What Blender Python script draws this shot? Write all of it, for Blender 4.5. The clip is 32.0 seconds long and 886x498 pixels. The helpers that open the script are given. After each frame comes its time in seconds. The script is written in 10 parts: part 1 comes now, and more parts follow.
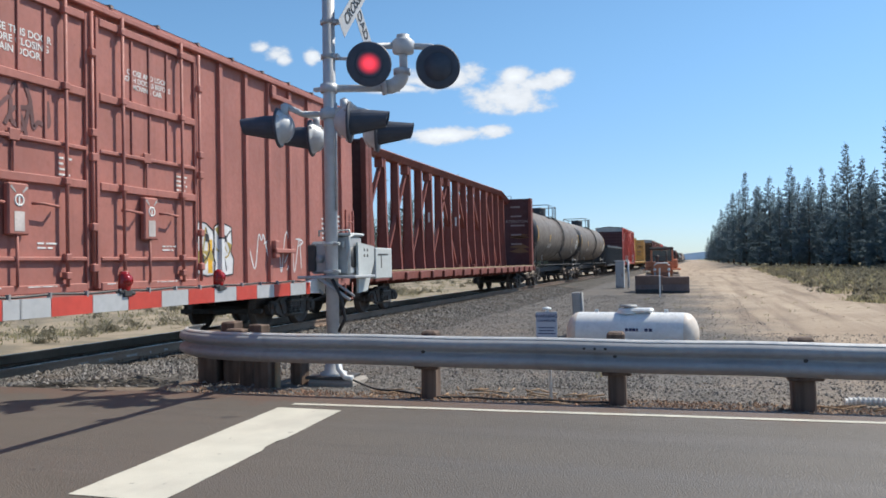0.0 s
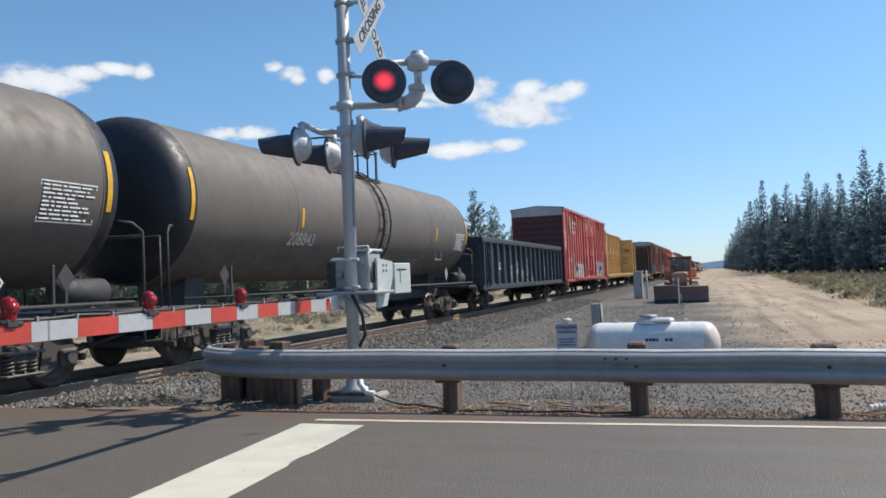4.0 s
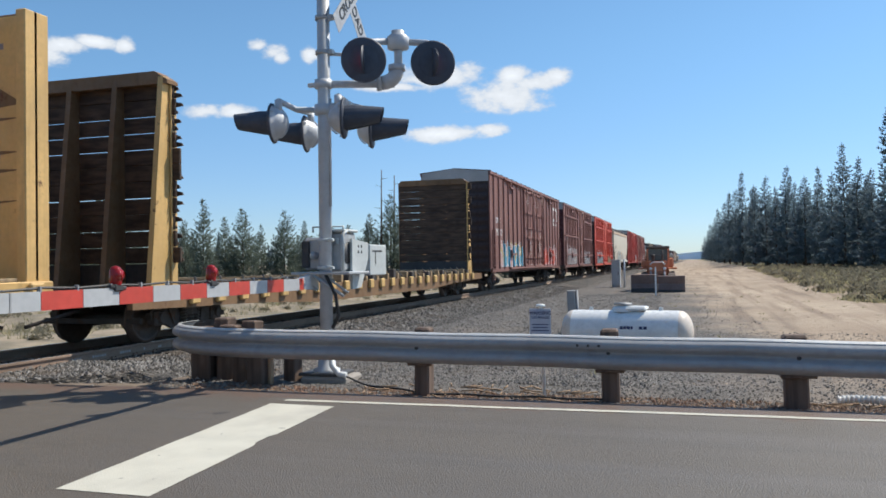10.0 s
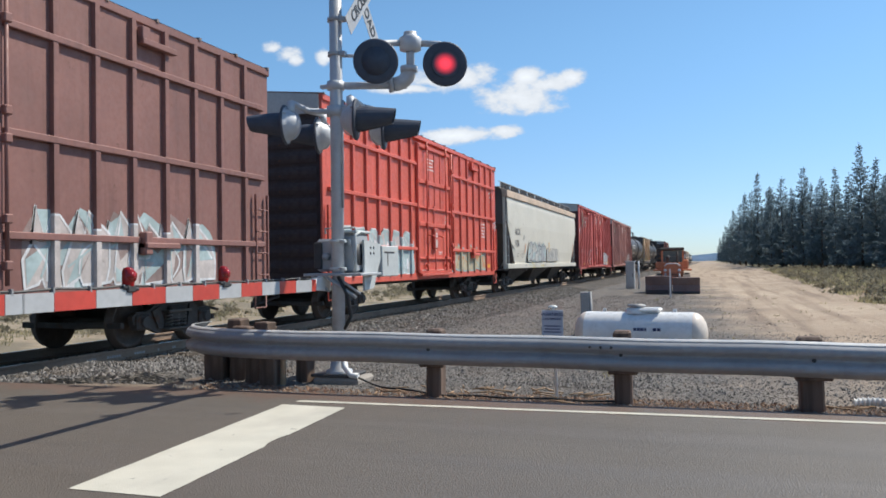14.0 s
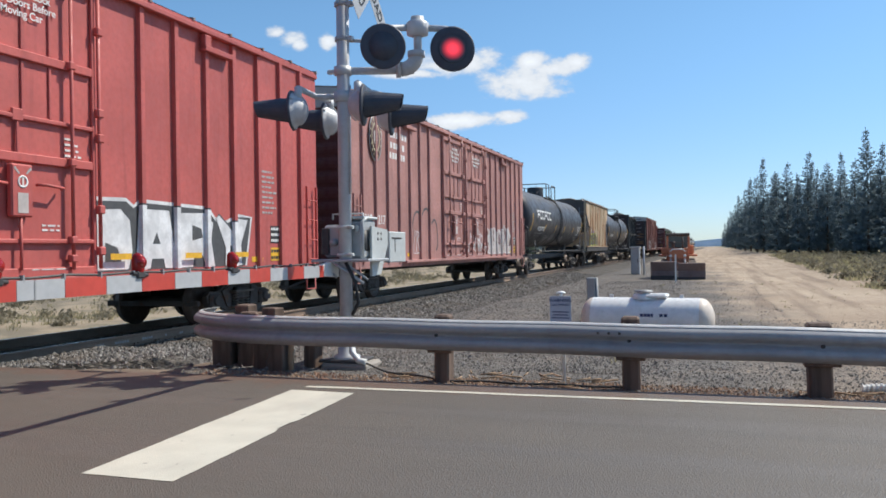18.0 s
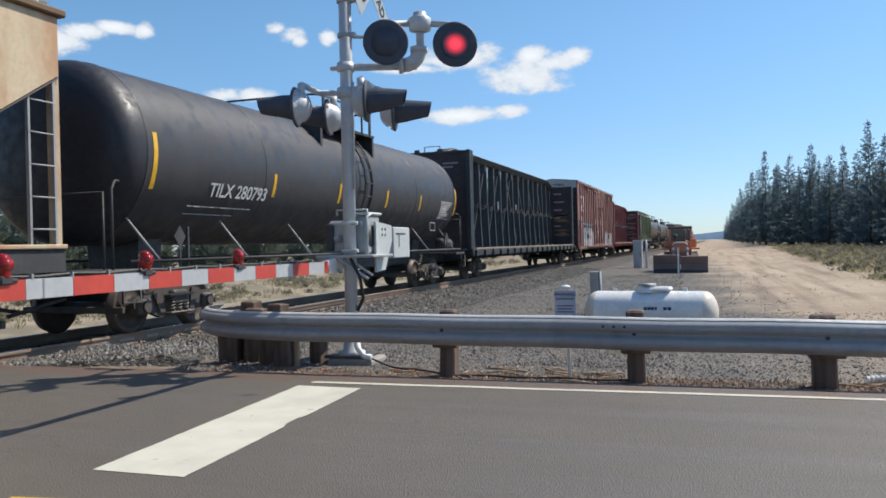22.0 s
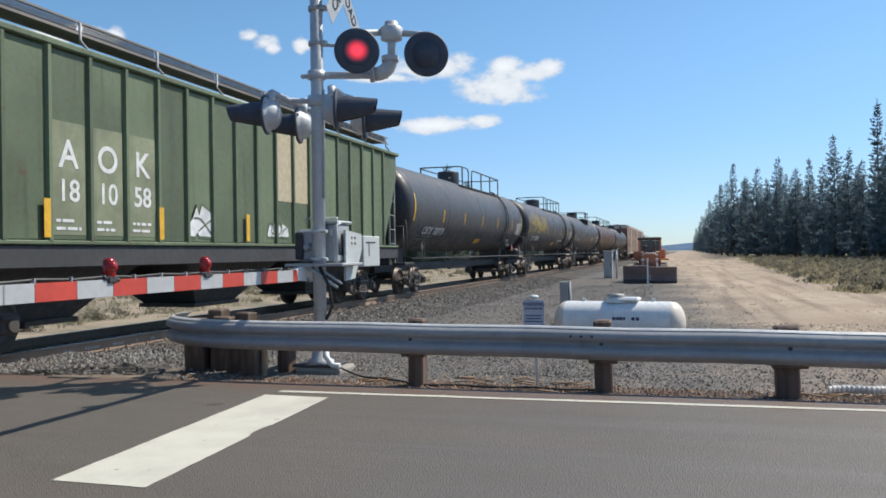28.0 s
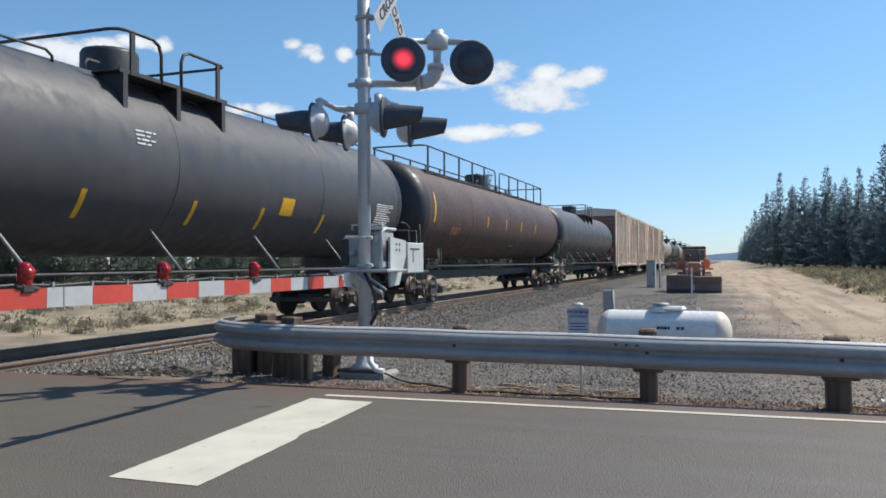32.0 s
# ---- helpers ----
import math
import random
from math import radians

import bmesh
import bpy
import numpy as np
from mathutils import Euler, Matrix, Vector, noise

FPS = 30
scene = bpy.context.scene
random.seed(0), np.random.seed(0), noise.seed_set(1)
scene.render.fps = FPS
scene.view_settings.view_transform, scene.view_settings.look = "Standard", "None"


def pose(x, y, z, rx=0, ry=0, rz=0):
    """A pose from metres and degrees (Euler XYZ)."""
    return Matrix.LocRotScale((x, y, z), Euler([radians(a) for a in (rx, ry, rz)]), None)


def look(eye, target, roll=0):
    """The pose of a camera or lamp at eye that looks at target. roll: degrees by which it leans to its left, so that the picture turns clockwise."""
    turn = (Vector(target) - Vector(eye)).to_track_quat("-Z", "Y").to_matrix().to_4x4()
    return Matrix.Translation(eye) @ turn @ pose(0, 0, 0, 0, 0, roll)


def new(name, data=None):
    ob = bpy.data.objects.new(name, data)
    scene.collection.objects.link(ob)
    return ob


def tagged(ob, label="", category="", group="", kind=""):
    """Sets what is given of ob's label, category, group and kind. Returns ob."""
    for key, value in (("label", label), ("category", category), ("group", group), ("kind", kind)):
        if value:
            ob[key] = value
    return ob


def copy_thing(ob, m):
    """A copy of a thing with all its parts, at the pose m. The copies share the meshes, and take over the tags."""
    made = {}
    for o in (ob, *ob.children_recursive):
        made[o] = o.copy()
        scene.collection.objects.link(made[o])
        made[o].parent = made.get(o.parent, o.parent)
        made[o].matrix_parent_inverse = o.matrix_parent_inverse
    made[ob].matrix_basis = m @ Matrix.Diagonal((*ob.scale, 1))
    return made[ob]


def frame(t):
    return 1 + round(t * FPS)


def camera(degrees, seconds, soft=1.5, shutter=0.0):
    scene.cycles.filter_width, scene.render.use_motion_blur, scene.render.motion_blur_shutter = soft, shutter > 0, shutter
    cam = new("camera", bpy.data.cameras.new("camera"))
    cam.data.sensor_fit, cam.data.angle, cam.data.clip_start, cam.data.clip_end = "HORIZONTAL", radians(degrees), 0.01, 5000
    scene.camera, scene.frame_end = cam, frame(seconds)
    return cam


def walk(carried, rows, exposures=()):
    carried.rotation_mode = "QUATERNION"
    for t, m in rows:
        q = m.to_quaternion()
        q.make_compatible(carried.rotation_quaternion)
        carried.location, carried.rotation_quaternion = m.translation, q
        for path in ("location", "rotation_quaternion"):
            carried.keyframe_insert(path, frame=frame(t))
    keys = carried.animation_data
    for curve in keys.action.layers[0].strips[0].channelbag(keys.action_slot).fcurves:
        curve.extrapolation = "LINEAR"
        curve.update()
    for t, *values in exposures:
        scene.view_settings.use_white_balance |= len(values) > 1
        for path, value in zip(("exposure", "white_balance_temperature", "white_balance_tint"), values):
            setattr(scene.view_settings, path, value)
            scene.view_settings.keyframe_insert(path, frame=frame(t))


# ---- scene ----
cam = camera(57.4, 32.0, soft=1.7)
PATH = [
    (0, (-0.010, -0.007, 1.333), (-2.992, 9.536, 1.519), -1.09),
    (0.5, (-0.009, -0.001, 1.330), (-3.064, 9.519, 1.554), -1.23),
    (1, (-0.017, 0.003, 1.333), (-3.079, 9.519, 1.617), -1.17),
    (1.5, (-0.013, -0.013, 1.327), (-3.137, 9.483, 1.578), -1.26),
    (2, (-0.014, -0.017, 1.333), (-3.038, 9.508, 1.667), -1.46),
    (2.5, (-0.010, -0.022, 1.334), (-3.129, 9.476, 1.605), -1.54),
    (4.5, (-0.019, -0.059, 1.321), (-3.130, 9.435, 1.730), -2.64),
    (5, (-0.005, -0.052, 1.317), (-3.001, 9.479, 1.756), -3.14),
    (5.5, (0.009, -0.042, 1.320), (-2.801, 9.546, 1.738), -2.88),
    (6, (0.004, -0.034, 1.310), (-2.784, 9.563, 1.672), -2.53),
    (6.5, (-0.003, -0.024, 1.313), (-2.812, 9.571, 1.540), -2.30),
    (7, (0.004, -0.015, 1.312), (-2.767, 9.592, 1.483), -2.25),
    (7.5, (0.009, -0.007, 1.310), (-2.646, 9.632, 1.484), -2.25),
    (8, (0.013, 0.004, 1.318), (-2.628, 9.646, 1.538), -1.70),
    (8.5, (0.005, -0.005, 1.306), (-2.783, 9.595, 1.546), -1.55),
    (9, (0.012, -0.008, 1.308), (-2.793, 9.589, 1.514), -1.48),
    (9.5, (0.014, -0.009, 1.309), (-2.847, 9.571, 1.505), -1.25),
    (10, (0.012, 0.025, 1.308), (-2.932, 9.580, 1.478), -0.87),
    (10.5, (0.009, 0.017, 1.301), (-3.124, 9.512, 1.466), -0.70),
    (11, (0.018, 0.023, 1.310), (-3.030, 9.545, 1.500), -0.78),
    (11.5, (0.010, 0.033, 1.299), (-3.143, 9.522, 1.424), -0.90),
    (12, (0.021, 0.032, 1.301), (-3.136, 9.517, 1.567), -1.20),
    (12.5, (0.014, 0.025, 1.306), (-3.145, 9.510, 1.539), -1.31),
    (13, (0.026, 0.028, 1.309), (-3.049, 9.541, 1.490), -1.41),
    (13.5, (0.029, 0.036, 1.305), (-3.050, 9.548, 1.507), -0.96),
    (15.5, (0.030, 0.053, 1.304), (-3.175, 9.524, 1.458), -1.14),
    (16, (0.028, 0.043, 1.299), (-3.244, 9.492, 1.440), -1.06),
    (16.5, (0.041, 0.063, 1.304), (-3.263, 9.501, 1.372), -1.02),
    (17, (0.036, 0.063, 1.303), (-3.172, 9.534, 1.340), -0.96),
    (17.5, (0.015, 0.055, 1.305), (-3.094, 9.560, 1.310), -0.79),
    (18, (-0.009, 0.035, 1.310), (-3.170, 9.522, 1.323), -0.86),
    (18.5, (-0.025, 0.014, 1.316), (-3.368, 9.439, 1.330), -0.30),
    (19, (-0.015, -0.009, 1.313), (-3.543, 9.347, 1.486), -1.27),
    (19.5, (-0.017, -0.004, 1.306), (-3.448, 9.389, 1.407), -1.14),
    (20, (-0.016, -0.016, 1.298), (-3.395, 9.395, 1.406), -0.81),
    (20.5, (-0.019, -0.027, 1.309), (-3.373, 9.394, 1.329), -0.09),
    (21, (-0.018, -0.019, 1.313), (-3.097, 9.495, 1.253), 0.33),
    (21.5, (-0.022, -0.014, 1.309), (-3.149, 9.485, 1.315), -0.64),
    (22, (-0.027, 0.001, 1.311), (-3.211, 9.480, 1.264), -1.33),
    (22.5, (-0.008, -0.009, 1.292), (-3.065, 9.511, 1.171), -1.83),
    (23, (-0.010, 0.003, 1.307), (-3.160, 9.494, 1.307), -1.52),
    (23.5, (-0.005, 0.003, 1.304), (-3.082, 9.517, 1.328), -0.82),
    (24, (-0.007, 0.011, 1.301), (-2.962, 9.564, 1.311), -1.26),
    (24.5, (-0.003, 0.020, 1.305), (-2.884, 9.596, 1.238), -1.10),
    (26.5, (-0.004, 0.003, 1.307), (-3.055, 9.526, 1.333), -1.02),
    (27, (-0.003, -0.000, 1.308), (-3.087, 9.512, 1.407), -1.09),
    (27.5, (0.001, 0.016, 1.313), (-2.890, 9.589, 1.377), -0.89),
    (28, (0.003, 0.007, 1.310), (-2.853, 9.590, 1.370), -0.91),
    (28.5, (0.010, -0.001, 1.309), (-2.867, 9.576, 1.334), -1.71),
    (29, (0.010, 0.033, 1.306), (-2.731, 9.650, 1.339), -1.81),
    (29.5, (-0.004, -0.011, 1.318), (-3.063, 9.509, 1.452), -1.69),
    (30, (0.004, -0.034, 1.309), (-3.320, 9.396, 1.499), -0.37),
    (30.5, (-0.006, -0.047, 1.304), (-3.378, 9.367, 1.437), 0.03),
    (31, (-0.009, -0.040, 1.308), (-3.353, 9.384, 1.430), 0.16),
    (31.5, (-0.017, -0.037, 1.305), (-3.322, 9.400, 1.466), -0.44),
    (32, (-0.027, -0.052, 1.302), (-3.354, 9.377, 1.462), -0.43),
]

walk(cam, [(t, look(eye, target, roll)) for t, eye, target, roll in PATH],
     ((0.0, 0.48), (5.0, 0.44), (7.0, 0.50), (9.0, 0.44), (13.0, 0.44), (15.5, 0.47), (16.0, 0.31), (17.0, 0.21), (17.6, 0.44), (19.0, 0.46), (32.0, 0.45)))

# ---------------------------------------------------------------- sky and sun
SUN = Vector((0.57, 0.58, 1.0)).normalized()
world = bpy.data.worlds.new("world")
scene.world = world
world.use_nodes = True


def sky():
    nt = world.node_tree
    nt.nodes.clear()
    N, L = nt.nodes.new, nt.links.new
    out, bg = N("ShaderNodeOutputWorld"), N("ShaderNodeBackground")
    tex = N("ShaderNodeTexSky")
    tex.sky_type, tex.sun_disc = "NISHITA", False
    tex.sun_elevation = math.asin(SUN.z)
    tex.sun_rotation = math.atan2(SUN.x, SUN.y)
    tex.altitude, tex.air_density, tex.dust_density, tex.ozone_density = 1200, 1.0, 0.6, 1.0
    tint = N("ShaderNodeMix")
    tint.data_type, tint.blend_type = "RGBA", "MULTIPLY"
    tint.inputs[0].default_value = 1.0
    L(tex.outputs[0], tint.inputs[6])
    co = N("ShaderNodeTexCoord")
    # fair-weather cumulus: soft ellipses in heading and height, broken up by noise
    sep = N("ShaderNodeSeparateXYZ")
    L(co.outputs["Generated"], sep.inputs[0])

    def op(kind, a, b=None, c=None):
        n = N("ShaderNodeMath")
        n.operation = kind
        for i, v in enumerate((a, b, c)):
            if v is None:
                continue
            if isinstance(v, (int, float)):
                n.inputs[i].default_value = v
            else:
                L(v, n.inputs[i])
        return n.outputs[0]

    az = op("ARCTAN2", sep.outputs[0], sep.outputs[1])
    el = op("ARCSINE", sep.outputs[2])
    rad = math.pi / 180
    # thin blue haze low down
    up = N("ShaderNodeMapRange")
    up.interpolation_type = "SMOOTHSTEP"
    up.inputs[1].default_value, up.inputs[2].default_value = 0.0, 0.30
    L(el, up.inputs[0])
    hue = N("ShaderNodeMix")
    hue.data_type = "RGBA"
    hue.inputs[6].default_value, hue.inputs[7].default_value = (*HAZE_TINT, 1), (*SKY_TINT, 1)
    L(up.outputs[0], hue.inputs[0])
    L(hue.outputs[2], tint.inputs[7])
    noise_a = N("ShaderNodeTexNoise")
    noise_a.inputs["Scale"].default_value, noise_a.inputs["Detail"].default_value = 27.0, 10.0
    noise_a.inputs["Roughness"].default_value = 0.62
    stretch = N("ShaderNodeMapping")
    stretch.inputs["Scale"].default_value = (1, 1, 1.7)
    L(co.outputs["Generated"], stretch.inputs[0])
    L(stretch.outputs[0], noise_a.inputs["Vector"])
    total = None
    for a0, e0, wa, we in CLOUDS:
        da = op("DIVIDE", op("SUBTRACT", az, a0 * rad), wa * rad)
        de = op("DIVIDE", op("SUBTRACT", el, e0 * rad), we * rad)
        near = op("SUBTRACT", 1.0, op("SQRT", op("ADD", op("MULTIPLY", da, da), op("MULTIPLY", de, de))))
        total = near if total is None else op("MAXIMUM", total, near)
    body = op("ADD", total, op("MULTIPLY", op("SUBTRACT", noise_a.outputs[0], 0.5), 1.9))
    cover = N("ShaderNodeMapRange")
    cover.interpolation_type = "SMOOTHSTEP"
    cover.inputs[1].default_value, cover.inputs[2].default_value = 0.02, 0.62
    L(body, cover.inputs[0])
    shade = N("ShaderNodeMapRange")
    shade.inputs[1].default_value, shade.inputs[2].default_value = 0.1, 1.3
    shade.inputs[3].default_value, shade.inputs[4].default_value = 0.80, 1.12
    L(body, shade.inputs[0])
    white = N("ShaderNodeMix")
    white.data_type, white.blend_type = "RGBA", "MULTIPLY"
    white.inputs[0].default_value = 1.0
    white.inputs[6].default_value = (*CLOUD_LIGHT, 1)
    L(shade.outputs[0], white.inputs[7])
    mixed = N("ShaderNodeMix")
    mixed.data_type = "RGBA"
    L(cover.outputs[0], mixed.inputs[0])
    L(tint.outputs[2], mixed.inputs[6])
    L(white.outputs[2], mixed.inputs[7])
    L(mixed.outputs[2], bg.inputs["Color"])
    bg.inputs["Strength"].default_value = SKY
    L(bg.outputs[0], out.inputs[0])


SKY = 0.100
SKY_TINT = (0.74, 1.0, 1.10)
HAZE_TINT = (0.60, 0.74, 0.97)
CLOUD_LIGHT = (6.2, 6.6, 7.1)
# heading (degrees right of the track), height, half width, half height
CLOUDS = ((-44.9, 13.5, 3.6, 1.2), (-42.3, 14.1, 2.1, 0.72), (-40.3, 14.5, 1.8, 0.5), (-38.4, 14.4, 0.85, 0.62), (-40.6, 10.5, 0.7, 0.2), (-33.5, 10.44, 1.6, 0.68), (-31.5, 10.5, 1.6, 0.56),
          (-29.8, 14.9, 1.0, 0.55), (-29.0, 14.5, 1.3, 0.75), (-28.4, 14.2, 0.8, 0.6), (-26.3, 14.5, 0.7, 0.62), (-16.9, 13.1, 3.9, 1.1), (-20.7, 12.3, 3.1, 0.38), (-12.7, 11.6, 3.9, 1.4), (-12.0, 12.95, 1.8, 0.85),
          (-10.4, 12.4, 2.1, 0.9), (-8.7, 12.7, 1.2, 0.95), (-17.2, 9.05, 4.5, 0.72), (-13.6, 9.3, 1.6, 0.6))
sky()
sun = new("sun", bpy.data.lights.new("sun", "SUN"))
sun.data.energy, sun.data.angle, sun.data.color = 3.9, radians(0.53), (1.0, 0.94, 0.84)
sun.matrix_world = look(SUN * 100, (0, 0, 0))


# ---------------------------------------------------------------- materials
def principled(name):
    m = bpy.data.materials.new(name)
    m.use_nodes = True
    return m, m.node_tree, m.node_tree.nodes["Principled BSDF"]


def tex(nt, kind, scale, detail=4.0, coords=None, stretch=None, rough=0.55):
    n = nt.nodes.new("ShaderNodeTexNoise" if kind == "noise" else "ShaderNodeTexVoronoi")
    n.inputs["Scale"].default_value = scale
    if kind == "noise":
        n.inputs["Detail"].default_value = detail
        n.inputs["Roughness"].default_value = rough
    co = coords or nt.nodes.new("ShaderNodeTexCoord").outputs["Object"]
    if stretch:
        mp = nt.nodes.new("ShaderNodeMapping")
        mp.inputs["Scale"].default_value = stretch
        nt.links.new(co, mp.inputs[0])
        co = mp.outputs[0]
    nt.links.new(co, n.inputs["Vector"])
    return n.outputs["Fac"] if kind == "noise" else n.outputs["Distance"]


def ramp(nt, fac, lo, hi, a=0.0, b=1.0):
    n = nt.nodes.new("ShaderNodeMapRange")
    n.interpolation_type = "SMOOTHSTEP"
    for i, v in enumerate((lo, hi, a, b)):
        n.inputs[i + 1].default_value = v
    nt.links.new(fac, n.inputs[0])
    return n.outputs[0]


def blend(nt, fac, a, b, kind="MIX"):
    n = nt.nodes.new("ShaderNodeMix")
    n.data_type, n.blend_type = "RGBA", kind
    for i, v in ((0, fac), (6, a), (7, b)):
        if isinstance(v, (int, float)):
            n.inputs[i].default_value = v
        elif isinstance(v, tuple):
            n.inputs[i].default_value = (*v[:3], 1)
        else:
            nt.links.new(v, n.inputs[i])
    return n.outputs[2]


def times(c, k):
    return tuple(min(1.0, v * k) for v in c)


def bump(nt, b, height, strength, dist=0.02):
    n = nt.nodes.new("ShaderNodeBump")
    n.inputs["Strength"].default_value, n.inputs["Distance"].default_value = strength, dist
    nt.links.new(height, n.inputs["Height"])
    nt.links.new(n.outputs[0], b.inputs["Normal"])


def paint(name, base, rough=0.55, metal=0.0, vary=0.22, big=0.7, fine=14.0, rust=0.0, streak=0.0, grime=0.25, relief=0.12, each=0.0, bleed=None):
    """Weathered paint or metal: broad fading, fine grain, rust spots, run-down streaks and dust."""
    m, nt, b = principled(name)
    co = None
    if each:
        # every piece takes its own cut of the pattern
        lot = nt.nodes.new("ShaderNodeObjectInfo").outputs["Random"]
        shift = nt.nodes.new("ShaderNodeVectorMath")
        shift.operation = "MULTIPLY_ADD"
        nt.links.new(lot, shift.inputs[0])
        shift.inputs[1].default_value = (37.0, 53.0, 19.0)
        nt.links.new(nt.nodes.new("ShaderNodeTexCoord").outputs["Object"], shift.inputs[2])
        co = shift.outputs[0]
    col = blend(nt, ramp(nt, tex(nt, "noise", big, 5, coords=co), 0.3, 0.72), times(base, 1 - vary), times(base, 1 + vary * 0.8))
    col = blend(nt, ramp(nt, tex(nt, "noise", fine, 6, coords=co), 0.38, 0.7, 0, 0.35), col, times(base, 0.72))
    if grime:
        dust = tuple(0.5 * c + 0.5 * d for c, d in zip(base, (0.20, 0.17, 0.14)))
        col = blend(nt, ramp(nt, tex(nt, "noise", big * 2.7, 7, rough=0.7, coords=co), 0.5, 0.78, 0, grime), col, dust)
    if streak:
        run = tex(nt, "noise", 5.0, 5, coords=co, stretch=(1, 1, 0.07))
        col = blend(nt, ramp(nt, run, 0.52, 0.75, 0, streak), col, times(base, 0.45))
    if rust:
        spot = tex(nt, "noise", 3.4, 9, rough=0.72, coords=co)
        col = blend(nt, ramp(nt, spot, 0.66 - 0.16 * rust, 0.74 - 0.12 * rust), col, (0.12, 0.048, 0.022))
    if bleed:
        soft = tex(nt, "noise", 0.8, 7, coords=co, rough=0.6, stretch=(1, 1, 0.5))
        col = blend(nt, ramp(nt, soft, 0.42, 0.62, 0, 0.75), col, bleed)
    if each:
        col = blend(nt, ramp(nt, lot, 0.45, 1.0, 0, each), col, times(base, 1.75))
        col = blend(nt, ramp(nt, lot, 0.0, 0.4, each, 0), col, times(base, 0.55))
    nt.links.new(col, b.inputs["Base Color"])
    rf = ramp(nt, tex(nt, "noise", fine * 0.6, 5, coords=co), 0.3, 0.7, max(0.05, rough - 0.12), min(1, rough + 0.15))
    nt.links.new(rf, b.inputs["Roughness"])
    b.inputs["Metallic"].default_value = metal
    if relief:
        bump(nt, b, tex(nt, "noise", fine, 5, coords=co), relief, 0.01)
    return m


def plain(name, base, rough=0.5, metal=0.0):
    m, nt, b = principled(name)
    col = blend(nt, ramp(nt, tex(nt, "noise", 9.0, 6), 0.3, 0.7), times(base, 0.85), times(base, 1.08))
    nt.links.new(col, b.inputs["Base Color"])
    b.inputs["Roughness"].default_value, b.inputs["Metallic"].default_value = rough, metal
    return m


def glow(name, base, strength):
    m, nt, b = principled(name)
    b.inputs["Base Color"].default_value = (0.056, 0.067, 0.092, 1)
    b.inputs["Roughness"].default_value = 0.6
    b.inputs["Emission Color"].default_value = (*base, 1)
    co = nt.nodes.new("ShaderNodeTexCoord").outputs["Object"]
    mp = nt.nodes.new("ShaderNodeMapping")
    mp.inputs["Scale"].default_value = (6.4, 0.0, 6.8)
    nt.links.new(co, mp.inputs[0])
    ln = nt.nodes.new("ShaderNodeVectorMath")
    ln.operation = "LENGTH"
    nt.links.new(mp.outputs[0], ln.inputs[0])
    nt.links.new(ramp(nt, ln.outputs["Value"], 0.0, 1.0, strength, 0.0), b.inputs["Emission Strength"])
    return m


def asphalt():
    m, nt, b = principled("asphalt")
    col = blend(nt, ramp(nt, tex(nt, "noise", 0.5, 6), 0.3, 0.7), (0.090, 0.073, 0.056), (0.114, 0.094, 0.072))
    # wheel-polished bands and smears along the road
    col = blend(nt, ramp(nt, tex(nt, "noise", 1.0, 8, stretch=(0.10, 1.5, 1)), 0.48, 0.70, 0, 0.6), col, (0.128, 0.110, 0.090))
    col = blend(nt, ramp(nt, tex(nt, "noise", 1.7, 9, stretch=(0.16, 2.4, 1), rough=0.7), 0.50, 0.68, 0, 0.5), col, (0.066, 0.056, 0.047))
    stone = tex(nt, "voronoi", 95.0)
    col = blend(nt, ramp(nt, stone, 0.1, 0.5, 0.0, 0.4), col, (0.125, 0.113, 0.098))
    col = blend(nt, ramp(nt, tex(nt, "noise", 160.0, 2), 0.6, 0.72, 0, 0.4), col, (0.03, 0.028, 0.026))
    # pits, tar spots and pale chips
    col = blend(nt, ramp(nt, tex(nt, "noise", 46.0, 4, rough=0.7), 0.58, 0.70, 0, 0.5), col, (0.044, 0.038, 0.033))
    col = blend(nt, ramp(nt, tex(nt, "noise", 38.0, 4, rough=0.75), 0.62, 0.72, 0, 0.5), col, (0.20, 0.175, 0.15))
    col = blend(nt, ramp(nt, tex(nt, "noise", 3.1, 3, rough=0.4), 0.735, 0.75, 0, 0.7), col, (0.035, 0.031, 0.028))
    # brown grit washed on to the verge
    place = nt.nodes.new("ShaderNodeSeparateXYZ")
    nt.links.new(nt.nodes.new("ShaderNodeTexCoord").outputs["Object"], place.inputs[0])
    far = nt.nodes.new("ShaderNodeMath")
    far.operation = "MULTIPLY_ADD"
    nt.links.new(tex(nt, "noise", 1.6, 8, rough=0.7), far.inputs[0])
    far.inputs[1].default_value = 1.6
    nt.links.new(place.outputs["Y"], far.inputs[2])
    col = blend(nt, ramp(nt, far.outputs[0], 7.80, 8.15, 0, 0.85), col, (0.128, 0.082, 0.060))
    nt.links.new(col, b.inputs["Base Color"])
    rf = ramp(nt, tex(nt, "noise", 1.0, 8, stretch=(0.10, 1.5, 1)), 0.3, 0.7, 0.66, 0.54)
    nt.links.new(rf, b.inputs["Roughness"])
    bump(nt, b, stone, 0.4, 0.012)
    return m


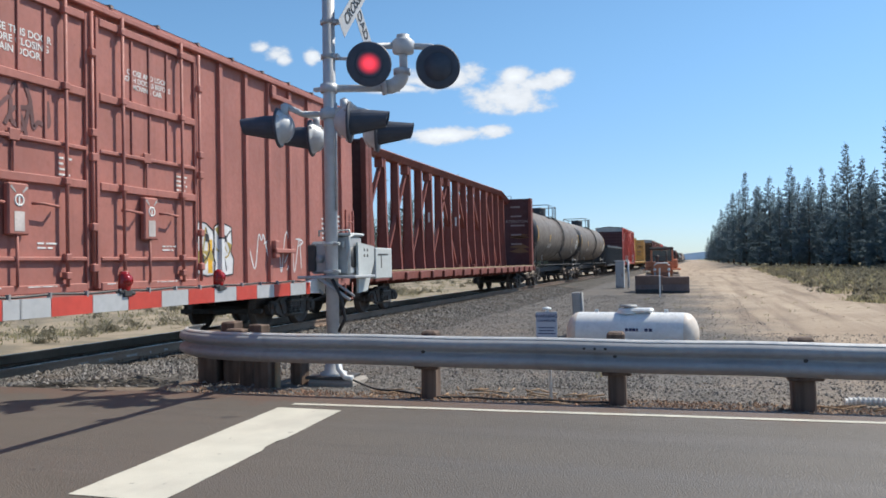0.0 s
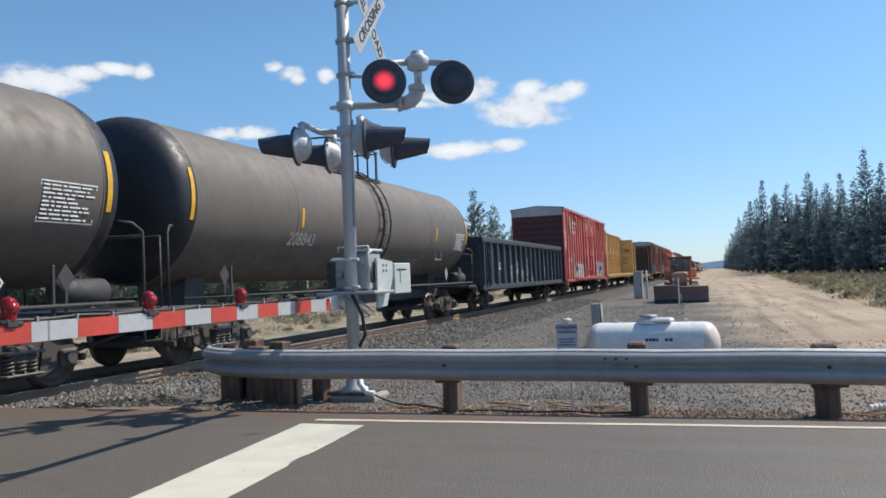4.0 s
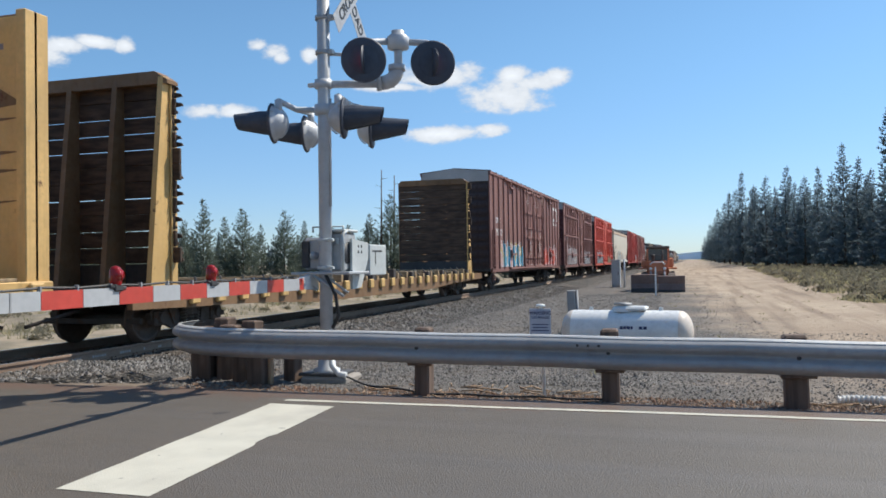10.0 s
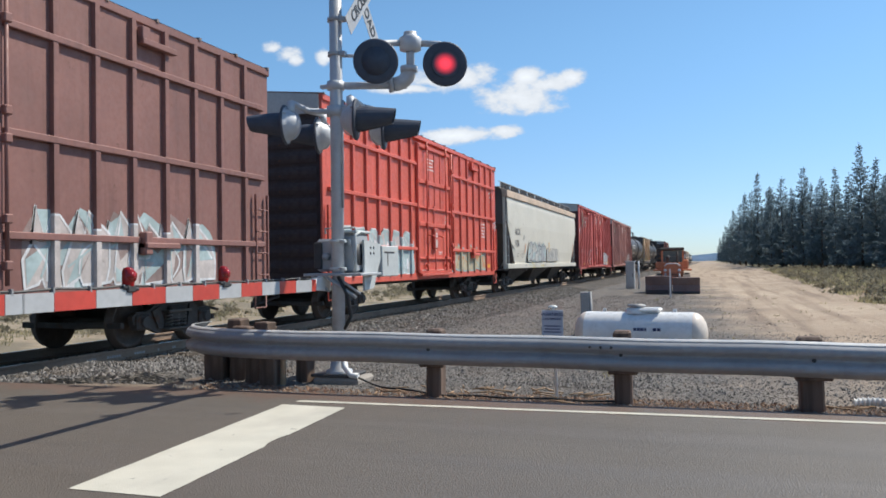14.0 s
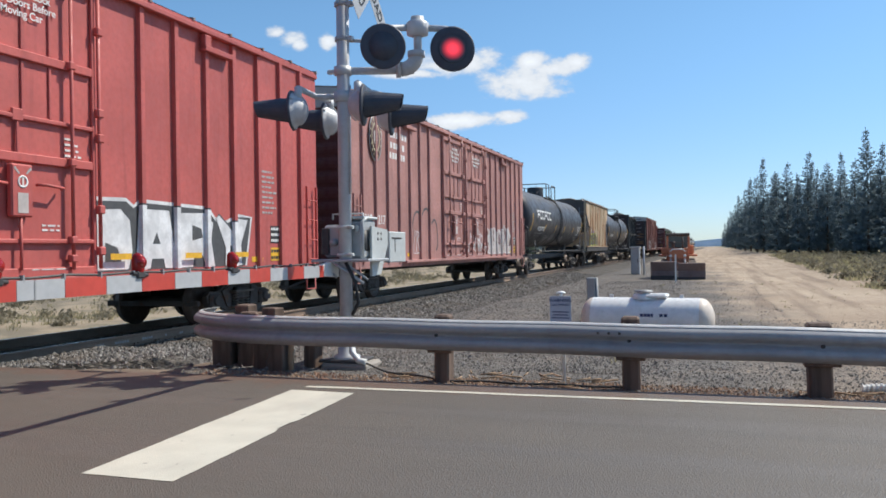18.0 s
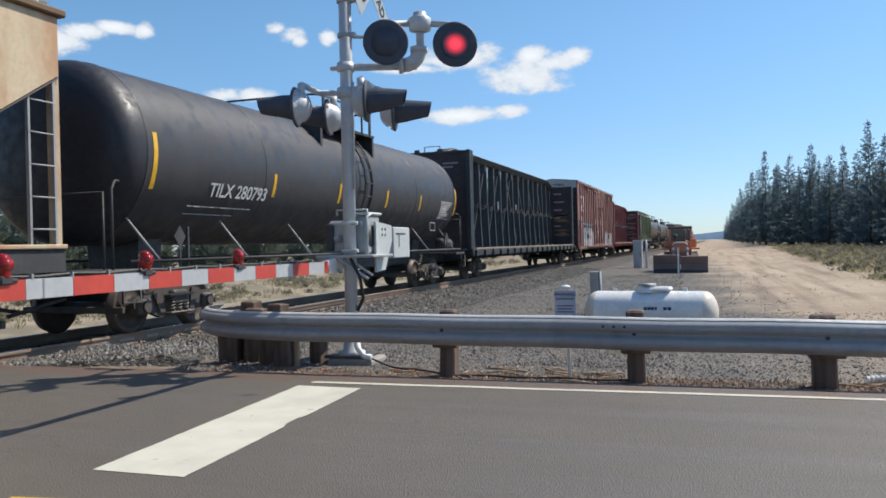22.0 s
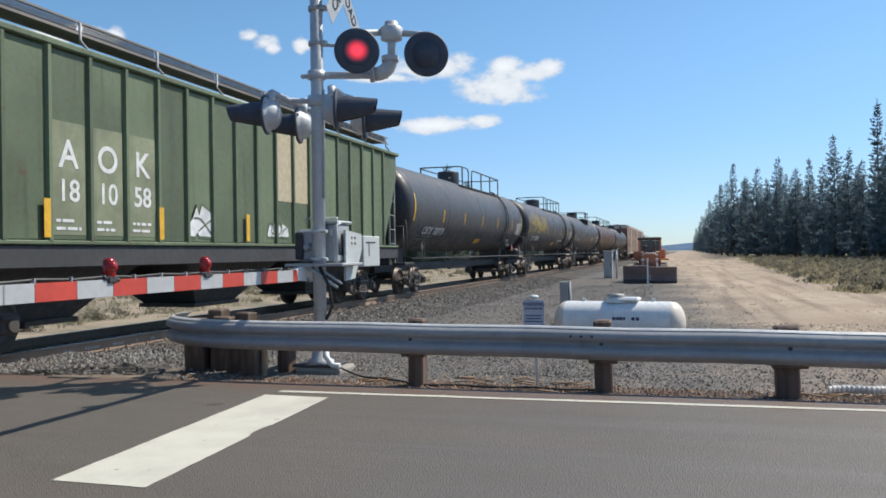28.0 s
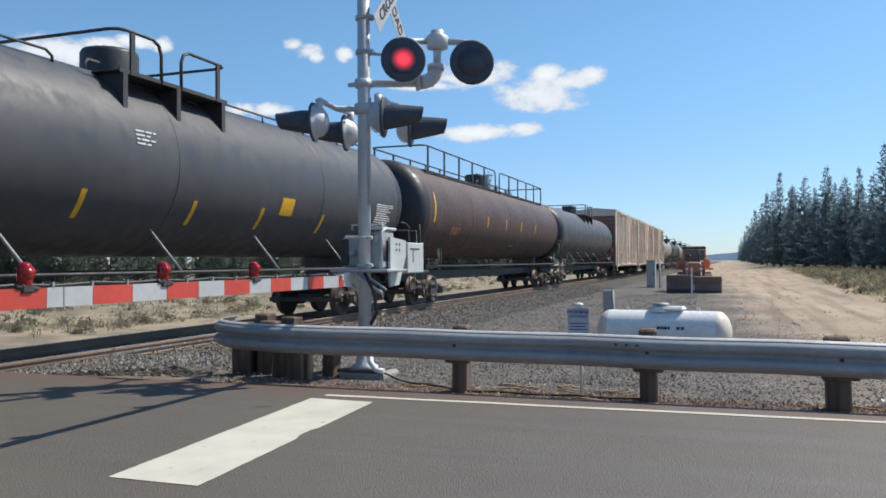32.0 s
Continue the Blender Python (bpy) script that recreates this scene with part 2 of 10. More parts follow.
def road_paint(name, base):
    m, nt, b = principled(name)
    col = blend(nt, ramp(nt, tex(nt, "noise", 3.0, 8), 0.3, 0.7), times(base, 0.88), base)
    wear = tex(nt, "noise", 9.0, 9, rough=0.75)
    col = blend(nt, ramp(nt, wear, 0.61, 0.68, 0, 0.9), col, (0.09, 0.085, 0.08))
    col = blend(nt, ramp(nt, tex(nt, "noise", 1.3, 7, stretch=(1, 0.4, 1)), 0.55, 0.75, 0, 0.35), col, (0.35, 0.32, 0.28))
    nt.links.new(col, b.inputs["Base Color"])
    b.inputs["Roughness"].default_value = 0.6
    bump(nt, b, tex(nt, "voronoi", 90.0), 0.2, 0.006)
    return m


def cells(nt, coords, scale, dark, light):
    """Small stones: each cell a grey of its own, darker in the joints."""
    n = nt.nodes.new("ShaderNodeTexVoronoi")
    n.inputs["Scale"].default_value = scale
    nt.links.new(coords, n.inputs["Vector"])
    sep = nt.nodes.new("ShaderNodeSeparateColor")
    nt.links.new(n.outputs["Color"], sep.inputs[0])
    col = blend(nt, ramp(nt, sep.outputs[0], 0.05, 0.95), dark, light)
    return blend(nt, ramp(nt, n.outputs["Distance"], 0.35, 0.75, 0, 0.8), col, times(dark, 0.6))


def ground_material():
    """Tan dirt, a gravelled yard beside the track, dry grass further right."""
    m, nt, b = principled("ground_dirt")
    geo = nt.nodes.new("ShaderNodeNewGeometry").outputs["Position"]
    sep = nt.nodes.new("ShaderNodeSeparateXYZ")
    nt.links.new(geo, sep.inputs[0])
    x, y = sep.outputs[0], sep.outputs[1]

    def op(kind, a, c):
        n = nt.nodes.new("ShaderNodeMath")
        n.operation = kind
        for i, v in enumerate((a, c)):
            if isinstance(v, (int, float)):
                n.inputs[i].default_value = v
            else:
                nt.links.new(v, n.inputs[i])
        return n.outputs[0]

    wob = op("MULTIPLY", op("SUBTRACT", tex(nt, "noise", 0.35, 5, geo), 0.5), 5.0)
    dirt = blend(nt, ramp(nt, tex(nt, "noise", 0.22, 7, geo), 0.3, 0.7), (0.32, 0.24, 0.168), (0.455, 0.36, 0.26))
    rut = tex(nt, "noise", 1.1, 7, geo, stretch=(1.6, 0.06, 1))
    dirt = blend(nt, ramp(nt, rut, 0.48, 0.66, 0, 0.75), dirt, (0.21, 0.15, 0.105))
    dirt = blend(nt, ramp(nt, tex(nt, "noise", 7.0, 6, geo), 0.55, 0.75, 0, 0.5), dirt, (0.24, 0.18, 0.13))
    dirt = blend(nt, ramp(nt, tex(nt, "noise", 1.6, 9, geo, rough=0.8), 0.5, 0.68, 0, 0.65), dirt, (0.25, 0.185, 0.13))
    dirt = blend(nt, ramp(nt, tex(nt, "noise", 14.0, 7, geo, rough=0.8), 0.56, 0.7, 0, 0.6), dirt, (0.17, 0.125, 0.09))
    grav = cells(nt, geo, 42.0, (0.04, 0.036, 0.032), (0.25, 0.225, 0.20))
    grav = blend(nt, ramp(nt, tex(nt, "noise", 6.0, 9, geo, rough=0.8), 0.42, 0.62, 0.0, 0.5), grav, (0.205, 0.19, 0.17))
    grav = blend(nt, ramp(nt, tex(nt, "noise", 2.5, 7, geo, rough=0.7), 0.45, 0.62, 0, 0.75), grav, (0.10, 0.085, 0.072))
    grav = blend(nt, ramp(nt, tex(nt, "noise", 0.8, 7, geo), 0.50, 0.68, 0, 0.45), grav, (0.225, 0.18, 0.14))
    # the yard: between the ballast and the dirt track
    edge = op("ADD", x, wob)
    far = op("MULTIPLY", op("SUBTRACT", y, 8.0), 0.055)
    yard = op("SUBTRACT", op("SUBTRACT", 1.5, far), edge)
    is_yard = ramp(nt, yard, -1.6, 1.4)
    is_yard = op("MULTIPLY", is_yard, ramp(nt, op("ADD", x, op("MULTIPLY", wob, 0.15)), -13.2, -11.6))
    is_yard = op("MULTIPLY", is_yard, ramp(nt, y, 60.0, 95.0, 1.0, 0.0))
    col = blend(nt, is_yard, dirt, grav)
    # dry grass and needle litter under the trees
    lit = blend(nt, ramp(nt, tex(nt, "noise", 0.9, 8, geo), 0.35, 0.65), (0.11, 0.105, 0.05), (0.23, 0.19, 0.10))
    line = op("SUBTRACT", op("ADD", x, op("MULTIPLY", wob, 0.5)), op("ADD", 4.8, op("MULTIPLY", y, 0.0)))
    woods = op("MULTIPLY", ramp(nt, line, 0.8, 4.5), ramp(nt, y, 24.0, 36.0))
    col = blend(nt, woods, col, lit)
    west = ramp(nt, op("ADD", x, op("MULTIPLY", wob, 0.35)), -15.8, -12.6, 1.0, 0.0)
    sage = blend(nt, ramp(nt, tex(nt, "noise", 0.6, 8, geo), 0.4, 0.62), (0.33, 0.265, 0.185), (0.20, 0.168, 0.118))
    col = blend(nt, west, col, sage)
    # reddish needle litter washed against the road
    verge = op("MULTIPLY", ramp(nt, op("ADD", y, op("MULTIPLY", wob, 0.12)), 8.0, 8.5, 0.9, 0.0), ramp(nt, x, -5.6, -4.6))
    rust = blend(nt, ramp(nt, tex(nt, "noise", 16.0, 7, geo, rough=0.8), 0.4, 0.62), (0.10, 0.062, 0.045), (0.20, 0.125, 0.085))
    col = blend(nt, verge, col, rust)
    nt.links.new(col, b.inputs["Base Color"])
    b.inputs["Roughness"].default_value = 0.95
    h = op("ADD", tex(nt, "noise", 3.0, 9, geo, rough=0.7), op("MULTIPLY", tex(nt, "voronoi", 30.0, coords=geo), 0.5))
    bump(nt, b, h, 0.6, 0.05)
    return m


def stone_material(name, dark, light, warm):
    m, nt, b = principled(name)
    isl = nt.nodes.new("ShaderNodeNewGeometry").outputs["Random Per Island"]
    col = blend(nt, isl, dark, light)
    col = blend(nt, ramp(nt, tex(nt, "noise", 1.3, 5), 0.5, 0.68, 0, 0.6), col, warm)
    nt.links.new(col, b.inputs["Base Color"])
    b.inputs["Roughness"].default_value = 0.9
    return m


def wood(name, dark, light, along=(14, 1.2, 14)):
    m, nt, b = principled(name)
    col = blend(nt, ramp(nt, tex(nt, "noise", 1.0, 7, stretch=along), 0.3, 0.7), dark, light)
    col = blend(nt, ramp(nt, tex(nt, "noise", 2.3, 5), 0.5, 0.75, 0, 0.6), col, times(dark, 0.6))
    nt.links.new(col, b.inputs["Base Color"])
    b.inputs["Roughness"].default_value = 0.85
    bump(nt, b, tex(nt, "noise", 1.0, 7, stretch=along), 0.5, 0.01)
    return m


def foliage(name, dark, light):
    m, nt, b = principled(name)
    geo = nt.nodes.new("ShaderNodeNewGeometry")
    rnd = nt.nodes.new("ShaderNodeObjectInfo").outputs["Random"]
    col = blend(nt, geo.outputs["Random Per Island"], dark, light)
    col = blend(nt, ramp(nt, rnd, 0.2, 1.0, 0, 0.35), col, times(light, 1.15))
    nt.links.new(col, b.inputs["Base Color"])
    b.inputs["Roughness"].default_value = 0.75
    # light passes through thin leaves
    leaf = nt.nodes.new("ShaderNodeBsdfTranslucent")
    nt.links.new(col, leaf.inputs["Color"])
    mix = nt.nodes.new("ShaderNodeMixShader")
    mix.inputs[0].default_value = 0.6
    nt.links.new(b.outputs[0], mix.inputs[1])
    nt.links.new(leaf.outputs[0], mix.inputs[2])
    nt.links.new(mix.outputs[0], nt.nodes["Material Output"].inputs["Surface"])
    return m


M = {}
M["asphalt"] = asphalt()
M["white_line"] = road_paint("white_line", (0.60, 0.575, 0.48))
M["yellow_line"] = road_paint("yellow_line", (0.72, 0.43, 0.05))
M["ground"] = ground_material()
M["ballast"] = stone_material("ballast_stone", (0.055, 0.050, 0.045), (0.27, 0.25, 0.225), (0.125, 0.09, 0.062))
M["gravel"] = stone_material("gravel_stone", (0.080, 0.073, 0.066), (0.265, 0.245, 0.22), (0.165, 0.135, 0.108))
M["clod"] = stone_material("dirt_clod", (0.26, 0.195, 0.14), (0.46, 0.36, 0.26), (0.30, 0.22, 0.155))
M["litter"] = stone_material("dry_litter", (0.13, 0.066, 0.042), (0.33, 0.22, 0.14), (0.19, 0.085, 0.052))
M["tie"] = wood("tie_wood", (0.045, 0.036, 0.03), (0.12, 0.095, 0.075), (1.2, 14, 14))
M["rail_side"] = paint("rail_rust", (0.29, 0.205, 0.150), 0.8, 0.2, relief=0.3)
M["rail_head"] = paint("rail_head", (0.42, 0.40, 0.38), 0.3, 0.9, vary=0.1, grime=0.1)
M["galv"] = paint("galvanised_beam", (0.335, 0.34, 0.35), 0.72, 0.0, vary=0.16, grime=0.28, streak=0.3)
M["galv_bright"] = paint("galvanised_clean", (0.62, 0.61, 0.59), 0.45, 0.25, vary=0.12, grime=0.2)
M["post_wood"] = wood("post_wood", (0.085, 0.056, 0.042), (0.19, 0.128, 0.094), (12, 12, 1.2))
M["post_light"] = wood("post_split", (0.30, 0.19, 0.11), (0.42, 0.29, 0.18), (12, 12, 1.2))
M["mast"] = paint("aluminium_paint", (0.52, 0.54, 0.565), 0.55, 0.12, vary=0.12, grime=0.25)
M["white_paint"] = paint("white_paint", (0.78, 0.78, 0.76), 0.4, vary=0.06, grime=0.12, relief=0.05)
M["black_paint"] = paint("black_paint", (0.035, 0.036, 0.040), 0.5, vary=0.2, grime=0.1)
M["dark_steel"] = paint("dark_steel", (0.065, 0.063, 0.064), 0.65, 0.2, rust=0.25)
M["bogie"] = paint("bogie_steel", (0.085, 0.072, 0.064), 0.75, 0.2, rust=0.6)
M["wheel"] = paint("wheel_steel", (0.11, 0.085, 0.07), 0.6, 0.5, rust=0.3)
M["spring"] = paint("spring_steel", (0.16, 0.14, 0.12), 0.6, 0.3)
M["signal_red"] = paint("reflective_red", (0.54, 0.062, 0.042), 0.42, vary=0.12, big=1.5, grime=0.12, relief=0.0)
M["signal_white"] = paint("reflective_white", (0.46, 0.465, 0.47), 0.45, vary=0.08, big=1.5, grime=0.15, relief=0.0)
M["lens_red"] = plain("lens_red", (0.30, 0.012, 0.012), 0.12)
M["lit_red"] = glow("lit_red", (1.0, 0.04, 0.065), 1.15)
M["tank_white"] = paint("tank_enamel", (0.80, 0.80, 0.78), 0.35, vary=0.05, grime=0.15, rust=0.05)
M["tank_tan"] = paint("tank_faded", (0.70, 0.61, 0.52), 0.5, vary=0.12, grime=0.25)
M["navy"] = plain("navy_ink", (0.03, 0.04, 0.12), 0.5)
M["pale_sign"] = paint("sign_face", (0.45, 0.47, 0.54), 0.5, vary=0.1, grime=0.2)
M["lettering"] = plain("letter_white", (0.76, 0.75, 0.72), 0.5)
M["lettering_grey"] = plain("letter_grey", (0.20, 0.19, 0.19), 0.6)
M["lettering_dim"] = plain("letter_faded", (0.42, 0.40, 0.38), 0.6)
M["letter_black"] = plain("letter_black", (0.03, 0.03, 0.03), 0.5)
M["reflector"] = plain("reflector_yellow", (0.80, 0.44, 0.03), 0.35)
M["concrete"] = paint("concrete", (0.45, 0.43, 0.40), 0.9, vary=0.15, fine=30)
M["old_concrete"] = paint("old_concrete", (0.30, 0.27, 0.235), 0.9, vary=0.2, fine=30, grime=0.4)
M["loader"] = paint("loader_orange", (0.56, 0.20, 0.095), 0.5, vary=0.2, grime=0.5, rust=0.15)
M["tyre"] = plain("tyre_rubber", (0.025, 0.024, 0.023), 0.85)
M["glass"] = plain("tinted_glass", (0.06, 0.07, 0.08), 0.06)
M["bark"] = wood("bark", (0.06, 0.045, 0.035), (0.15, 0.11, 0.085), (9, 9, 2))
# green lifted towards blue-grey: distance haze mixed into the leaf colour
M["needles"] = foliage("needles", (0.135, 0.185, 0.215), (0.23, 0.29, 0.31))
M["needles_left"] = foliage("young_needles", (0.105, 0.140, 0.122), (0.20, 0.235, 0.185))
M["grass"] = foliage("dry_grass", (0.20, 0.185, 0.105), (0.40, 0.36, 0.215))
M["brush"] = foliage("dry_brush", (0.135, 0.125, 0.088), (0.255, 0.228, 0.165))
M["blade"] = paint("blade_steel", (0.20, 0.145, 0.135), 0.6, 0.3, vary=0.25, rust=0.4)
M["sage"] = foliage("sagebrush", (0.13, 0.12, 0.085), (0.30, 0.27, 0.19))
# near-white blue: the haze before the hills is painted into their colour
M["hill"] = paint("far_hill", (0.80, 0.82, 0.86), 0.95, big=0.002, fine=0.02, grime=0, relief=0)
M["pvc"] = plain("corrugated_pipe", (0.72, 0.70, 0.66), 0.5)
M["cable"] = plain("cable_black", (0.03, 0.03, 0.03), 0.6)
M["hood_black"] = paint("hood_black", (0.056, 0.067, 0.092), 0.6, vary=0.15, grime=0.05, relief=0.05)
M["gate_grey"] = paint("gate_grey", (0.44, 0.45, 0.455), 0.5, 0.2, vary=0.12, grime=0.25)
M["gate_pale"] = paint("gate_pale", (0.56, 0.585, 0.57), 0.5, 0.05, vary=0.12, grime=0.25, rust=0.06)
M["lumber"] = wood("lumber", (0.20, 0.14, 0.08), (0.40, 0.29, 0.17), (2, 12, 12))


# ---------------------------------------------------------------- mesh building
class Shape:
    """Vertices and faces of one piece, gathered and then made into a mesh."""

    def __init__(self):
        self.v, self.f, self.smooth = [], [], []

    def add(self, verts, faces, smooth=False):
        n = len(self.v)
        self.v += [tuple(p) for p in verts]
        self.f += [tuple(i + n for i in f) for f in faces]
        self.smooth += [smooth] * len(faces)
        return self

    def box(self, x0, x1, y0, y1, z0, z1, c=0.0, turn=None):
        x0, x1, y0, y1, z0, z1 = min(x0, x1), max(x0, x1), min(y0, y1), max(y0, y1), min(z0, z1), max(z0, z1)
        c = min(c, 0.49 * min(x1 - x0, y1 - y0, z1 - z0))
        if c <= 0:
            v = [(x, y, z) for x in (x0, x1) for y in (y0, y1) for z in (z0, z1)]
            f = [(0, 1, 3, 2), (4, 6, 7, 5), (0, 4, 5, 1), (2, 3, 7, 6), (0, 2, 6, 4), (1, 5, 7, 3)]
        else:
            v, idx = [], {}
            lo, hi = (x0, y0, z0), (x1, y1, z1)
            for sx in (0, 1):
                for sy in (0, 1):
                    for sz in (0, 1):
                        s = (sx, sy, sz)
                        for a in range(3):
                            p = [(hi[k] - c if s[k] else lo[k] + c) if k != a else (hi[k] if s[k] else lo[k]) for k in range(3)]
                            idx[s, a] = len(v)
                            v.append(tuple(p))
            f = []
            for a in range(3):
                b, d = [k for k in range(3) if k != a]
                for s in (0, 1):
                    ring = []
                    for q, r in ((0, 0), (1, 0), (1, 1), (0, 1)):
                        k = [0, 0, 0]
                        k[a], k[b], k[d] = s, q, r
                        ring.append(idx[tuple(k), a])
                    f.append(tuple(ring))
                for q in (0, 1):
                    for r in (0, 1):
                        k0, k1 = [0, 0, 0], [0, 0, 0]
                        k0[a], k1[a] = 0, 1
                        k0[b] = k1[b] = q
                        k0[d] = k1[d] = r
                        f.append((idx[tuple(k0), b], idx[tuple(k1), b], idx[tuple(k1), d], idx[tuple(k0), d]))
            for sx in (0, 1):
                for sy in (0, 1):
                    for sz in (0, 1):
                        f.append(tuple(idx[(sx, sy, sz), a] for a in range(3)))
        if turn is not None:
            v = [turn @ Vector(p) for p in v]
        return self.add(v, f)

    def rod(self, p, q, r, n=8, r2=None, caps=True, smooth=True):
        p, q = Vector(p), Vector(q)
        axis = (q - p).normalized()
        side = axis.orthogonal().normalized()
        up = axis.cross(side)
        r2 = r if r2 is None else r2
        ring = [(math.cos(2 * math.pi * k / n), math.sin(2 * math.pi * k / n)) for k in range(n)]
        v = [p + (side * c + up * s) * r for c, s in ring] + [q + (side * c + up * s) * r2 for c, s in ring]
        self.add(v, [(k, (k + 1) % n, n + (k + 1) % n, n + k) for k in range(n)], smooth)
        if caps:
            m = len(self.v) - 2 * n
            self.f += [tuple(m + k for k in reversed(range(n))), tuple(m + n + k for k in range(n))]
            self.smooth += [False, False]
        return self

    def path(self, pts, r, n=6):
        """A bent tube along points."""
        pts = [Vector(p) for p in pts]
        dirs = [(b - a).normalized() for a, b in zip(pts, pts[1:])]
        side = dirs[0].orthogonal().normalized()
        rings = []
        for i, p in enumerate(pts):
            d = (dirs[max(0, i - 1)] + dirs[min(len(dirs) - 1, i)]).normalized()
            side = (side - d * side.dot(d)).normalized()
            up = d.cross(side)
            rings.append([p + (side * math.cos(6.2832 * k / n) + up * math.sin(6.2832 * k / n)) * r for k in range(n)])
        return self.sweep(rings, smooth=True)

    def lathe(self, profile, origin, axis, n=24, smooth=True):
        """profile: (distance along the axis, radius)."""
        axis = Vector(axis).normalized()
        side = axis.orthogonal().normalized()
        up = axis.cross(side)
        o = Vector(origin)
        v, f = [], []
        for d, r in profile:
            for k in range(n):
                a = 2 * math.pi * k / n
                v.append(o + axis * d + (side * math.cos(a) + up * math.sin(a)) * max(r, 1e-4))
        for i in range(len(profile) - 1):
            for k in range(n):
                f.append((i * n + k, i * n + (k + 1) % n, (i + 1) * n + (k + 1) % n, (i + 1) * n + k))
        return self.add(v, f, smooth)

    def prism(self, outline, axis, a, b):
        """A flat outline (two coordinates in order of the remaining axes) drawn from a to b along an axis."""
        n = len(outline)
        v = []
        for d in (a, b):
            for p, q in outline:
                c = [p, q]
                c.insert(axis, d)
                v.append(tuple(c))
        f = [(k, (k + 1) % n, n + (k + 1) % n, n + k) for k in range(n)]
        return self.add(v, f + [tuple(reversed(range(n))), tuple(range(n, 2 * n))])

    def sweep(self, sections, closed=True, smooth=False, caps=True):
        """Rings of equal length joined one to the next."""
        n = len(sections[0])
        v = [p for s in sections for p in s]
        f = []
        for i in range(len(sections) - 1):
            for k in range(n if closed else n - 1):
                f.append((i * n + k, i * n + (k + 1) % n, (i + 1) * n + (k + 1) % n, (i + 1) * n + k))
        self.add(v, f, smooth)
        if closed and caps:
            m = len(self.v) - len(v)
            self.f += [tuple(m + k for k in reversed(range(n))), tuple(m + (len(sections) - 1) * n + k for k in range(n))]
            self.smooth += [False, False]
        return self

    def mesh(self, name, material, fix=True):
        me = bpy.data.meshes.new(name)
        me.from_pydata(self.v, [], self.f)
        me.polygons.foreach_set("use_smooth", self.smooth)
        if fix:
            bm = bmesh.new()
            bm.from_mesh(me)
            bmesh.ops.recalc_face_normals(bm, faces=bm.faces)
            bm.to_mesh(me)
            bm.free()
        if isinstance(material, (list, tuple)):
            for k in material:
                me.materials.append(k)
        else:
            me.materials.append(material)
        return me


MESHES = {}


def part(name, shape, material, parent, label="", at=None, key=None):
    """Links a shape as one mesh object under a thing or a part. key: alike pieces share one mesh."""
    if key is not None and key in MESHES:
        me = MESHES[key]
    else:
        me = shape.mesh(name, material)
        if key is not None:
            MESHES[key] = me
    ob = new(name, me)
    ob.parent = parent
    if at is not None:
        ob.matrix_basis = at
    if label:
        ob["label"] = label
    return ob


def thing(name, label, category, at=None, group="", kind=""):
    ob = new(name)
    ob.empty_display_size = 0.1
    if at is not None:
        ob.matrix_basis = at
    return tagged(ob, label, category, group, kind)


def solid(name, shape, material, label, category, at=None, group="", kind=""):
    ob = new(name, shape.mesh(name, material))
    if at is not None:
        ob.matrix_basis = at
    return tagged(ob, label, category, group, kind)


def lettering(name, body, size, material, parent, at, label="", squeeze=1.0, thick=0.002):
    cu = bpy.data.curves.new(name, "FONT")
    cu.offset = 0.014 * size
    cu.body, cu.size, cu.extrude, cu.align_x, cu.align_y = body, size, thick, "CENTER", "CENTER"
    cu.space_line = 0.95
    tmp = bpy.data.objects.new(name, cu)
    me = bpy.data.meshes.new_from_object(tmp)
    bpy.data.objects.remove(tmp)
    bpy.data.curves.remove(cu)
    me.materials.clear()
    me.materials.append(material)
    ob = new(name, me)
    ob.parent = parent
    ob.matrix_basis = at @ Matrix.Diagonal((squeeze, 1, 1, 1))
    if label:
        ob["label"] = label
    return ob


def on_side(x, y, z):
    """Writing on the side that faces +x: runs towards +y."""
    return Matrix(((0, 0, 1, x), (1, 0, 0, y), (0, 1, 0, z), (0, 0, 0, 1)))


def on_end(x, y, z):
    """Writing on the end that faces -y: runs towards +x."""
    return Matrix(((1, 0, 0, x), (0, 0, -1, y), (0, 1, 0, z), (0, 0, 0, 1)))

# ---------------------------------------------------------------- ground, road and track
TRACK_X, RAIL_Z = -9.86, 0.0
GAUGE = 0.7525
rng = random.Random(4)


def rise(x, y):
    """Height of the ground."""
    z = -0.07
    if y > 8.2:
        z -= 0.06 * min(1.0, (y - 8.2) / 4.0)
    if x > 3.5 and y > 20:
        k = min(1.0, (x - 3.5) / 3.5) * min(1.0, (y - 20) / 14.0)
        z += 0.30 * k * k * (3 - 2 * k) + 0.10 * k * noise.noise(Vector((x * 0.5, y * 0.5, 3)))
    if x < -13.5:
        k = min(1.0, (-13.5 - x) / 8.0)
        z += 0.12 * k - 0.50 + 0.35 * k * noise.noise(Vector((x * 0.16, y * 0.16, 7)))
    if y > 9 and x > -8:
        z += 0.035 * noise.noise(Vector((x * 0.9, y * 0.35, 1)))
    if x > 0.3 and y > 16:
        # wheel ruts and humps of the dirt track
        k = min(1.0, (x - 0.3) / 0.8) * min(1.0, (y - 16) / 5.0) * max(0.0, min(1.0, (14 - x) / 4.0))
        z += k * (0.075 * noise.noise(Vector((x * 1.25, y * 0.07, 9))) + 0.055 * noise.noise(Vector((x * 0.6, y * 0.45, 5))))
    if -11.6 < x < -6.0:
        z -= 0.28
    elif -13.5 <= x <= -11.6:
        z -= 0.28 + 0.24 * (-11.6 - x) / 1.9
    return z


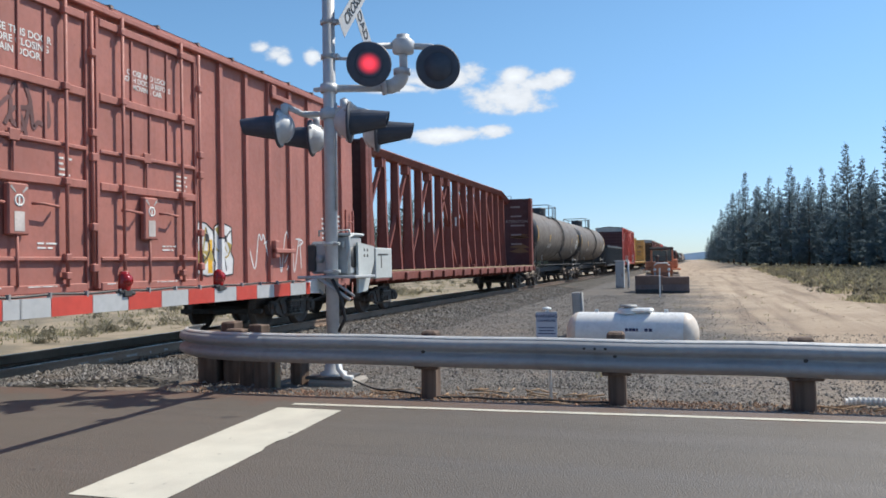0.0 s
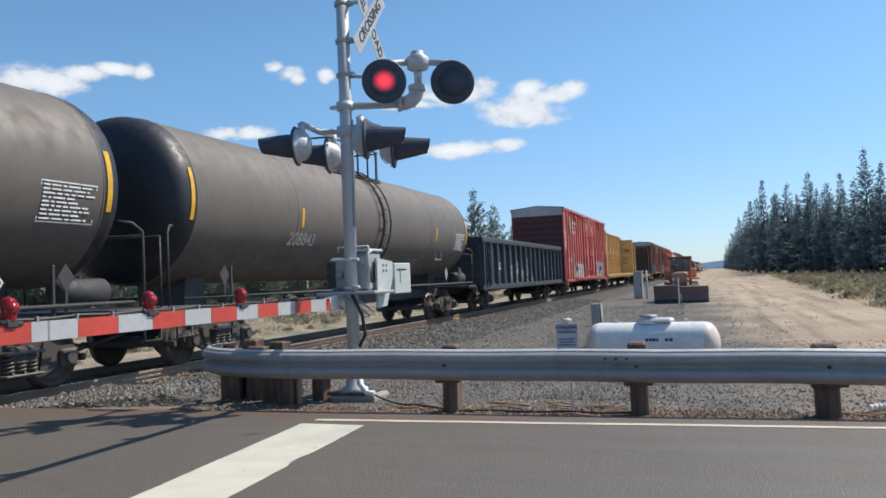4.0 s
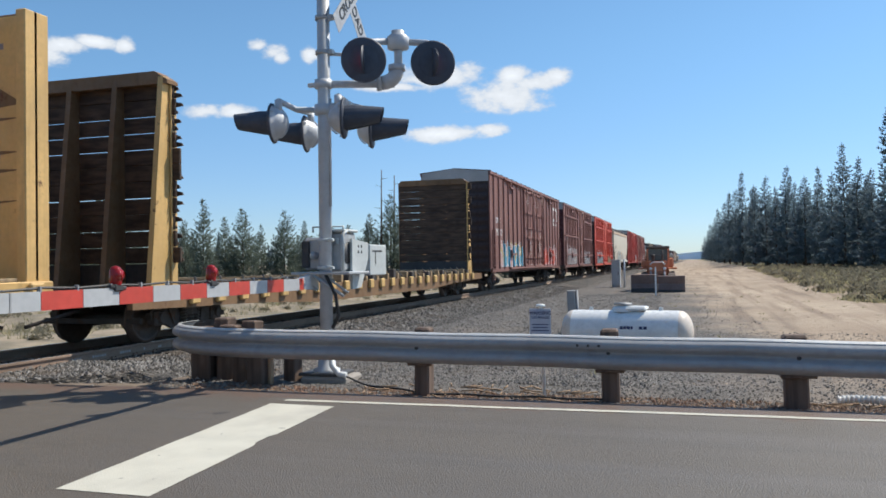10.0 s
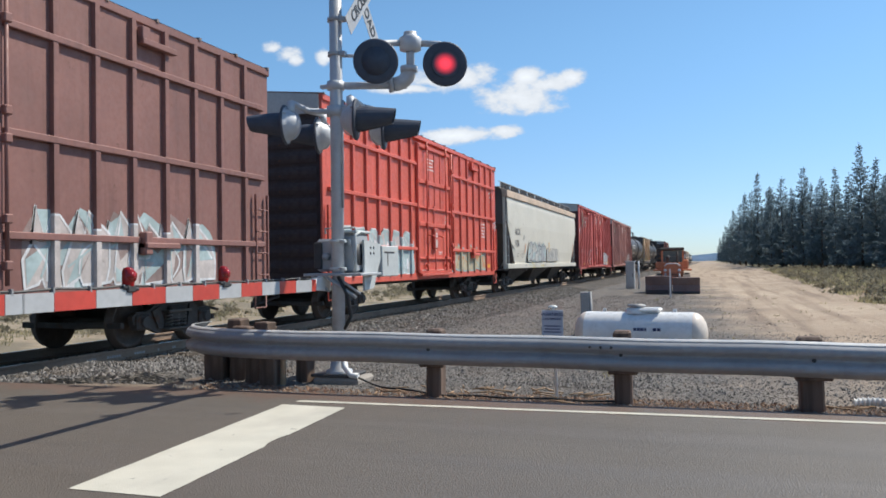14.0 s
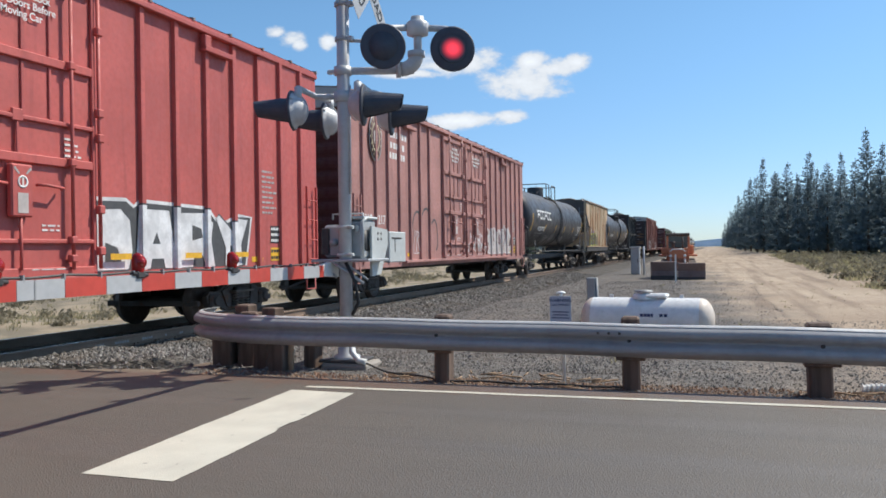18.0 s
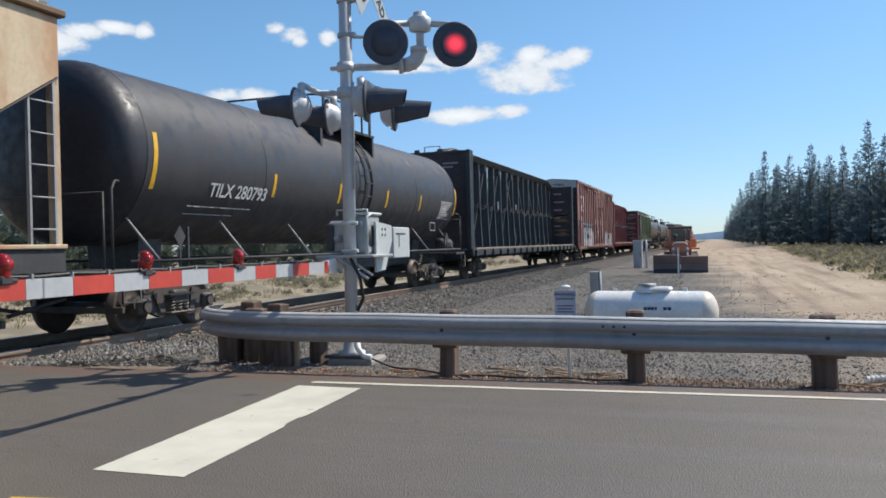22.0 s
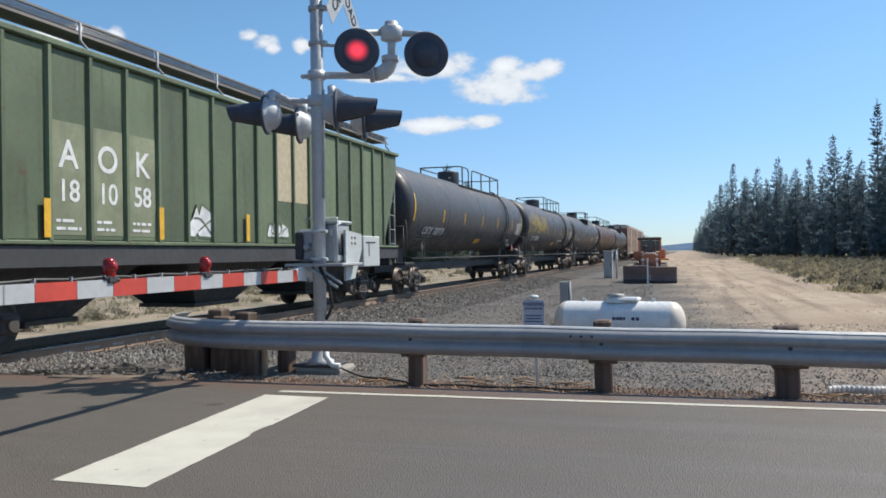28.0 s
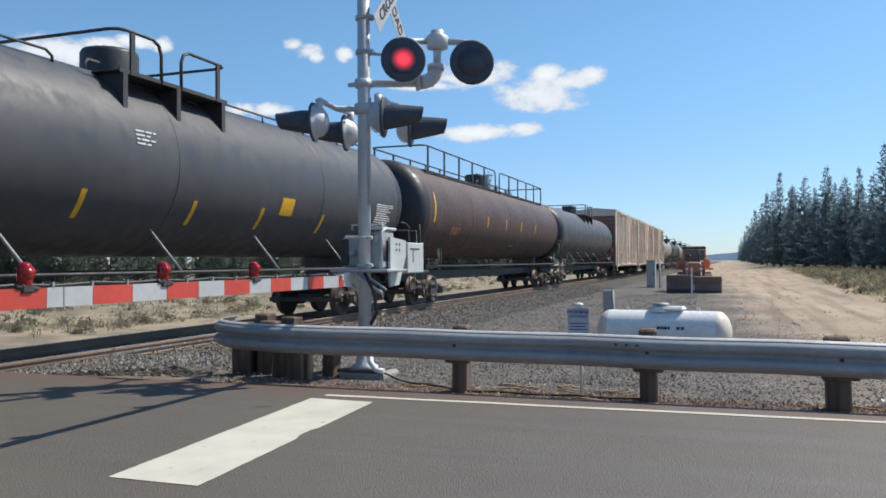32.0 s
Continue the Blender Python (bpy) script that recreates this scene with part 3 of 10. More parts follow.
def stops(*spans):
    out = []
    for a, b, step in spans:
        n = max(1, round((b - a) / step))
        out += [a + (b - a) * k / n for k in range(n)]
    return out + [spans[-1][1]]


def ground():
    xs = stops((-3000, -400, 400), (-400, -60, 40), (-60, -14, 2.0), (-14, -1, 0.65), (-1, 8, 0.3), (8, 12, 0.65), (12, 40, 2), (40, 400, 40), (400, 3000, 400))
    ys = stops((-3000, -500, 400), (-500, -20, 40), (-20, 6, 4), (6, 45, 0.65), (45, 110, 2.5), (110, 500, 30), (500, 4200, 400))
    s = Shape()
    v = [(x, y, rise(x, y)) for y in ys for x in xs]
    n = len(xs)
    f = [(j * n + i, j * n + i + 1, (j + 1) * n + i + 1, (j + 1) * n + i) for j in range(len(ys) - 1) for i in range(n - 1)]
    s.add(v, f, True)
    return solid("ground", s, M["ground"], "tan dirt ground with a gravelled yard beside the track", "ground", kind="structure")


ground()


def hills():
    s = Shape()
    top = []
    for k in range(61):
        x = -1500 + k * 55
        top.append((x, 3900, 12 + 20 * max(0, noise.noise(Vector((k * 0.13, 0.4, 2)))) + 22 * math.exp(-((x - 120) / 200) ** 2)))
    v = [(x, y, -5) for x, y, z in top] + top + [(x, y + 500, -5) for x, y, z in top]
    n = len(top)
    f = [(r * n + k, r * n + k + 1, (r + 1) * n + k + 1, (r + 1) * n + k) for r in range(2) for k in range(n - 1)]
    s.add(v, f, True)
    return solid("backdrop_hills", s, M["hill"], "hills on the horizon, paled by haze in their colour", "hills", kind="structure")


hills()


def road():
    rd = thing("road", "worn grey asphalt road over the level crossing", "road", kind="structure")
    s = Shape()
    xs = stops((-300, -20, 20), (-20, 12, 0.4), (12, 300, 20))
    far = [7.55 + 0.035 * noise.noise(Vector((x * 1.7, 0, 5))) - 0.06 * max(0.0, min(1.0, (-5.2 - x) / 1.2)) for x in xs]
    n = len(xs)
    v = [(x, -9.0, 0.0) for x in xs] + [(x, y, 0.0) for x, y in zip(xs, far)] + [(x, y + 0.06, -0.12) for x, y in zip(xs, far)]
    v += [(x, -9.0, -0.12) for x in xs]
    f = [(r * n + k, r * n + k + 1, ((r + 1) % 4) * n + k + 1, ((r + 1) % 4) * n + k) for r in range(4) for k in range(n - 1)
         if not (TRACK_X - 1.15 < xs[k] < TRACK_X + 0.95)]
    s.add(v, f)
    part("pavement", s, M["asphalt"], rd)
    # crossing panels between and beside the rails
    for a, b in ((-1.62, -0.82), (-0.66, 0.66), (0.82, 1.62)):
        for k in range(5):
            y = -8.6 + k * 3.16
            part("crossing_panel", Shape().box(TRACK_X + a, TRACK_X + b, y, y + 3.12, -0.2, -0.005, 0.012), M["concrete"], rd, "concrete crossing panel")
    # markings
    s = Shape()
    w = [(-3.62 - 0.0072 * k + 0.004 * rng.uniform(-1, 1), 3.95 + k * 0.101) for k in range(30)]
    right = [(-2.97 - 0.0066 * k + 0.003 * rng.uniform(-1, 1) - (0.03 if 13 < k < 17 else 0.0), 3.95 + k * 0.1) for k in range(30)]
    v = [(x, y, 0.004) for x, y in w] + [(x, y, 0.004) for x, y in right]
    s.add(v, [(k, k + 1, 31 + k, 30 + k) for k in range(29)])
    part("stop_line", s, M["white_line"], rd, "thick white stop line")
    s = Shape()
    xs2 = stops((-3.78, 60, 0.4))
    a = [(x, 7.04 + 0.024 * (min(x, 8.0) + 3.78) + 0.006 * rng.uniform(-1, 1), 0.004) for x in xs2]
    c = [(x, y + 0.082 + 0.006 * rng.uniform(-1, 1), z) for x, y, z in a]
    n = len(xs2)
    s.add(a + c, [(k, k + 1, n + k + 1, n + k) for k in range(n - 1)])
    part("edge_line", s, M["white_line"], rd, "white edge line")
    for back in (0.0, 0.24):
        s = Shape()
        xs3 = stops((-3.66 + 0.03 * (back > 0), -1.4, 0.28), (-1.4, 60, 2.0))
        a = [(x, 3.40 - back + 0.15 * (min(x, -1.4) + 3.64) + 0.024 * max(0.0, x + 1.4) + 0.004 * rng.uniform(-1, 1), 0.004) for x in xs3]
        c = [(x, y - 0.115, z) for x, y, z in a]
        n = len(xs3)
        s.add(a + c, [(k, k + 1, n + k + 1, n + k) for k in range(n - 1)])
        part("centre_line", s, M["yellow_line"], rd, "yellow centre line")
    return rd


road()


def rail_profile(x):
    p = [(-0.07, -0.172), (0.07, -0.172), (0.07, -0.158), (0.012, -0.140), (0.010, -0.045), (0.036, -0.036), (0.036, -0.006), (0.028, 0.0),
         (-0.028, 0.0), (-0.036, -0.006), (-0.036, -0.036), (-0.010, -0.045), (-0.012, -0.140), (-0.07, -0.158)]
    return [(x + a, b) for a, b in p]


def track():
    tr = thing("railway_track", "single railway track on grey ballast", "railway track", kind="structure")
    y0, y1 = -520, 900
    for side in (-1, 1):
        x = TRACK_X + side * GAUGE
        ys = [y0, -40, 0, 20, 60, 200, y1]
        body = part("rail", Shape().sweep([[(a, y, b) for a, b in rail_profile(x)] for y in ys]), M["rail_side"], tr, "rusty steel rail")
        part("rail_head", Shape().box(x - 0.029, x + 0.029, y0, y1, 0.0015, 0.004), M["rail_head"], body, "shiny worn rail head")
    # ballast shoulder
    s = Shape()
    ys = stops((y0, -20, 50), (-20, 7.4, 3), (7.4, 60, 0.5), (60, 120, 3), (120, y1, 60))
    prof = [(-3.5, -0.74), (-2.7, -0.55), (-1.95, -0.24), (-1.5, -0.18), (-0.9, -0.175), (0.0, -0.17), (0.9, -0.175), (1.5, -0.18), (2.05, -0.2), (2.7, -0.29), (3.6, -0.44)]
    v = []
    for y in ys:
        for dx, z in prof:
            v.append((TRACK_X + dx + 0.1 * noise.noise(Vector((dx, y * 0.6, 0))), y, z + 0.03 * noise.noise(Vector((dx * 2, y * 1.3, 4))) - 0.02))
    n = len(prof)
    s.add(v, [(j * n + i, j * n + i + 1, (j + 1) * n + i + 1, (j + 1) * n + i) for j in range(len(ys) - 1) for i in range(n - 1)], True)
    part("ballast_bed", s, ballast_sheet(), tr, "grey crushed-stone ballast")
    key = Shape().box(-1.3, 1.3, -0.11, 0.11, -0.34, -0.172, 0.012)
    for k in range(290):
        y = 7.9 + k * 0.53
        part("tie", key, M["tie"], tr, at=pose(TRACK_X + rng.uniform(-0.05, 0.05), y, rng.uniform(-0.004, 0.004), 0, 0, rng.uniform(-0.6, 0.6)), key="tie")
    spike = Shape().box(-0.11, 0.11, -0.09, 0.09, -0.172, -0.157, 0.004).box(0.06, 0.09, -0.06, -0.03, -0.157, -0.13, 0.004).box(0.06, 0.09, 0.03, 0.06, -0.157, -0.13, 0.004)
    for k in range(50):
        part("tie_plate", spike, M["rail_side"], tr, at=pose(TRACK_X + GAUGE, 7.9 + k * 0.53, 0), key="tie_plate")
    # chalk-white markings on the near rail's web
    chalk = Shape()
    for y, w in ((10.2, 0.22), (10.65, 0.34), (11.3, 0.3), (11.9, 0.06), (12.3, 0.16)):
        for k in range(int(w / 0.055)):
            chalk.box(TRACK_X + GAUGE + 0.0125, TRACK_X + GAUGE + 0.0145, y + k * 0.055, y + k * 0.055 + 0.035, -0.118, -0.078)
    part("rail_marking", chalk, M["lettering_dim"], tr, "pale paint marks on the rail web")
    return tr


def ballast_sheet():
    m, nt, b = principled("ballast_sheet")
    geo = nt.nodes.new("ShaderNodeNewGeometry").outputs["Position"]
    vo = tex(nt, "voronoi", 20.0, coords=geo)
    col = cells(nt, geo, 20.0, (0.036, 0.032, 0.028), (0.19, 0.172, 0.15))
    col = blend(nt, ramp(nt, tex(nt, "noise", 0.7, 7, geo), 0.5, 0.72, 0, 0.55), col, (0.17, 0.125, 0.09))
    nt.links.new(col, b.inputs["Base Color"])
    b.inputs["Roughness"].default_value = 0.92
    inv = nt.nodes.new("ShaderNodeMath")
    inv.operation = "SUBTRACT"
    inv.inputs[0].default_value = 1.0
    nt.links.new(vo, inv.inputs[1])
    bump(nt, b, inv.outputs[0], 0.9, 0.06)
    return m


track()


def stones(name, label, material, count, place, small, large, seed):
    """Loose angular stones, one sheet of them."""
    r = random.Random(seed)
    v, f = [], []
    for _ in range(count):
        x, y, z = place(r)
        s = small + (large - small) * r.random() ** 2
        a = r.uniform(0, 6.28)
        ca, sa = math.cos(a), math.sin(a)
        n = len(v)
        top = [(r.uniform(0.5, 1.0), k * 1.257 + r.uniform(-0.4, 0.4)) for k in range(5)]
        for rad, t in top:
            px, py = rad * math.cos(t) * 1.25, rad * math.sin(t)
            v.append((x + s * (px * ca - py * sa), y + s * (px * sa + py * ca), z + s * r.uniform(-0.3, 0.2)))
        v.append((x + s * r.uniform(-0.3, 0.3), y + s * r.uniform(-0.3, 0.3), z + s * r.uniform(0.5, 0.9)))
        for k in range(5):
            f.append((n + k, n + (k + 1) % 5, n + 5))
    me = bpy.data.meshes.new(name)
    me.from_pydata(v, [], f)
    me.materials.append(material)
    return tagged(new(name, me), label, "stones", kind="stuff")


def bed_z(dx):
    pts = ((-3.5, -0.74), (-2.7, -0.55), (-1.95, -0.24), (-1.5, -0.18), (1.5, -0.18), (2.05, -0.2), (2.7, -0.29), (3.6, -0.44))
    for (a, za), (b, zb) in zip(pts, pts[1:]):
        if a <= dx <= b:
            return za + (zb - za) * (dx - a) / (b - a)
    return -0.44


def on_dirt(x, y):
    """The bare wedge of packed dirt between the road's edge and the ballast."""
    return x > -9.2 and y < 15.77 + 0.98 * x + 0.16 * noise.noise(Vector((x * 2.3, y * 2.3, 8)))


def on_bed(r):
    while True:
        y = 8.0 + 42 * r.random() ** 1.7
        dx = r.uniform(0.85, 3.5)
        if not on_dirt(TRACK_X + dx, y):
            break
    return TRACK_X + dx, y, bed_z(dx) - 0.01


def between_ties(r):
    y = 7.5 + 20 * r.random() ** 1.4
    dx = r.uniform(-1.9, 0.68)
    return TRACK_X + dx, y, -0.185


def on_yard(r):
    y = 7.92 + 8.8 * r.random() ** 1.9
    x = r.uniform(-6.6, 4.2)
    return x, y, rise(x, y)


def on_verge(r):
    x = r.uniform(-5.6, 3.6)
    y = 7.58 + 0.75 * r.random() ** 1.6
    return x, y, rise(x, y) + 0.005


stones("ballast_stones", "loose grey ballast stones on the shoulder", M["ballast"], 20000, on_bed, 0.025, 0.06, 1)
stones("tie_ballast", "grey ballast stones packed between the ties", M["ballast"], 3500, between_ties, 0.03, 0.06, 2)
stones("yard_gravel", "fine grey gravel behind the guardrail", M["gravel"], 26000, on_yard, 0.008, 0.026, 3)
def across_yard(r):
    y = 9 + 26 * r.random() ** 1.5
    x = r.uniform(-6.6, -0.2 - 0.03 * y) if r.random() < 0.8 else r.uniform(-6.6, 1.4)
    return x, y, rise(x, y)


def across_dirt(r):
    y = 9 + 45 * r.random() ** 1.4
    x = r.uniform(-1.5, 7.0)
    return x, y, rise(x, y)


stones("yard_stones", "scattered grey stones across the yard", M["gravel"], 26000, across_yard, 0.011, 0.034, 13)
stones("dirt_clods", "tan clods and pebbles on the dirt track", M["clod"], 1800, across_dirt, 0.008, 0.026, 14)
stones("bark_litter", "reddish bark and dry litter along the road edge", M["litter"], 7000, on_verge, 0.008, 0.03, 5)


def beside_dirt(r):
    while True:
        x, y = r.uniform(-8.7, -4.9), r.uniform(7.5, 9.9)
        if not on_dirt(x, y) or r.random() < 0.035:
            return x, y, -0.06


stones("edge_ballast", "spilled ballast stones beside the guardrail end", M["ballast"], 1700, beside_dirt, 0.02, 0.055, 6)


def verge_material():
    """Crushed stone that gives way to packed brown dirt towards the road."""
    m, nt, b = principled("verge")
    geo = nt.nodes.new("ShaderNodeNewGeometry").outputs["Position"]
    sep = nt.nodes.new("ShaderNodeSeparateXYZ")
    nt.links.new(geo, sep.inputs[0])
    line = nt.nodes.new("ShaderNodeMath")
    line.operation = "MULTIPLY_ADD"
    nt.links.new(sep.outputs[0], line.inputs[0])
    line.inputs[1].default_value = -0.98
    nt.links.new(sep.outputs[1], line.inputs[2])
    wob = nt.nodes.new("ShaderNodeMath")
    wob.operation = "MULTIPLY_ADD"
    nt.links.new(tex(nt, "noise", 2.3, 6, geo), wob.inputs[0])
    wob.inputs[1].default_value = 0.5
    nt.links.new(line.outputs[0], wob.inputs[2])
    stone = cells(nt, geo, 20.0, (0.036, 0.032, 0.028), (0.19, 0.172, 0.15))
    dirt = blend(nt, ramp(nt, tex(nt, "noise", 2.0, 8, geo, rough=0.7), 0.35, 0.65), (0.125, 0.094, 0.070), (0.215, 0.165, 0.120))
    dirt = blend(nt, ramp(nt, tex(nt, "noise", 30.0, 5, geo, rough=0.8), 0.56, 0.7, 0, 0.6), dirt, (0.07, 0.055, 0.045))
    col = blend(nt, ramp(nt, wob.outputs[0], 15.9, 16.12), dirt, stone)
    nt.links.new(col, b.inputs["Base Color"])
    b.inputs["Roughness"].default_value = 0.92
    bump(nt, b, tex(nt, "noise", 22.0, 6, geo, rough=0.8), 0.5, 0.03)
    return m


def shoulder_fill():
    """Packed stone that carries the road's level to the rails."""
    s = Shape()
    xs, ys = stops((-9.0, -4.4, 0.3)), stops((7.4, 10.4, 0.3))
    n = len(xs)
    v = []
    for y in ys:
        for x in xs:
            k = max(0.0, 1 - (y - 7.4) / 3.2) if x > -7.6 else max(0.0, 1 - (y - 7.4) / 3.2) * max(0.0, 1 - (-7.6 - x) / 1.6)
            z = (1 - k) * (bed_z(x - TRACK_X) if x < -6.3 else -0.12) + k * -0.06 - 0.015
            v.append((x, y, z + 0.025 * noise.noise(Vector((x * 2, y * 2, 0)))))
    s.add(v, [(j * n + i, j * n + i + 1, (j + 1) * n + i + 1, (j + 1) * n + i) for j in range(len(ys) - 1) for i in range(n - 1)], True)
    return solid("shoulder", s, verge_material(), "packed brown dirt and grey stone beside the road", "shoulder", kind="structure")


shoulder_fill()

# ---------------------------------------------------------------- the train
CARS = []       # (car, place along the train)
WHEELSETS = []  # every wheelset, and its place in its bogie
WHEEL_R = 0.43


def wheelset_shape():
    s = Shape()
    for side in (-1, 1):
        x = side * 0.755
        prof = [(-0.06, 0.10), (-0.06, 0.34), (-0.07, 0.36), (-0.07, 0.455), (-0.035, 0.455), (-0.03, WHEEL_R), (0.065, WHEEL_R - 0.004), (0.065, 0.365), (0.03, 0.34), (0.02, 0.13), (0.07, 0.10), (0.07, 0.0)]
        s.lathe([(side * d, r) for d, r in prof], (x, 0, 0), (1, 0, 0), 28)
        for k in range(3):
            a = k * 2.094
            s.rod((side * 0.98, 0.05 * math.cos(a), 0.05 * math.sin(a)), (side * 1.12, 0.05 * math.cos(a), 0.05 * math.sin(a)), 0.016, 6)
    s.rod((-1.10, 0, 0), (1.10, 0, 0), 0.085, 12)
    return s


def side_frame_shape():
    s = Shape()
    o = [(-1.08, 0.53), (-0.98, 0.60), (-0.72, 0.60), (-0.45, 0.72), (0.45, 0.72), (0.72, 0.60), (0.98, 0.60), (1.08, 0.53), (1.05, 0.40), (0.80, 0.37),
         (0.42, 0.22), (-0.42, 0.22), (-0.80, 0.37), (-1.05, 0.40)]
    s.prism(o, 0, -0.05, 0.05)
    for y in (-0.85, 0.85):
        s.box(-0.08, 0.11, y - 0.16, y + 0.16, 0.30, 0.56, 0.03)
        s.rod((0.05, y, 0.43), (0.16, y, 0.43), 0.09, 12)
    s.prism([(-0.62, 0.60), (-0.40, 0.68), (-0.33, 0.30), (-0.45, 0.30)], 0, 0.05, 0.085)
    s.prism([(0.62, 0.60), (0.40, 0.68), (0.33, 0.30), (0.45, 0.30)], 0, 0.05, 0.085)
    return s


def spring_shape():
    s = Shape()
    for y in (-0.19, 0.0, 0.19):
        pts = [(0.08 + 0.065 * math.cos(a), y + 0.065 * math.sin(a), 0.30 + 0.26 * a / 31.4) for a in [k * 0.785 for k in range(41)]]
        s.path(pts, 0.017, 5)
    s.box(-0.02, 0.20, -0.32, 0.32, 0.27, 0.30, 0.01).box(-0.02, 0.20, -0.32, 0.32, 0.56, 0.60, 0.01)
    return s


BOGIE = {"wheelset": wheelset_shape(), "side": side_frame_shape(), "spring": spring_shape(),
         "bolster": Shape().box(-1.15, 1.15, -0.2, 0.2, 0.42, 0.66, 0.03).box(-0.3, 0.3, -0.3, 0.3, 0.6, 0.74, 0.03).box(-1.0, 1.0, -1.28, -1.2, 0.35, 0.45, 0.01).box(-1.0, 1.0, 1.2, 1.28, 0.35, 0.45, 0.01)}


def bogie(car, y):
    bo = part("bogie", BOGIE["bolster"], M["bogie"], car, "dark rusty cast-steel bogie", at=pose(0, y, 0), key="bolster")
    for side in (1, -1):
        turn = pose(side * 1.0, 0, 0) @ Matrix.Diagonal((side, 1, 1, 1))
        part("side_frame", BOGIE["side"], M["bogie"], bo, at=turn, key="side_frame")
        part("spring_nest", BOGIE["spring"], M["spring"], bo, at=turn, key="spring")
    for dy in (-0.85, 0.85):
        w = part("wheelset", BOGIE["wheelset"], M["wheel"], bo, "worn steel wheels on an axle", at=pose(0, dy, WHEEL_R), key="wheelset")
        WHEELSETS.append((w, dy))
    return bo


COUPLER = Shape().box(-0.12, 0.12, -0.62, 0.4, 0.74, 0.94, 0.03).box(-0.17, 0.17, -0.85, -0.55, 0.70, 0.98, 0.05).rod((0.3, 0.2, 0.62), (0.14, -0.75, 0.42), 0.03, 6)


def running_gear(car, length, inset=2.0, coupler=True):
    bogie(car, inset)
    bogie(car, length - inset)
    if coupler:
        part("coupler", COUPLER, M["bogie"], car, "knuckle coupler with brake hose", key="coupler")
        part("coupler", COUPLER, M["bogie"], car, "knuckle coupler with brake hose", at=pose(0, length, 0, 0, 0, 180), key="coupler")
    part("centre_sill", Shape().box(-0.28, 0.28, 0.15, length - 0.15, 0.72, 1.0, 0.02), M["dark_steel"], car, "dark steel centre sill")


def ladder(car, y, z0, z1, material, x=1.6, width=0.42, step=0.42, name="ladder"):
    lad = Shape().box(x + 0.02, x + 0.07, y, y + 0.035, z0, z1).box(x + 0.02, x + 0.07, y + width, y + width + 0.035, z0, z1)
    lad = part(name, lad, material, car)
    z = z0 + 0.12
    while z < z1:
        part("rung", Shape().rod((x + 0.06, y, z), (x + 0.06, y + width + 0.03, z), 0.013, 6), material, lad)
        z += step
    return lad


def placard(car, x, y, z, w, h, material, rows=0, ink=None, name="data_panel"):
    p = part(name, Shape().box(x, x + 0.004, y, y + w, z, z + h), material, car)
    if rows:
        bars = Shape()
        r = random.Random(int(y * 100))
        for k in range(rows):
            zz = z + h - (k + 0.75) * h / rows
            a = y + 0.04 * w
            while a < y + 0.92 * w:
                b = min(y + 0.95 * w, a + w * r.uniform(0.08, 0.28))
                bars.box(x + 0.004, x + 0.006, a, b, zz, zz + 0.45 * h / rows)
                a = b + w * 0.05
        part("print_bar", bars, ink, p)
    return p


def small_print(car, x, y, z, w, h, rows, material=None, curve=None):
    """Unreadable stencilled lines, as bars."""
    s = Shape()
    r = random.Random(int(y * 37 + z * 11))
    for k in range(rows):
        zz = z + h - (k + 0.75) * h / rows
        a = y
        end = y + w * r.uniform(0.6, 1.0)
        while a < end - 0.03:
            b = min(end, a + r.uniform(0.05, 0.22))
            xx = curve(zz) if curve else x
            s.box(xx, xx + 0.004, a, b, zz, zz + 0.4 * h / rows)
            a = b + 0.035
    return tagged(part("stencil_panel", s, material or M["lettering"], car, "small faded stencilled lines"), kind="stuff")


def ribbon(s, pts, width, depth, x, curve):
    """A flat painted stroke through points (y, z), one strip of quads."""
    n = len(pts)
    v = []
    for i, (y, z) in enumerate(pts):
        y0, z0 = pts[max(0, i - 1)]
        y1, z1 = pts[min(n - 1, i + 1)]
        d = Vector((y1 - y0, z1 - z0))
        d = d.normalized() if d.length > 1e-6 else Vector((1, 0))
        for k in (1, -1):
            yy, zz = y - d.y * width * k, z + d.x * width * k
            v.append(((curve(zz) if curve else x) + depth, yy, zz))
    s.add(v, [(2 * i, 2 * i + 1, 2 * i + 3, 2 * i + 2) for i in range(n - 1)])


def smooth_line(pts, steps=5):
    out = []
    for i in range(len(pts) - 1):
        p0, p1, p2, p3 = (Vector(pts[max(0, min(len(pts) - 1, i + k))]) for k in (-1, 0, 1, 2))
        for k in range(steps):
            t = k / steps
            out.append(tuple(0.5 * (2 * p1 + (p2 - p0) * t + (2 * p0 - 5 * p1 + 4 * p2 - p3) * t * t + (3 * p1 - p0 - 3 * p2 + p3) * t ** 3)))
    return out + [tuple(pts[-1])]


def flat_patch(pts, depth, x, curve):
    """A painted patch through points (y, z)."""
    s = Shape()
    s.add([((curve(z) if curve else x) + depth, y, z) for y, z in pts], [tuple(range(len(pts)))])
    return s


RIBS = {}       # ribs of each boxcar, for paint that runs over them


def painted_ribs(car, g, y0, y1, z0, tops, fill, line):
    """Spray paint on the ribs that stand proud of the sheet behind a piece."""
    for y in RIBS.get(car.name, ()):
        if y0 + 0.08 < y < y1 - 0.08:
            z = tops(y)
            wrap = [(1.557, -0.0605), (1.6275, -0.0485), (1.6275, 0.0485), (1.557, 0.0605)]
            part("graffiti_fill", Shape().prism([(a, y + b) for a, b in wrap], 2, z0, z), fill, g, "paint over a rib")
            part("graffiti_outline", Shape().prism([(a, y + b) for a, b in wrap], 2, z, z + 0.03), line, g)


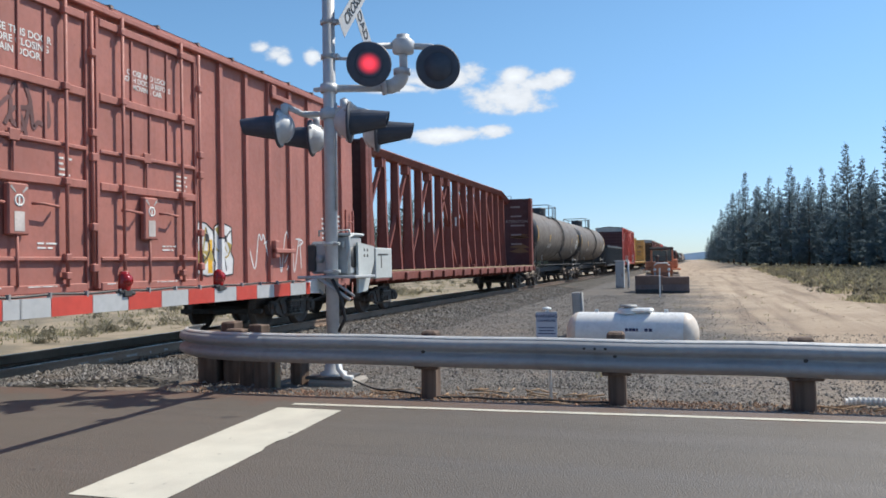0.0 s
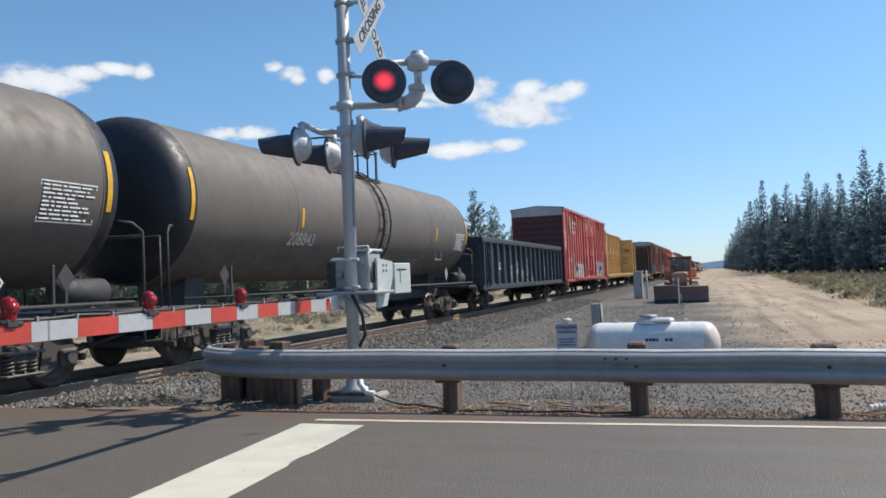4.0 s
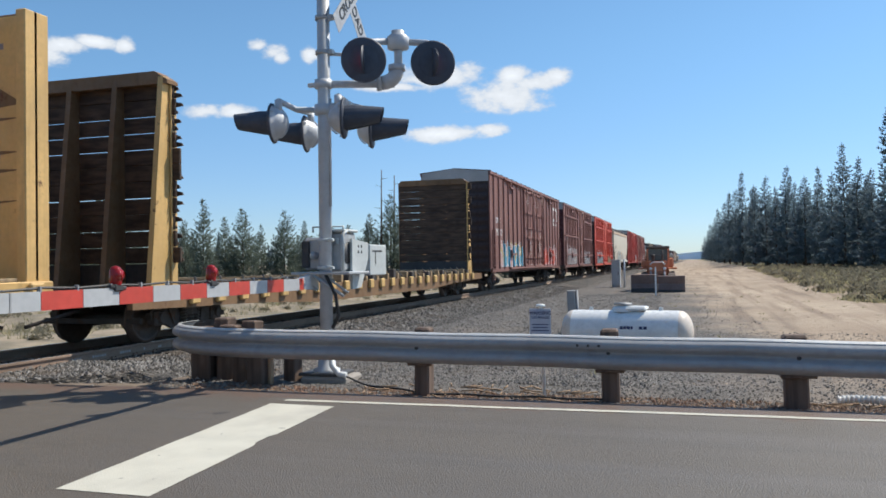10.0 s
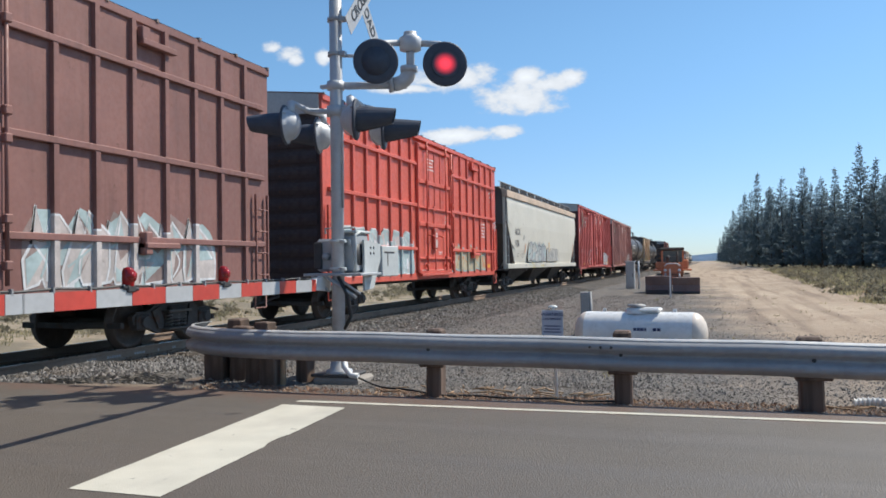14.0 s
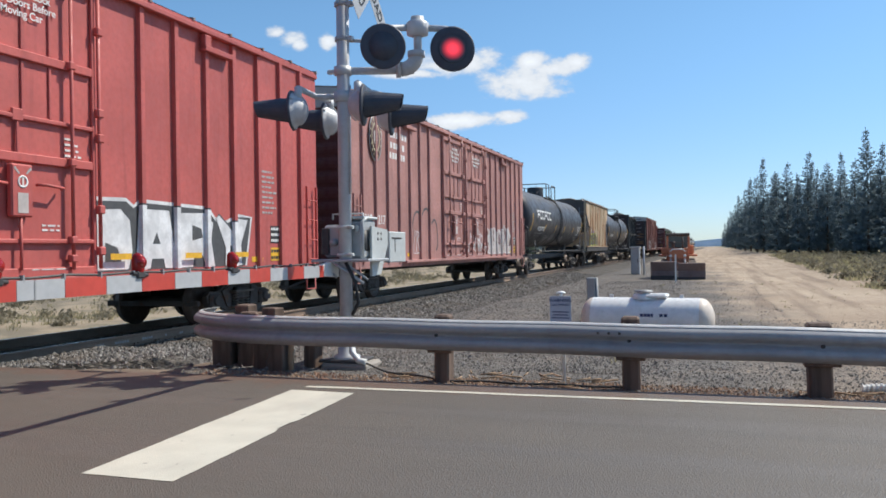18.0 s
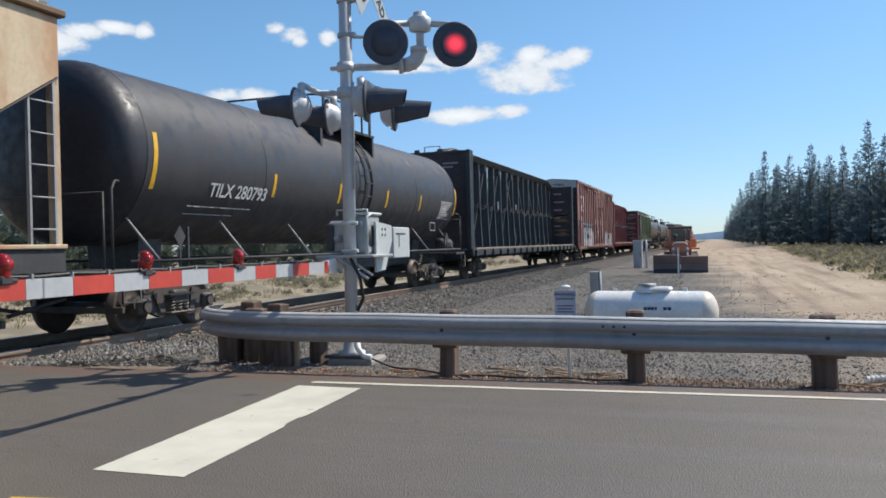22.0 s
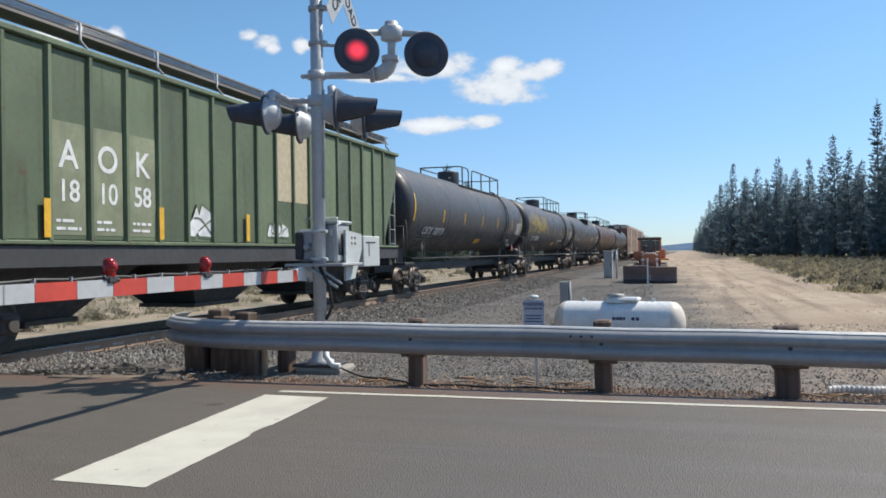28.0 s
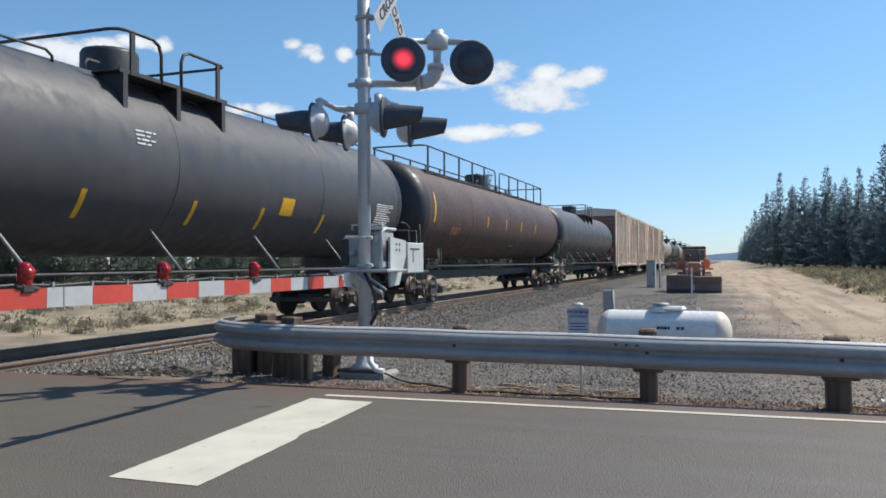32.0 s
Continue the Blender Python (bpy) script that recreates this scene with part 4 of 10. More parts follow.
def block_piece(car, x, y0, y1, z0, z1, fill, shade, line):
    """Fat white block letters on a grey shadow with a pale outer line."""
    w, h = (y1 - y0) / 4, z1 - z0
    forms = ((((0, 0), (0.02, 0.75), (0.10, 0.94), (0.75, 0.98), (0.95, 0.8), (1.0, 0.3), (0.9, 0.0)), ((0.42, 0.14), (0.42, 0.44), (0.66, 0.36), (0.74, 0.14))),
             (((0.02, 0), (0.10, 1.0), (0.82, 1.0), (1.0, 0.0), (0.70, 0.0), (0.66, 0.16), (0.40, 0.16), (0.36, 0.0)), ((0.40, 0.42), (0.50, 0.62), (0.58, 0.42))),
             (((0, 0), (0.04, 0.97), (0.70, 1.0), (0.96, 0.82), (0.90, 0.5), (1.0, 0.0), (0.72, 0.0), (0.64, 0.2), (0.42, 0.2), (0.38, 0.0)), ((0.36, 0.48), (0.36, 0.76), (0.60, 0.70), (0.64, 0.54))),
             (((0.26, 0), (0.28, 0.36), (0.0, 0.90), (0.10, 0.98), (0.38, 0.78), (0.52, 0.66), (0.62, 0.94), (1.0, 0.9), (0.78, 0.42), (0.80, 0.0)), ((0.40, 0.18), (0.42, 0.40), (0.60, 0.36), (0.62, 0.18))))
    crest_line = [(y0 - 0.16, z0 + 0.22 * h), (y0 - 0.02, z0 + 0.30 * h), (y0, z1 - 0.1 * h), (y0 + 0.2 * w, z1 + 0.10 * h), (y0 + 0.85 * w, z1 + 0.12 * h), (y0 + 1.0 * w, z1 + 0.02 * h), (y0 + 1.15 * w, z1 + 0.12 * h), (y0 + 2.0 * w, z1 + 0.10 * h),
                  (y0 + 2.8 * w, z1 + 0.08 * h), (y0 + 3.0 * w, z1 - 0.12 * h), (y0 + 3.3 * w, z1 - 0.16 * h), (y0 + 3.7 * w, z1 - 0.02 * h), (y1 + 0.1, z1 - 0.04 * h), (y1 - 0.1, z0)]
    g = part("graffiti", flat_patch([(y0 - 0.12, z0)] + crest_line, 0.0012, x, None), shade, car, "fat white block letters sprayed over a grey shadow")
    rim = Shape()
    ribbon(rim, crest_line, 0.028, 0.0026, x, None)
    part("graffiti_outline", rim, fill, g)
    for k, (ring, hole) in enumerate(forms):
        at = [(y0 + (k + 0.98 * a) * w, z0 + b * h) for a, b in ring]
        part("graffiti_fill", flat_patch(at, 0.0034, x, None), fill, g)
        edge = Shape()
        ribbon(edge, at + at[:2], 0.014, 0.0046, x, None)
        part("graffiti_outline", edge, line, g)
        part("graffiti_counter", flat_patch([(y0 + (k + a) * w, z0 + b * h) for a, b in hole], 0.0050, x, None), line, g)
    painted_ribs(car, g, y0, y1, z0, lambda y: z1 + 0.05 * h if y < y0 + 3.0 * w else z1 - 0.15 * h, fill, shade)
    return g


def graffiti(car, x, y0, y1, z0, z1, fill, line, seed, letters=5, curve=None, accent=None, second=None, peaks=1.0, edge=1.0, mass=False):
    """A sprayed piece: interlocking jagged letters with outlines, facets and flying strokes."""
    r = random.Random(seed)
    w, h = (y1 - y0) / letters, z1 - z0
    g = None
    if mass:
        crest_line = []
        for k in range(2 * letters + 1):
            up = 0.0 if k % 2 else 0.34
            crest_line.append((y0 + 0.5 * w * k + r.uniform(-0.08, 0.08) * w, z1 - h * (up + r.uniform(0.0, 0.14))))
        crest_line[0], crest_line[-1] = (y0 - 0.05, z0 + 0.45 * h), (y1 + 0.05, z0 + 0.4 * h)
        g = part("graffiti", flat_patch([(y0 - 0.02, z0)] + crest_line + [(y1 + 0.02, z0)], 0.0010, x, curve), fill, car, "sprayed graffiti piece with a jagged top edge")
        rim = Shape()
        ribbon(rim, crest_line, 0.030, 0.0022, x, curve)
        part("graffiti_outline", rim, line, g)
    for k in range(letters):
        lap = 0.20 if 0.5 <= peaks else 0.07
        a, b = y0 + (k - lap) * w, y0 + (k + 1 + lap) * w
        sl = r.uniform(-0.12, 0.16) * w
        J = lambda q: r.uniform(-q, q)
        top = [(a + 0.16 * w + sl, z0 + h * (0.62 + J(0.1))), (a + (0.30 + J(0.06)) * w + sl, z1 - h * r.uniform(0.0, 0.16)), (a + (0.48 + J(0.05)) * w + sl, z0 + h * (0.80 - 0.22 * peaks * r.random())),
               (a + (0.66 + J(0.08)) * w + sl, z1 - h * r.uniform(0.0, 0.22)), (b - 0.14 * w + sl, z0 + h * (0.66 + J(0.12)))]
        low = [(b - 0.02 * w, z0 + h * (0.30 + J(0.1))), (b - (0.12 + J(0.08)) * w, z0 + h * r.uniform(0.0, 0.06)), (a + 0.58 * w, z0 + h * r.uniform(0.0, 0.10)), (a + 0.50 * w, z0 + h * r.uniform(0.10, 0.26)),
               (a + 0.40 * w, z0 + h * r.uniform(0.0, 0.1)), (a + (0.06 + J(0.05)) * w, z0 + h * r.uniform(0.0, 0.05)), (a + 0.01 * w, z0 + h * (0.32 + J(0.12)))]
        if peaks < 0.5:
            top = [(a + 0.04 * w, z1 - h * r.uniform(0.08, 0.2)), (a + (0.2 + J(0.08)) * w, z1 - h * r.uniform(0, 0.06)), (a + (0.7 + J(0.1)) * w, z1 - h * r.uniform(0, 0.08)), (b - 0.16 * w, z1 - h * r.uniform(0.1, 0.25)), (b - (0.10 + J(0.05)) * w, z0 + h * (0.62 + J(0.1)))]
            low = [(b - (0.16 + J(0.06)) * w, z0 + h * 0.45), (b - 0.04 * w, z0 + h * (0.22 + J(0.08))), (b - (0.10 + J(0.06)) * w, z0 + h * 0.02), (a + (0.6 + J(0.1)) * w, z0), (a + 0.3 * w, z0 + h * r.uniform(0.0, 0.05)), (a + (0.04 + J(0.04)) * w, z0 + h * 0.04), (a + (0.02 + J(0.03)) * w, z0 + h * 0.5)]
        ring = top + low
        d = 0.003 + (0.0056 if lap > 0.1 else 0.0012) * (k % 2)
        body = flat_patch(ring, d, x, curve)
        if g is None:
            g = part("graffiti", body, fill, car, "sprayed graffiti letters with outlines")
        else:
            part("graffiti_fill", body, fill if second is None or k % 3 else second, g)
        if second is not None and peaks >= 0.5:
            cy, cz = y0 + (k + 0.5) * w, z0 + 0.42 * h
            puff = [(cy + 0.72 * w * math.cos(q * 0.4488) * r.uniform(0.85, 1.1), max(z0, cz + 0.52 * h * math.sin(q * 0.4488) * r.uniform(0.75, 1.15))) for q in range(14)]
            part("graffiti_cloud", flat_patch(puff, 0.0016 + 0.0005 * (k % 2), x, curve), (second, accent or second)[k % 2], g)
        mid = (0.5 * (a + b) + 0.5 * sl, z0 + 0.45 * h)
        shrink = lambda p, q: (mid[0] + (p[0] - mid[0]) * q, mid[1] + (p[1] - mid[1]) * q)
        # facets of other colours
        for j, tone in enumerate((accent, second, accent, fill if k % 2 else None, second if peaks >= 0.5 else None, accent if peaks >= 0.5 else None)):
            if tone is None:
                continue
            i = r.randrange(len(ring))
            p, q = shrink(ring[i], 0.92), shrink(ring[(i + 1 + r.randint(0, 1)) % len(ring)], 0.9)
            part("graffiti_facet", flat_patch([p, q, (mid[0] + J(0.22) * w, mid[1] + J(0.2) * h)], d + 0.001 + 0.0004 * j, x, curve), tone, g)
        rim = Shape()
        ribbon(rim, ring + ring[:2], edge * min(0.022, 0.035 * w) if peaks >= 0.5 else min(0.02, 0.022 * w), d + 0.0037, x, curve)
        part("graffiti_outline", rim, line, g)
        for j in range(2):
            p = shrink(ring[r.randrange(5)], 0.85)
            q = (mid[0] + J(0.25) * w, mid[1] + J(0.15) * h)
            o = shrink(ring[5 + r.randrange(7)], 0.8)
            inner = Shape()
            ribbon(inner, smooth_line([p, q, o], 4), min(0.017, 0.04 * w), d + 0.0043 + 0.0004 * j, x, curve)
            part("graffiti_stroke", inner, line if j == 0 or accent is None else accent, g)
        if peaks < 0.5:
            for q in range(2):
                cy, cz = a + (0.45 + 0.2 * q + J(0.08)) * w, z0 + h * (0.28 + 0.36 * q + J(0.05))
                tall = (0.07 + 0.06 * (1 - q)) * h
                part("graffiti_counter", flat_patch([(cy - 0.10 * w, cz - tall), (cy - (0.10 + J(0.04)) * w, cz + tall), (cy + 0.06 * w, cz + (0.5 + J(0.3)) * tall), (cy + 0.12 * w, cz - tall)], d + 0.0050, x, curve), line, g)
        elif peaks > 2.0 and r.random() < 0.6:
            p = (top[1][0] + J(0.2) * w, z1 + 0.02 * h)
            fly = Shape()
            ribbon(fly, smooth_line([p, (p[0] + 0.10 * w, p[1] + 0.13 * h), (p[0] + 0.2 * w, p[1] + J(0.06) * h), (p[0] + 0.16 * w, p[1] - 0.08 * h), (p[0] + 0.34 * w, p[1] + 0.1 * h)], 4), 0.016, 0.004, x, curve)
            part("graffiti_stroke", fly, line, g)
    if curve is None:
        lift = random.Random(seed + 900)
        painted_ribs(car, g, y0, y1, z0, lambda y: z0 + h * lift.uniform(0.66, 0.86), fill, line)
    return g


def scrawl(car, x, y0, y1, z0, z1, material, seed, curve=None, r=0.016):
    """A thin sprayed tag: looping line with a few strokes across."""
    rr = random.Random(seed)
    n = max(4, int((y1 - y0) / 0.10))
    pts = []
    for k in range(n):
        t = k / (n - 1)
        pts.append((y0 + (y1 - y0) * t + rr.uniform(-0.10, 0.10), z0 + (z1 - z0) * rr.choice((0.0, 0.15, 0.45, 0.8, 1.0)) + rr.uniform(-0.05, 0.05)))
    s = Shape()
    ribbon(s, smooth_line(pts, 6), r, 0.004, x, curve)
    t = part("graffiti_tag", s, material, car, "thin sprayed graffiti tag")
    for k in range(2):
        yy, zz = rr.uniform(y0, y1), rr.uniform(z0, z1)
        s2 = Shape()
        ribbon(s2, smooth_line([(yy, zz), (yy + 0.18, zz + rr.uniform(-0.2, 0.3)), (yy + 0.34, zz + rr.uniform(-0.2, 0.2)), (yy + 0.1, zz - 0.15)], 6), r, 0.0045, x, curve)
        part("tag_stroke", s2, material, t)
    return t


def on_tank(y, z, radius=1.49, zc=2.92):
    """Writing that lies on the round side of a tank."""
    a = math.asin((z - zc) / radius)
    c, d = math.cos(a), math.sin(a)
    r = radius + 0.012
    return Matrix(((0, -d, c, c * r), (1, 0, 0, y), (0, c, d, zc + d * r), (0, 0, 0, 1)))


def new_car(name, label, category, u):
    car = thing(name, label, category, at=pose(TRACK_X, u, RAIL_Z), group="cars of the freight train")
    CARS.append((car, u))
    return car


def boxcar(u, length, body, label, doors, ribs, eave=5.24, sill=1.02, belts=(), end_white=True, ladders=True, plug=True, trim=None, end_mat=None, stencils=True, steps=True):
    """A ribbed steel boxcar. doors: (start, end) of each leaf. ribs: places along the side."""
    car = new_car("boxcar", label, "boxcar", u)
    RIBS[car.name] = list(ribs)
    trim = trim or body
    # the shell: a wall each side, ends, floor
    for side in (1, -1):
        part("side_wall", Shape().box(side * 1.50, side * 1.56, 0, length, sill, eave, 0.01), body, car)
        part("side_sill", Shape().box(side * 1.46, side * 1.58, 0.3, length - 0.3, sill - 0.16, sill + 0.02, 0.01), trim, car)
        part("top_chord", Shape().box(side * 1.48, side * 1.60, -0.02, length + 0.02, eave - 0.12, eave + 0.02, 0.015), trim, car)
    # the ends turn from the sun: their shade is put into the darker colour
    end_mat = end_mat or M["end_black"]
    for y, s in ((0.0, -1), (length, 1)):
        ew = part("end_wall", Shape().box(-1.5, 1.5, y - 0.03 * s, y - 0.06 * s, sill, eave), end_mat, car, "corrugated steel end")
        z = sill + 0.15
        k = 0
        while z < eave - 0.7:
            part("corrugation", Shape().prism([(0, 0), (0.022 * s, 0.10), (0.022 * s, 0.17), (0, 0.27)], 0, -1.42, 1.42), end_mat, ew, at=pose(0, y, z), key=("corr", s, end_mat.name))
            z += 0.36
        part("end_fascia", Shape().prism([(-1.5, eave - 0.42), (1.5, eave - 0.42), (1.5, eave + 0.0), (0, eave + 0.16), (-1.5, eave + 0.0)], 1, y + 0.0 * s, y + 0.06 * s),
             M["fascia"] if end_white else body, ew, "pale panel under the roof" if end_white else "")
    # roof with raised seams
    part("roof", Shape().prism([(-1.60, eave + 0.02), (1.60, eave + 0.02), (0, eave + 0.17)], 1, -0.05, length + 0.05), M["roof"], car, "galvanised roof")
    n = int(length / 1.1)
    for k in range(n + 1):
        y = 0.05 + (length - 0.1) * k / n
        part("roof_seam", Shape().prism([(-1.62, eave + 0.0), (1.62, eave + 0.0), (1.62, eave + 0.05), (0, eave + 0.205), (-1.62, eave + 0.05)], 1, y - 0.03, y + 0.03), M["roof"], car)
    part("floor", Shape().box(-1.5, 1.5, 0.05, length - 0.05, sill - 0.1, sill + 0.05), M["dark_steel"], car)
    rib = Shape().prism([(1.555, -0.058), (1.625, -0.046), (1.625, 0.046), (1.555, 0.058)], 2, sill - 0.02, eave - 0.1)
    rk = ("rib", sill, eave, body.name)
    for y in ribs:
        part("rib", rib, body, car, at=pose(0, y, 0), key=rk)
        part("rib", rib, body, car, at=pose(0, y, 0, 0, 0, 180), key=rk)
    for z in belts:
        spans, a = [], 0.25
        for d0, d1 in doors:
            spans.append((a, d0 - 0.06))
            a = d1 + 0.06
        spans.append((a, length - 0.25))
        for a, b in spans:
            if b - a > 0.5:
                part("belt_rail", Shape().box(1.555, 1.635, a, b, z - 0.05, z + 0.05, 0.012), body, car)
    # doors: framed plug leaves with upright rods, rollers on the edge post, a crank box and grips
    for n, (d0, d1) in enumerate(doors):
        wide = d1 - d0
        door = part("door", Shape().box(1.56, 1.612, d0, d1, sill + 0.04, eave - 0.22, 0.012), trim, car, "plug door" if plug else "sliding door")
        for y in (d0, d1 - 0.07):
            part("door_frame", Shape().box(1.612, 1.655, y, y + 0.07, sill + 0.05, eave - 0.24, 0.01), trim, door)
        levels = (sill + 0.08, 1.50, 2.55, 3.06, 3.85, eave - 0.30)
        for k, z in enumerate(levels):
            t = 0.06 if k in (0, 2, 4, 5) else 0.03
            part("door_bar", Shape().box(1.612, 1.668, d0 + 0.071, d1 - 0.071, z - t, z + t, 0.012), trim, door)
        for fy in (0.33, 0.50, 0.68):
            y = d0 + fy * wide
            for z0, z1 in ((3.92, eave - 0.38), (3.10, 3.78)):
                part("stiffener", Shape().box(1.612, 1.638, y - 0.025, y + 0.025, z0, z1, 0.008), trim, door)
        for fy in (0.21, 0.80):
            y = d0 + fy * wide
            part("lock_rod", Shape().rod((1.70, y, sill + 0.1), (1.70, y, eave - 0.12), 0.026, 7), trim, door)
            for z in (sill + 0.25, 1.52, 2.56, 3.86, eave - 0.34):
                part("rod_bracket", Shape().box(1.64, 1.735, y - 0.055, y + 0.055, z - 0.05, z + 0.05, 0.012), trim, door)
        part("edge_post", Shape().rod((1.68, d1 + 0.03, sill + 0.1), (1.68, d1 + 0.03, eave - 0.2), 0.028, 7), trim, door)
        for z in (sill + 0.35, 1.95, 2.95, 3.30, 4.45):
            part("roller", Shape().box(1.63, 1.73, d1 - 0.03, d1 + 0.09, z - 0.06, z + 0.06, 0.015), trim, door)
        yc = d0 + 0.46 * wide
        box = part("crank_box", Shape().box(1.625, 1.72, yc - 0.17, yc + 0.17, 1.80, 2.46, 0.02), trim, door)
        part("crank_plate", Shape().box(1.721, 1.725, yc - 0.08, yc + 0.08, 1.85, 2.10), M["g_pale"], box, "cream instruction plate")
        part("crank_dial", Shape().lathe([(0, 0.055), (0.004, 0.055), (0.004, 0.08), (0, 0.08)], (1.721, yc, 2.24), (1, 0, 0), 16).box(1.721, 1.725, yc - 0.012, yc + 0.012, 2.19, 2.29), M["lettering"], box, "white painted ring")
        for k in (-1, 1):
            part("crank_chevron", Shape().prism([(yc + 0.14 * k, 2.40), (yc + 0.06 * k, 2.33), (yc + 0.05 * k, 2.35), (yc + 0.12 * k, 2.43)], 0, 1.721, 1.724), M["lettering_dim"], box, "white painted arrow")
        for y in (yc - 0.42, yc + 0.48):
            part("handle", Shape().path([(1.66, y - 0.22, 2.22), (1.75, y - 0.15, 2.22), (1.75, y + 0.15, 2.20), (1.66, y + 0.2, 2.20)], 0.02, 6), trim, door)
        part("latch_plate", Shape().box(1.63, 1.67, yc - 0.1, yc + 0.08, 3.0, 3.16, 0.012).box(1.63, 1.66, yc - 0.03, yc + 0.02, 2.6, 3.0, 0.01), trim, door)
        part("reach_rod", Shape().rod((1.68, yc, 1.14), (1.68, yc, 1.80), 0.02, 6), trim, door)
        if stencils:
            small_print(car, 1.615, d0 + 0.30 * wide, eave - 1.0, 0.7, 0.42, 4)
        small_print(car, 1.615, d1 - 0.55, 2.62, 0.3, 0.3, 4)
        small_print(car, 1.615, d0 + 0.62 * wide, 1.62, 0.42, 0.12, 2)
        for fy in (0.04, 0.50):
            small_print(car, 1.6685, d0 + fy * wide + 0.08, sill + 0.10, 0.30 * wide, 0.035, 1)
    # door header and sill tracks, with the stops and steps between the ribs
    if doors:
        a, b = doors[0][0] - (4.6 if plug else 0.9), doors[-1][1] + (4.6 if plug else 0.9)
        part("door_header", Shape().box(1.57, 1.68, a, b, eave - 0.15, eave - 0.06, 0.012), trim, car)
        part("door_track", Shape().box(1.56, 1.72, a + 1.0, b - 1.0, sill - 0.06, sill + 0.02, 0.01), trim, car)
        for y in (doors[0][0] - 3.0, doors[-1][1] + 3.0):
            part("door_stop", Shape().box(1.58, 1.70, y - 0.42, y + 0.42, eave - 0.46, eave - 0.36, 0.012).box(1.58, 1.69, y - 0.42, y - 0.24, eave - 0.40, eave - 0.18, 0.012), trim, car)
            if steps:
                part("side_step", Shape().box(1.58, 1.74, y - 0.42, y + 0.42, sill + 0.60, sill + 0.69, 0.015).box(1.58, 1.72, y - 0.42, y - 0.24, sill + 0.5, sill + 0.86, 0.02), trim, car)
    if ladders:
        ladder(car, 0.12, sill + 0.02, sill + 1.7, trim, 1.58)
        ladder(car, length - 0.6, sill + 0.02, sill + 1.7, trim, 1.58)
        part("stirrup", Shape().path([(1.6, 0.15, sill - 0.1), (1.6, 0.15, sill - 0.5), (1.6, 0.55, sill - 0.5), (1.6, 0.55, sill - 0.1)], 0.018, 6), trim, car)
        part("stirrup", Shape().path([(1.6, length - 0.6, sill - 0.1), (1.6, length - 0.6, sill - 0.5), (1.6, length - 0.2, sill - 0.5), (1.6, length - 0.2, sill - 0.1)], 0.018, 6), trim, car)
    running_gear(car, length, 2.35)
    return car


def tank_side(radius, zc):
    return lambda z: math.sqrt(max(0.01, radius ** 2 - (z - zc) ** 2)) + 0.006


def shell_strip(car, name, y, half, radius, zc, a0, a1, material, label="", thick=0.006, width=None):
    """A band that hugs a round tank between two angles (degrees from level, up positive)."""
    s = Shape()
    n = 10
    secs = []
    for k in range(n + 1):
        a = radians(a0 + (a1 - a0) * k / n)
        c, d = math.cos(a), math.sin(a)
        r0, r1 = radius + 0.001, radius + thick
        secs.append([(c * r0, y - half, zc + d * r0), (c * r1, y - half, zc + d * r1), (c * r1, y + half, zc + d * r1), (c * r0, y + half, zc + d * r0)])
    s.sweep(secs)
    return part(name, s, material, car, label)


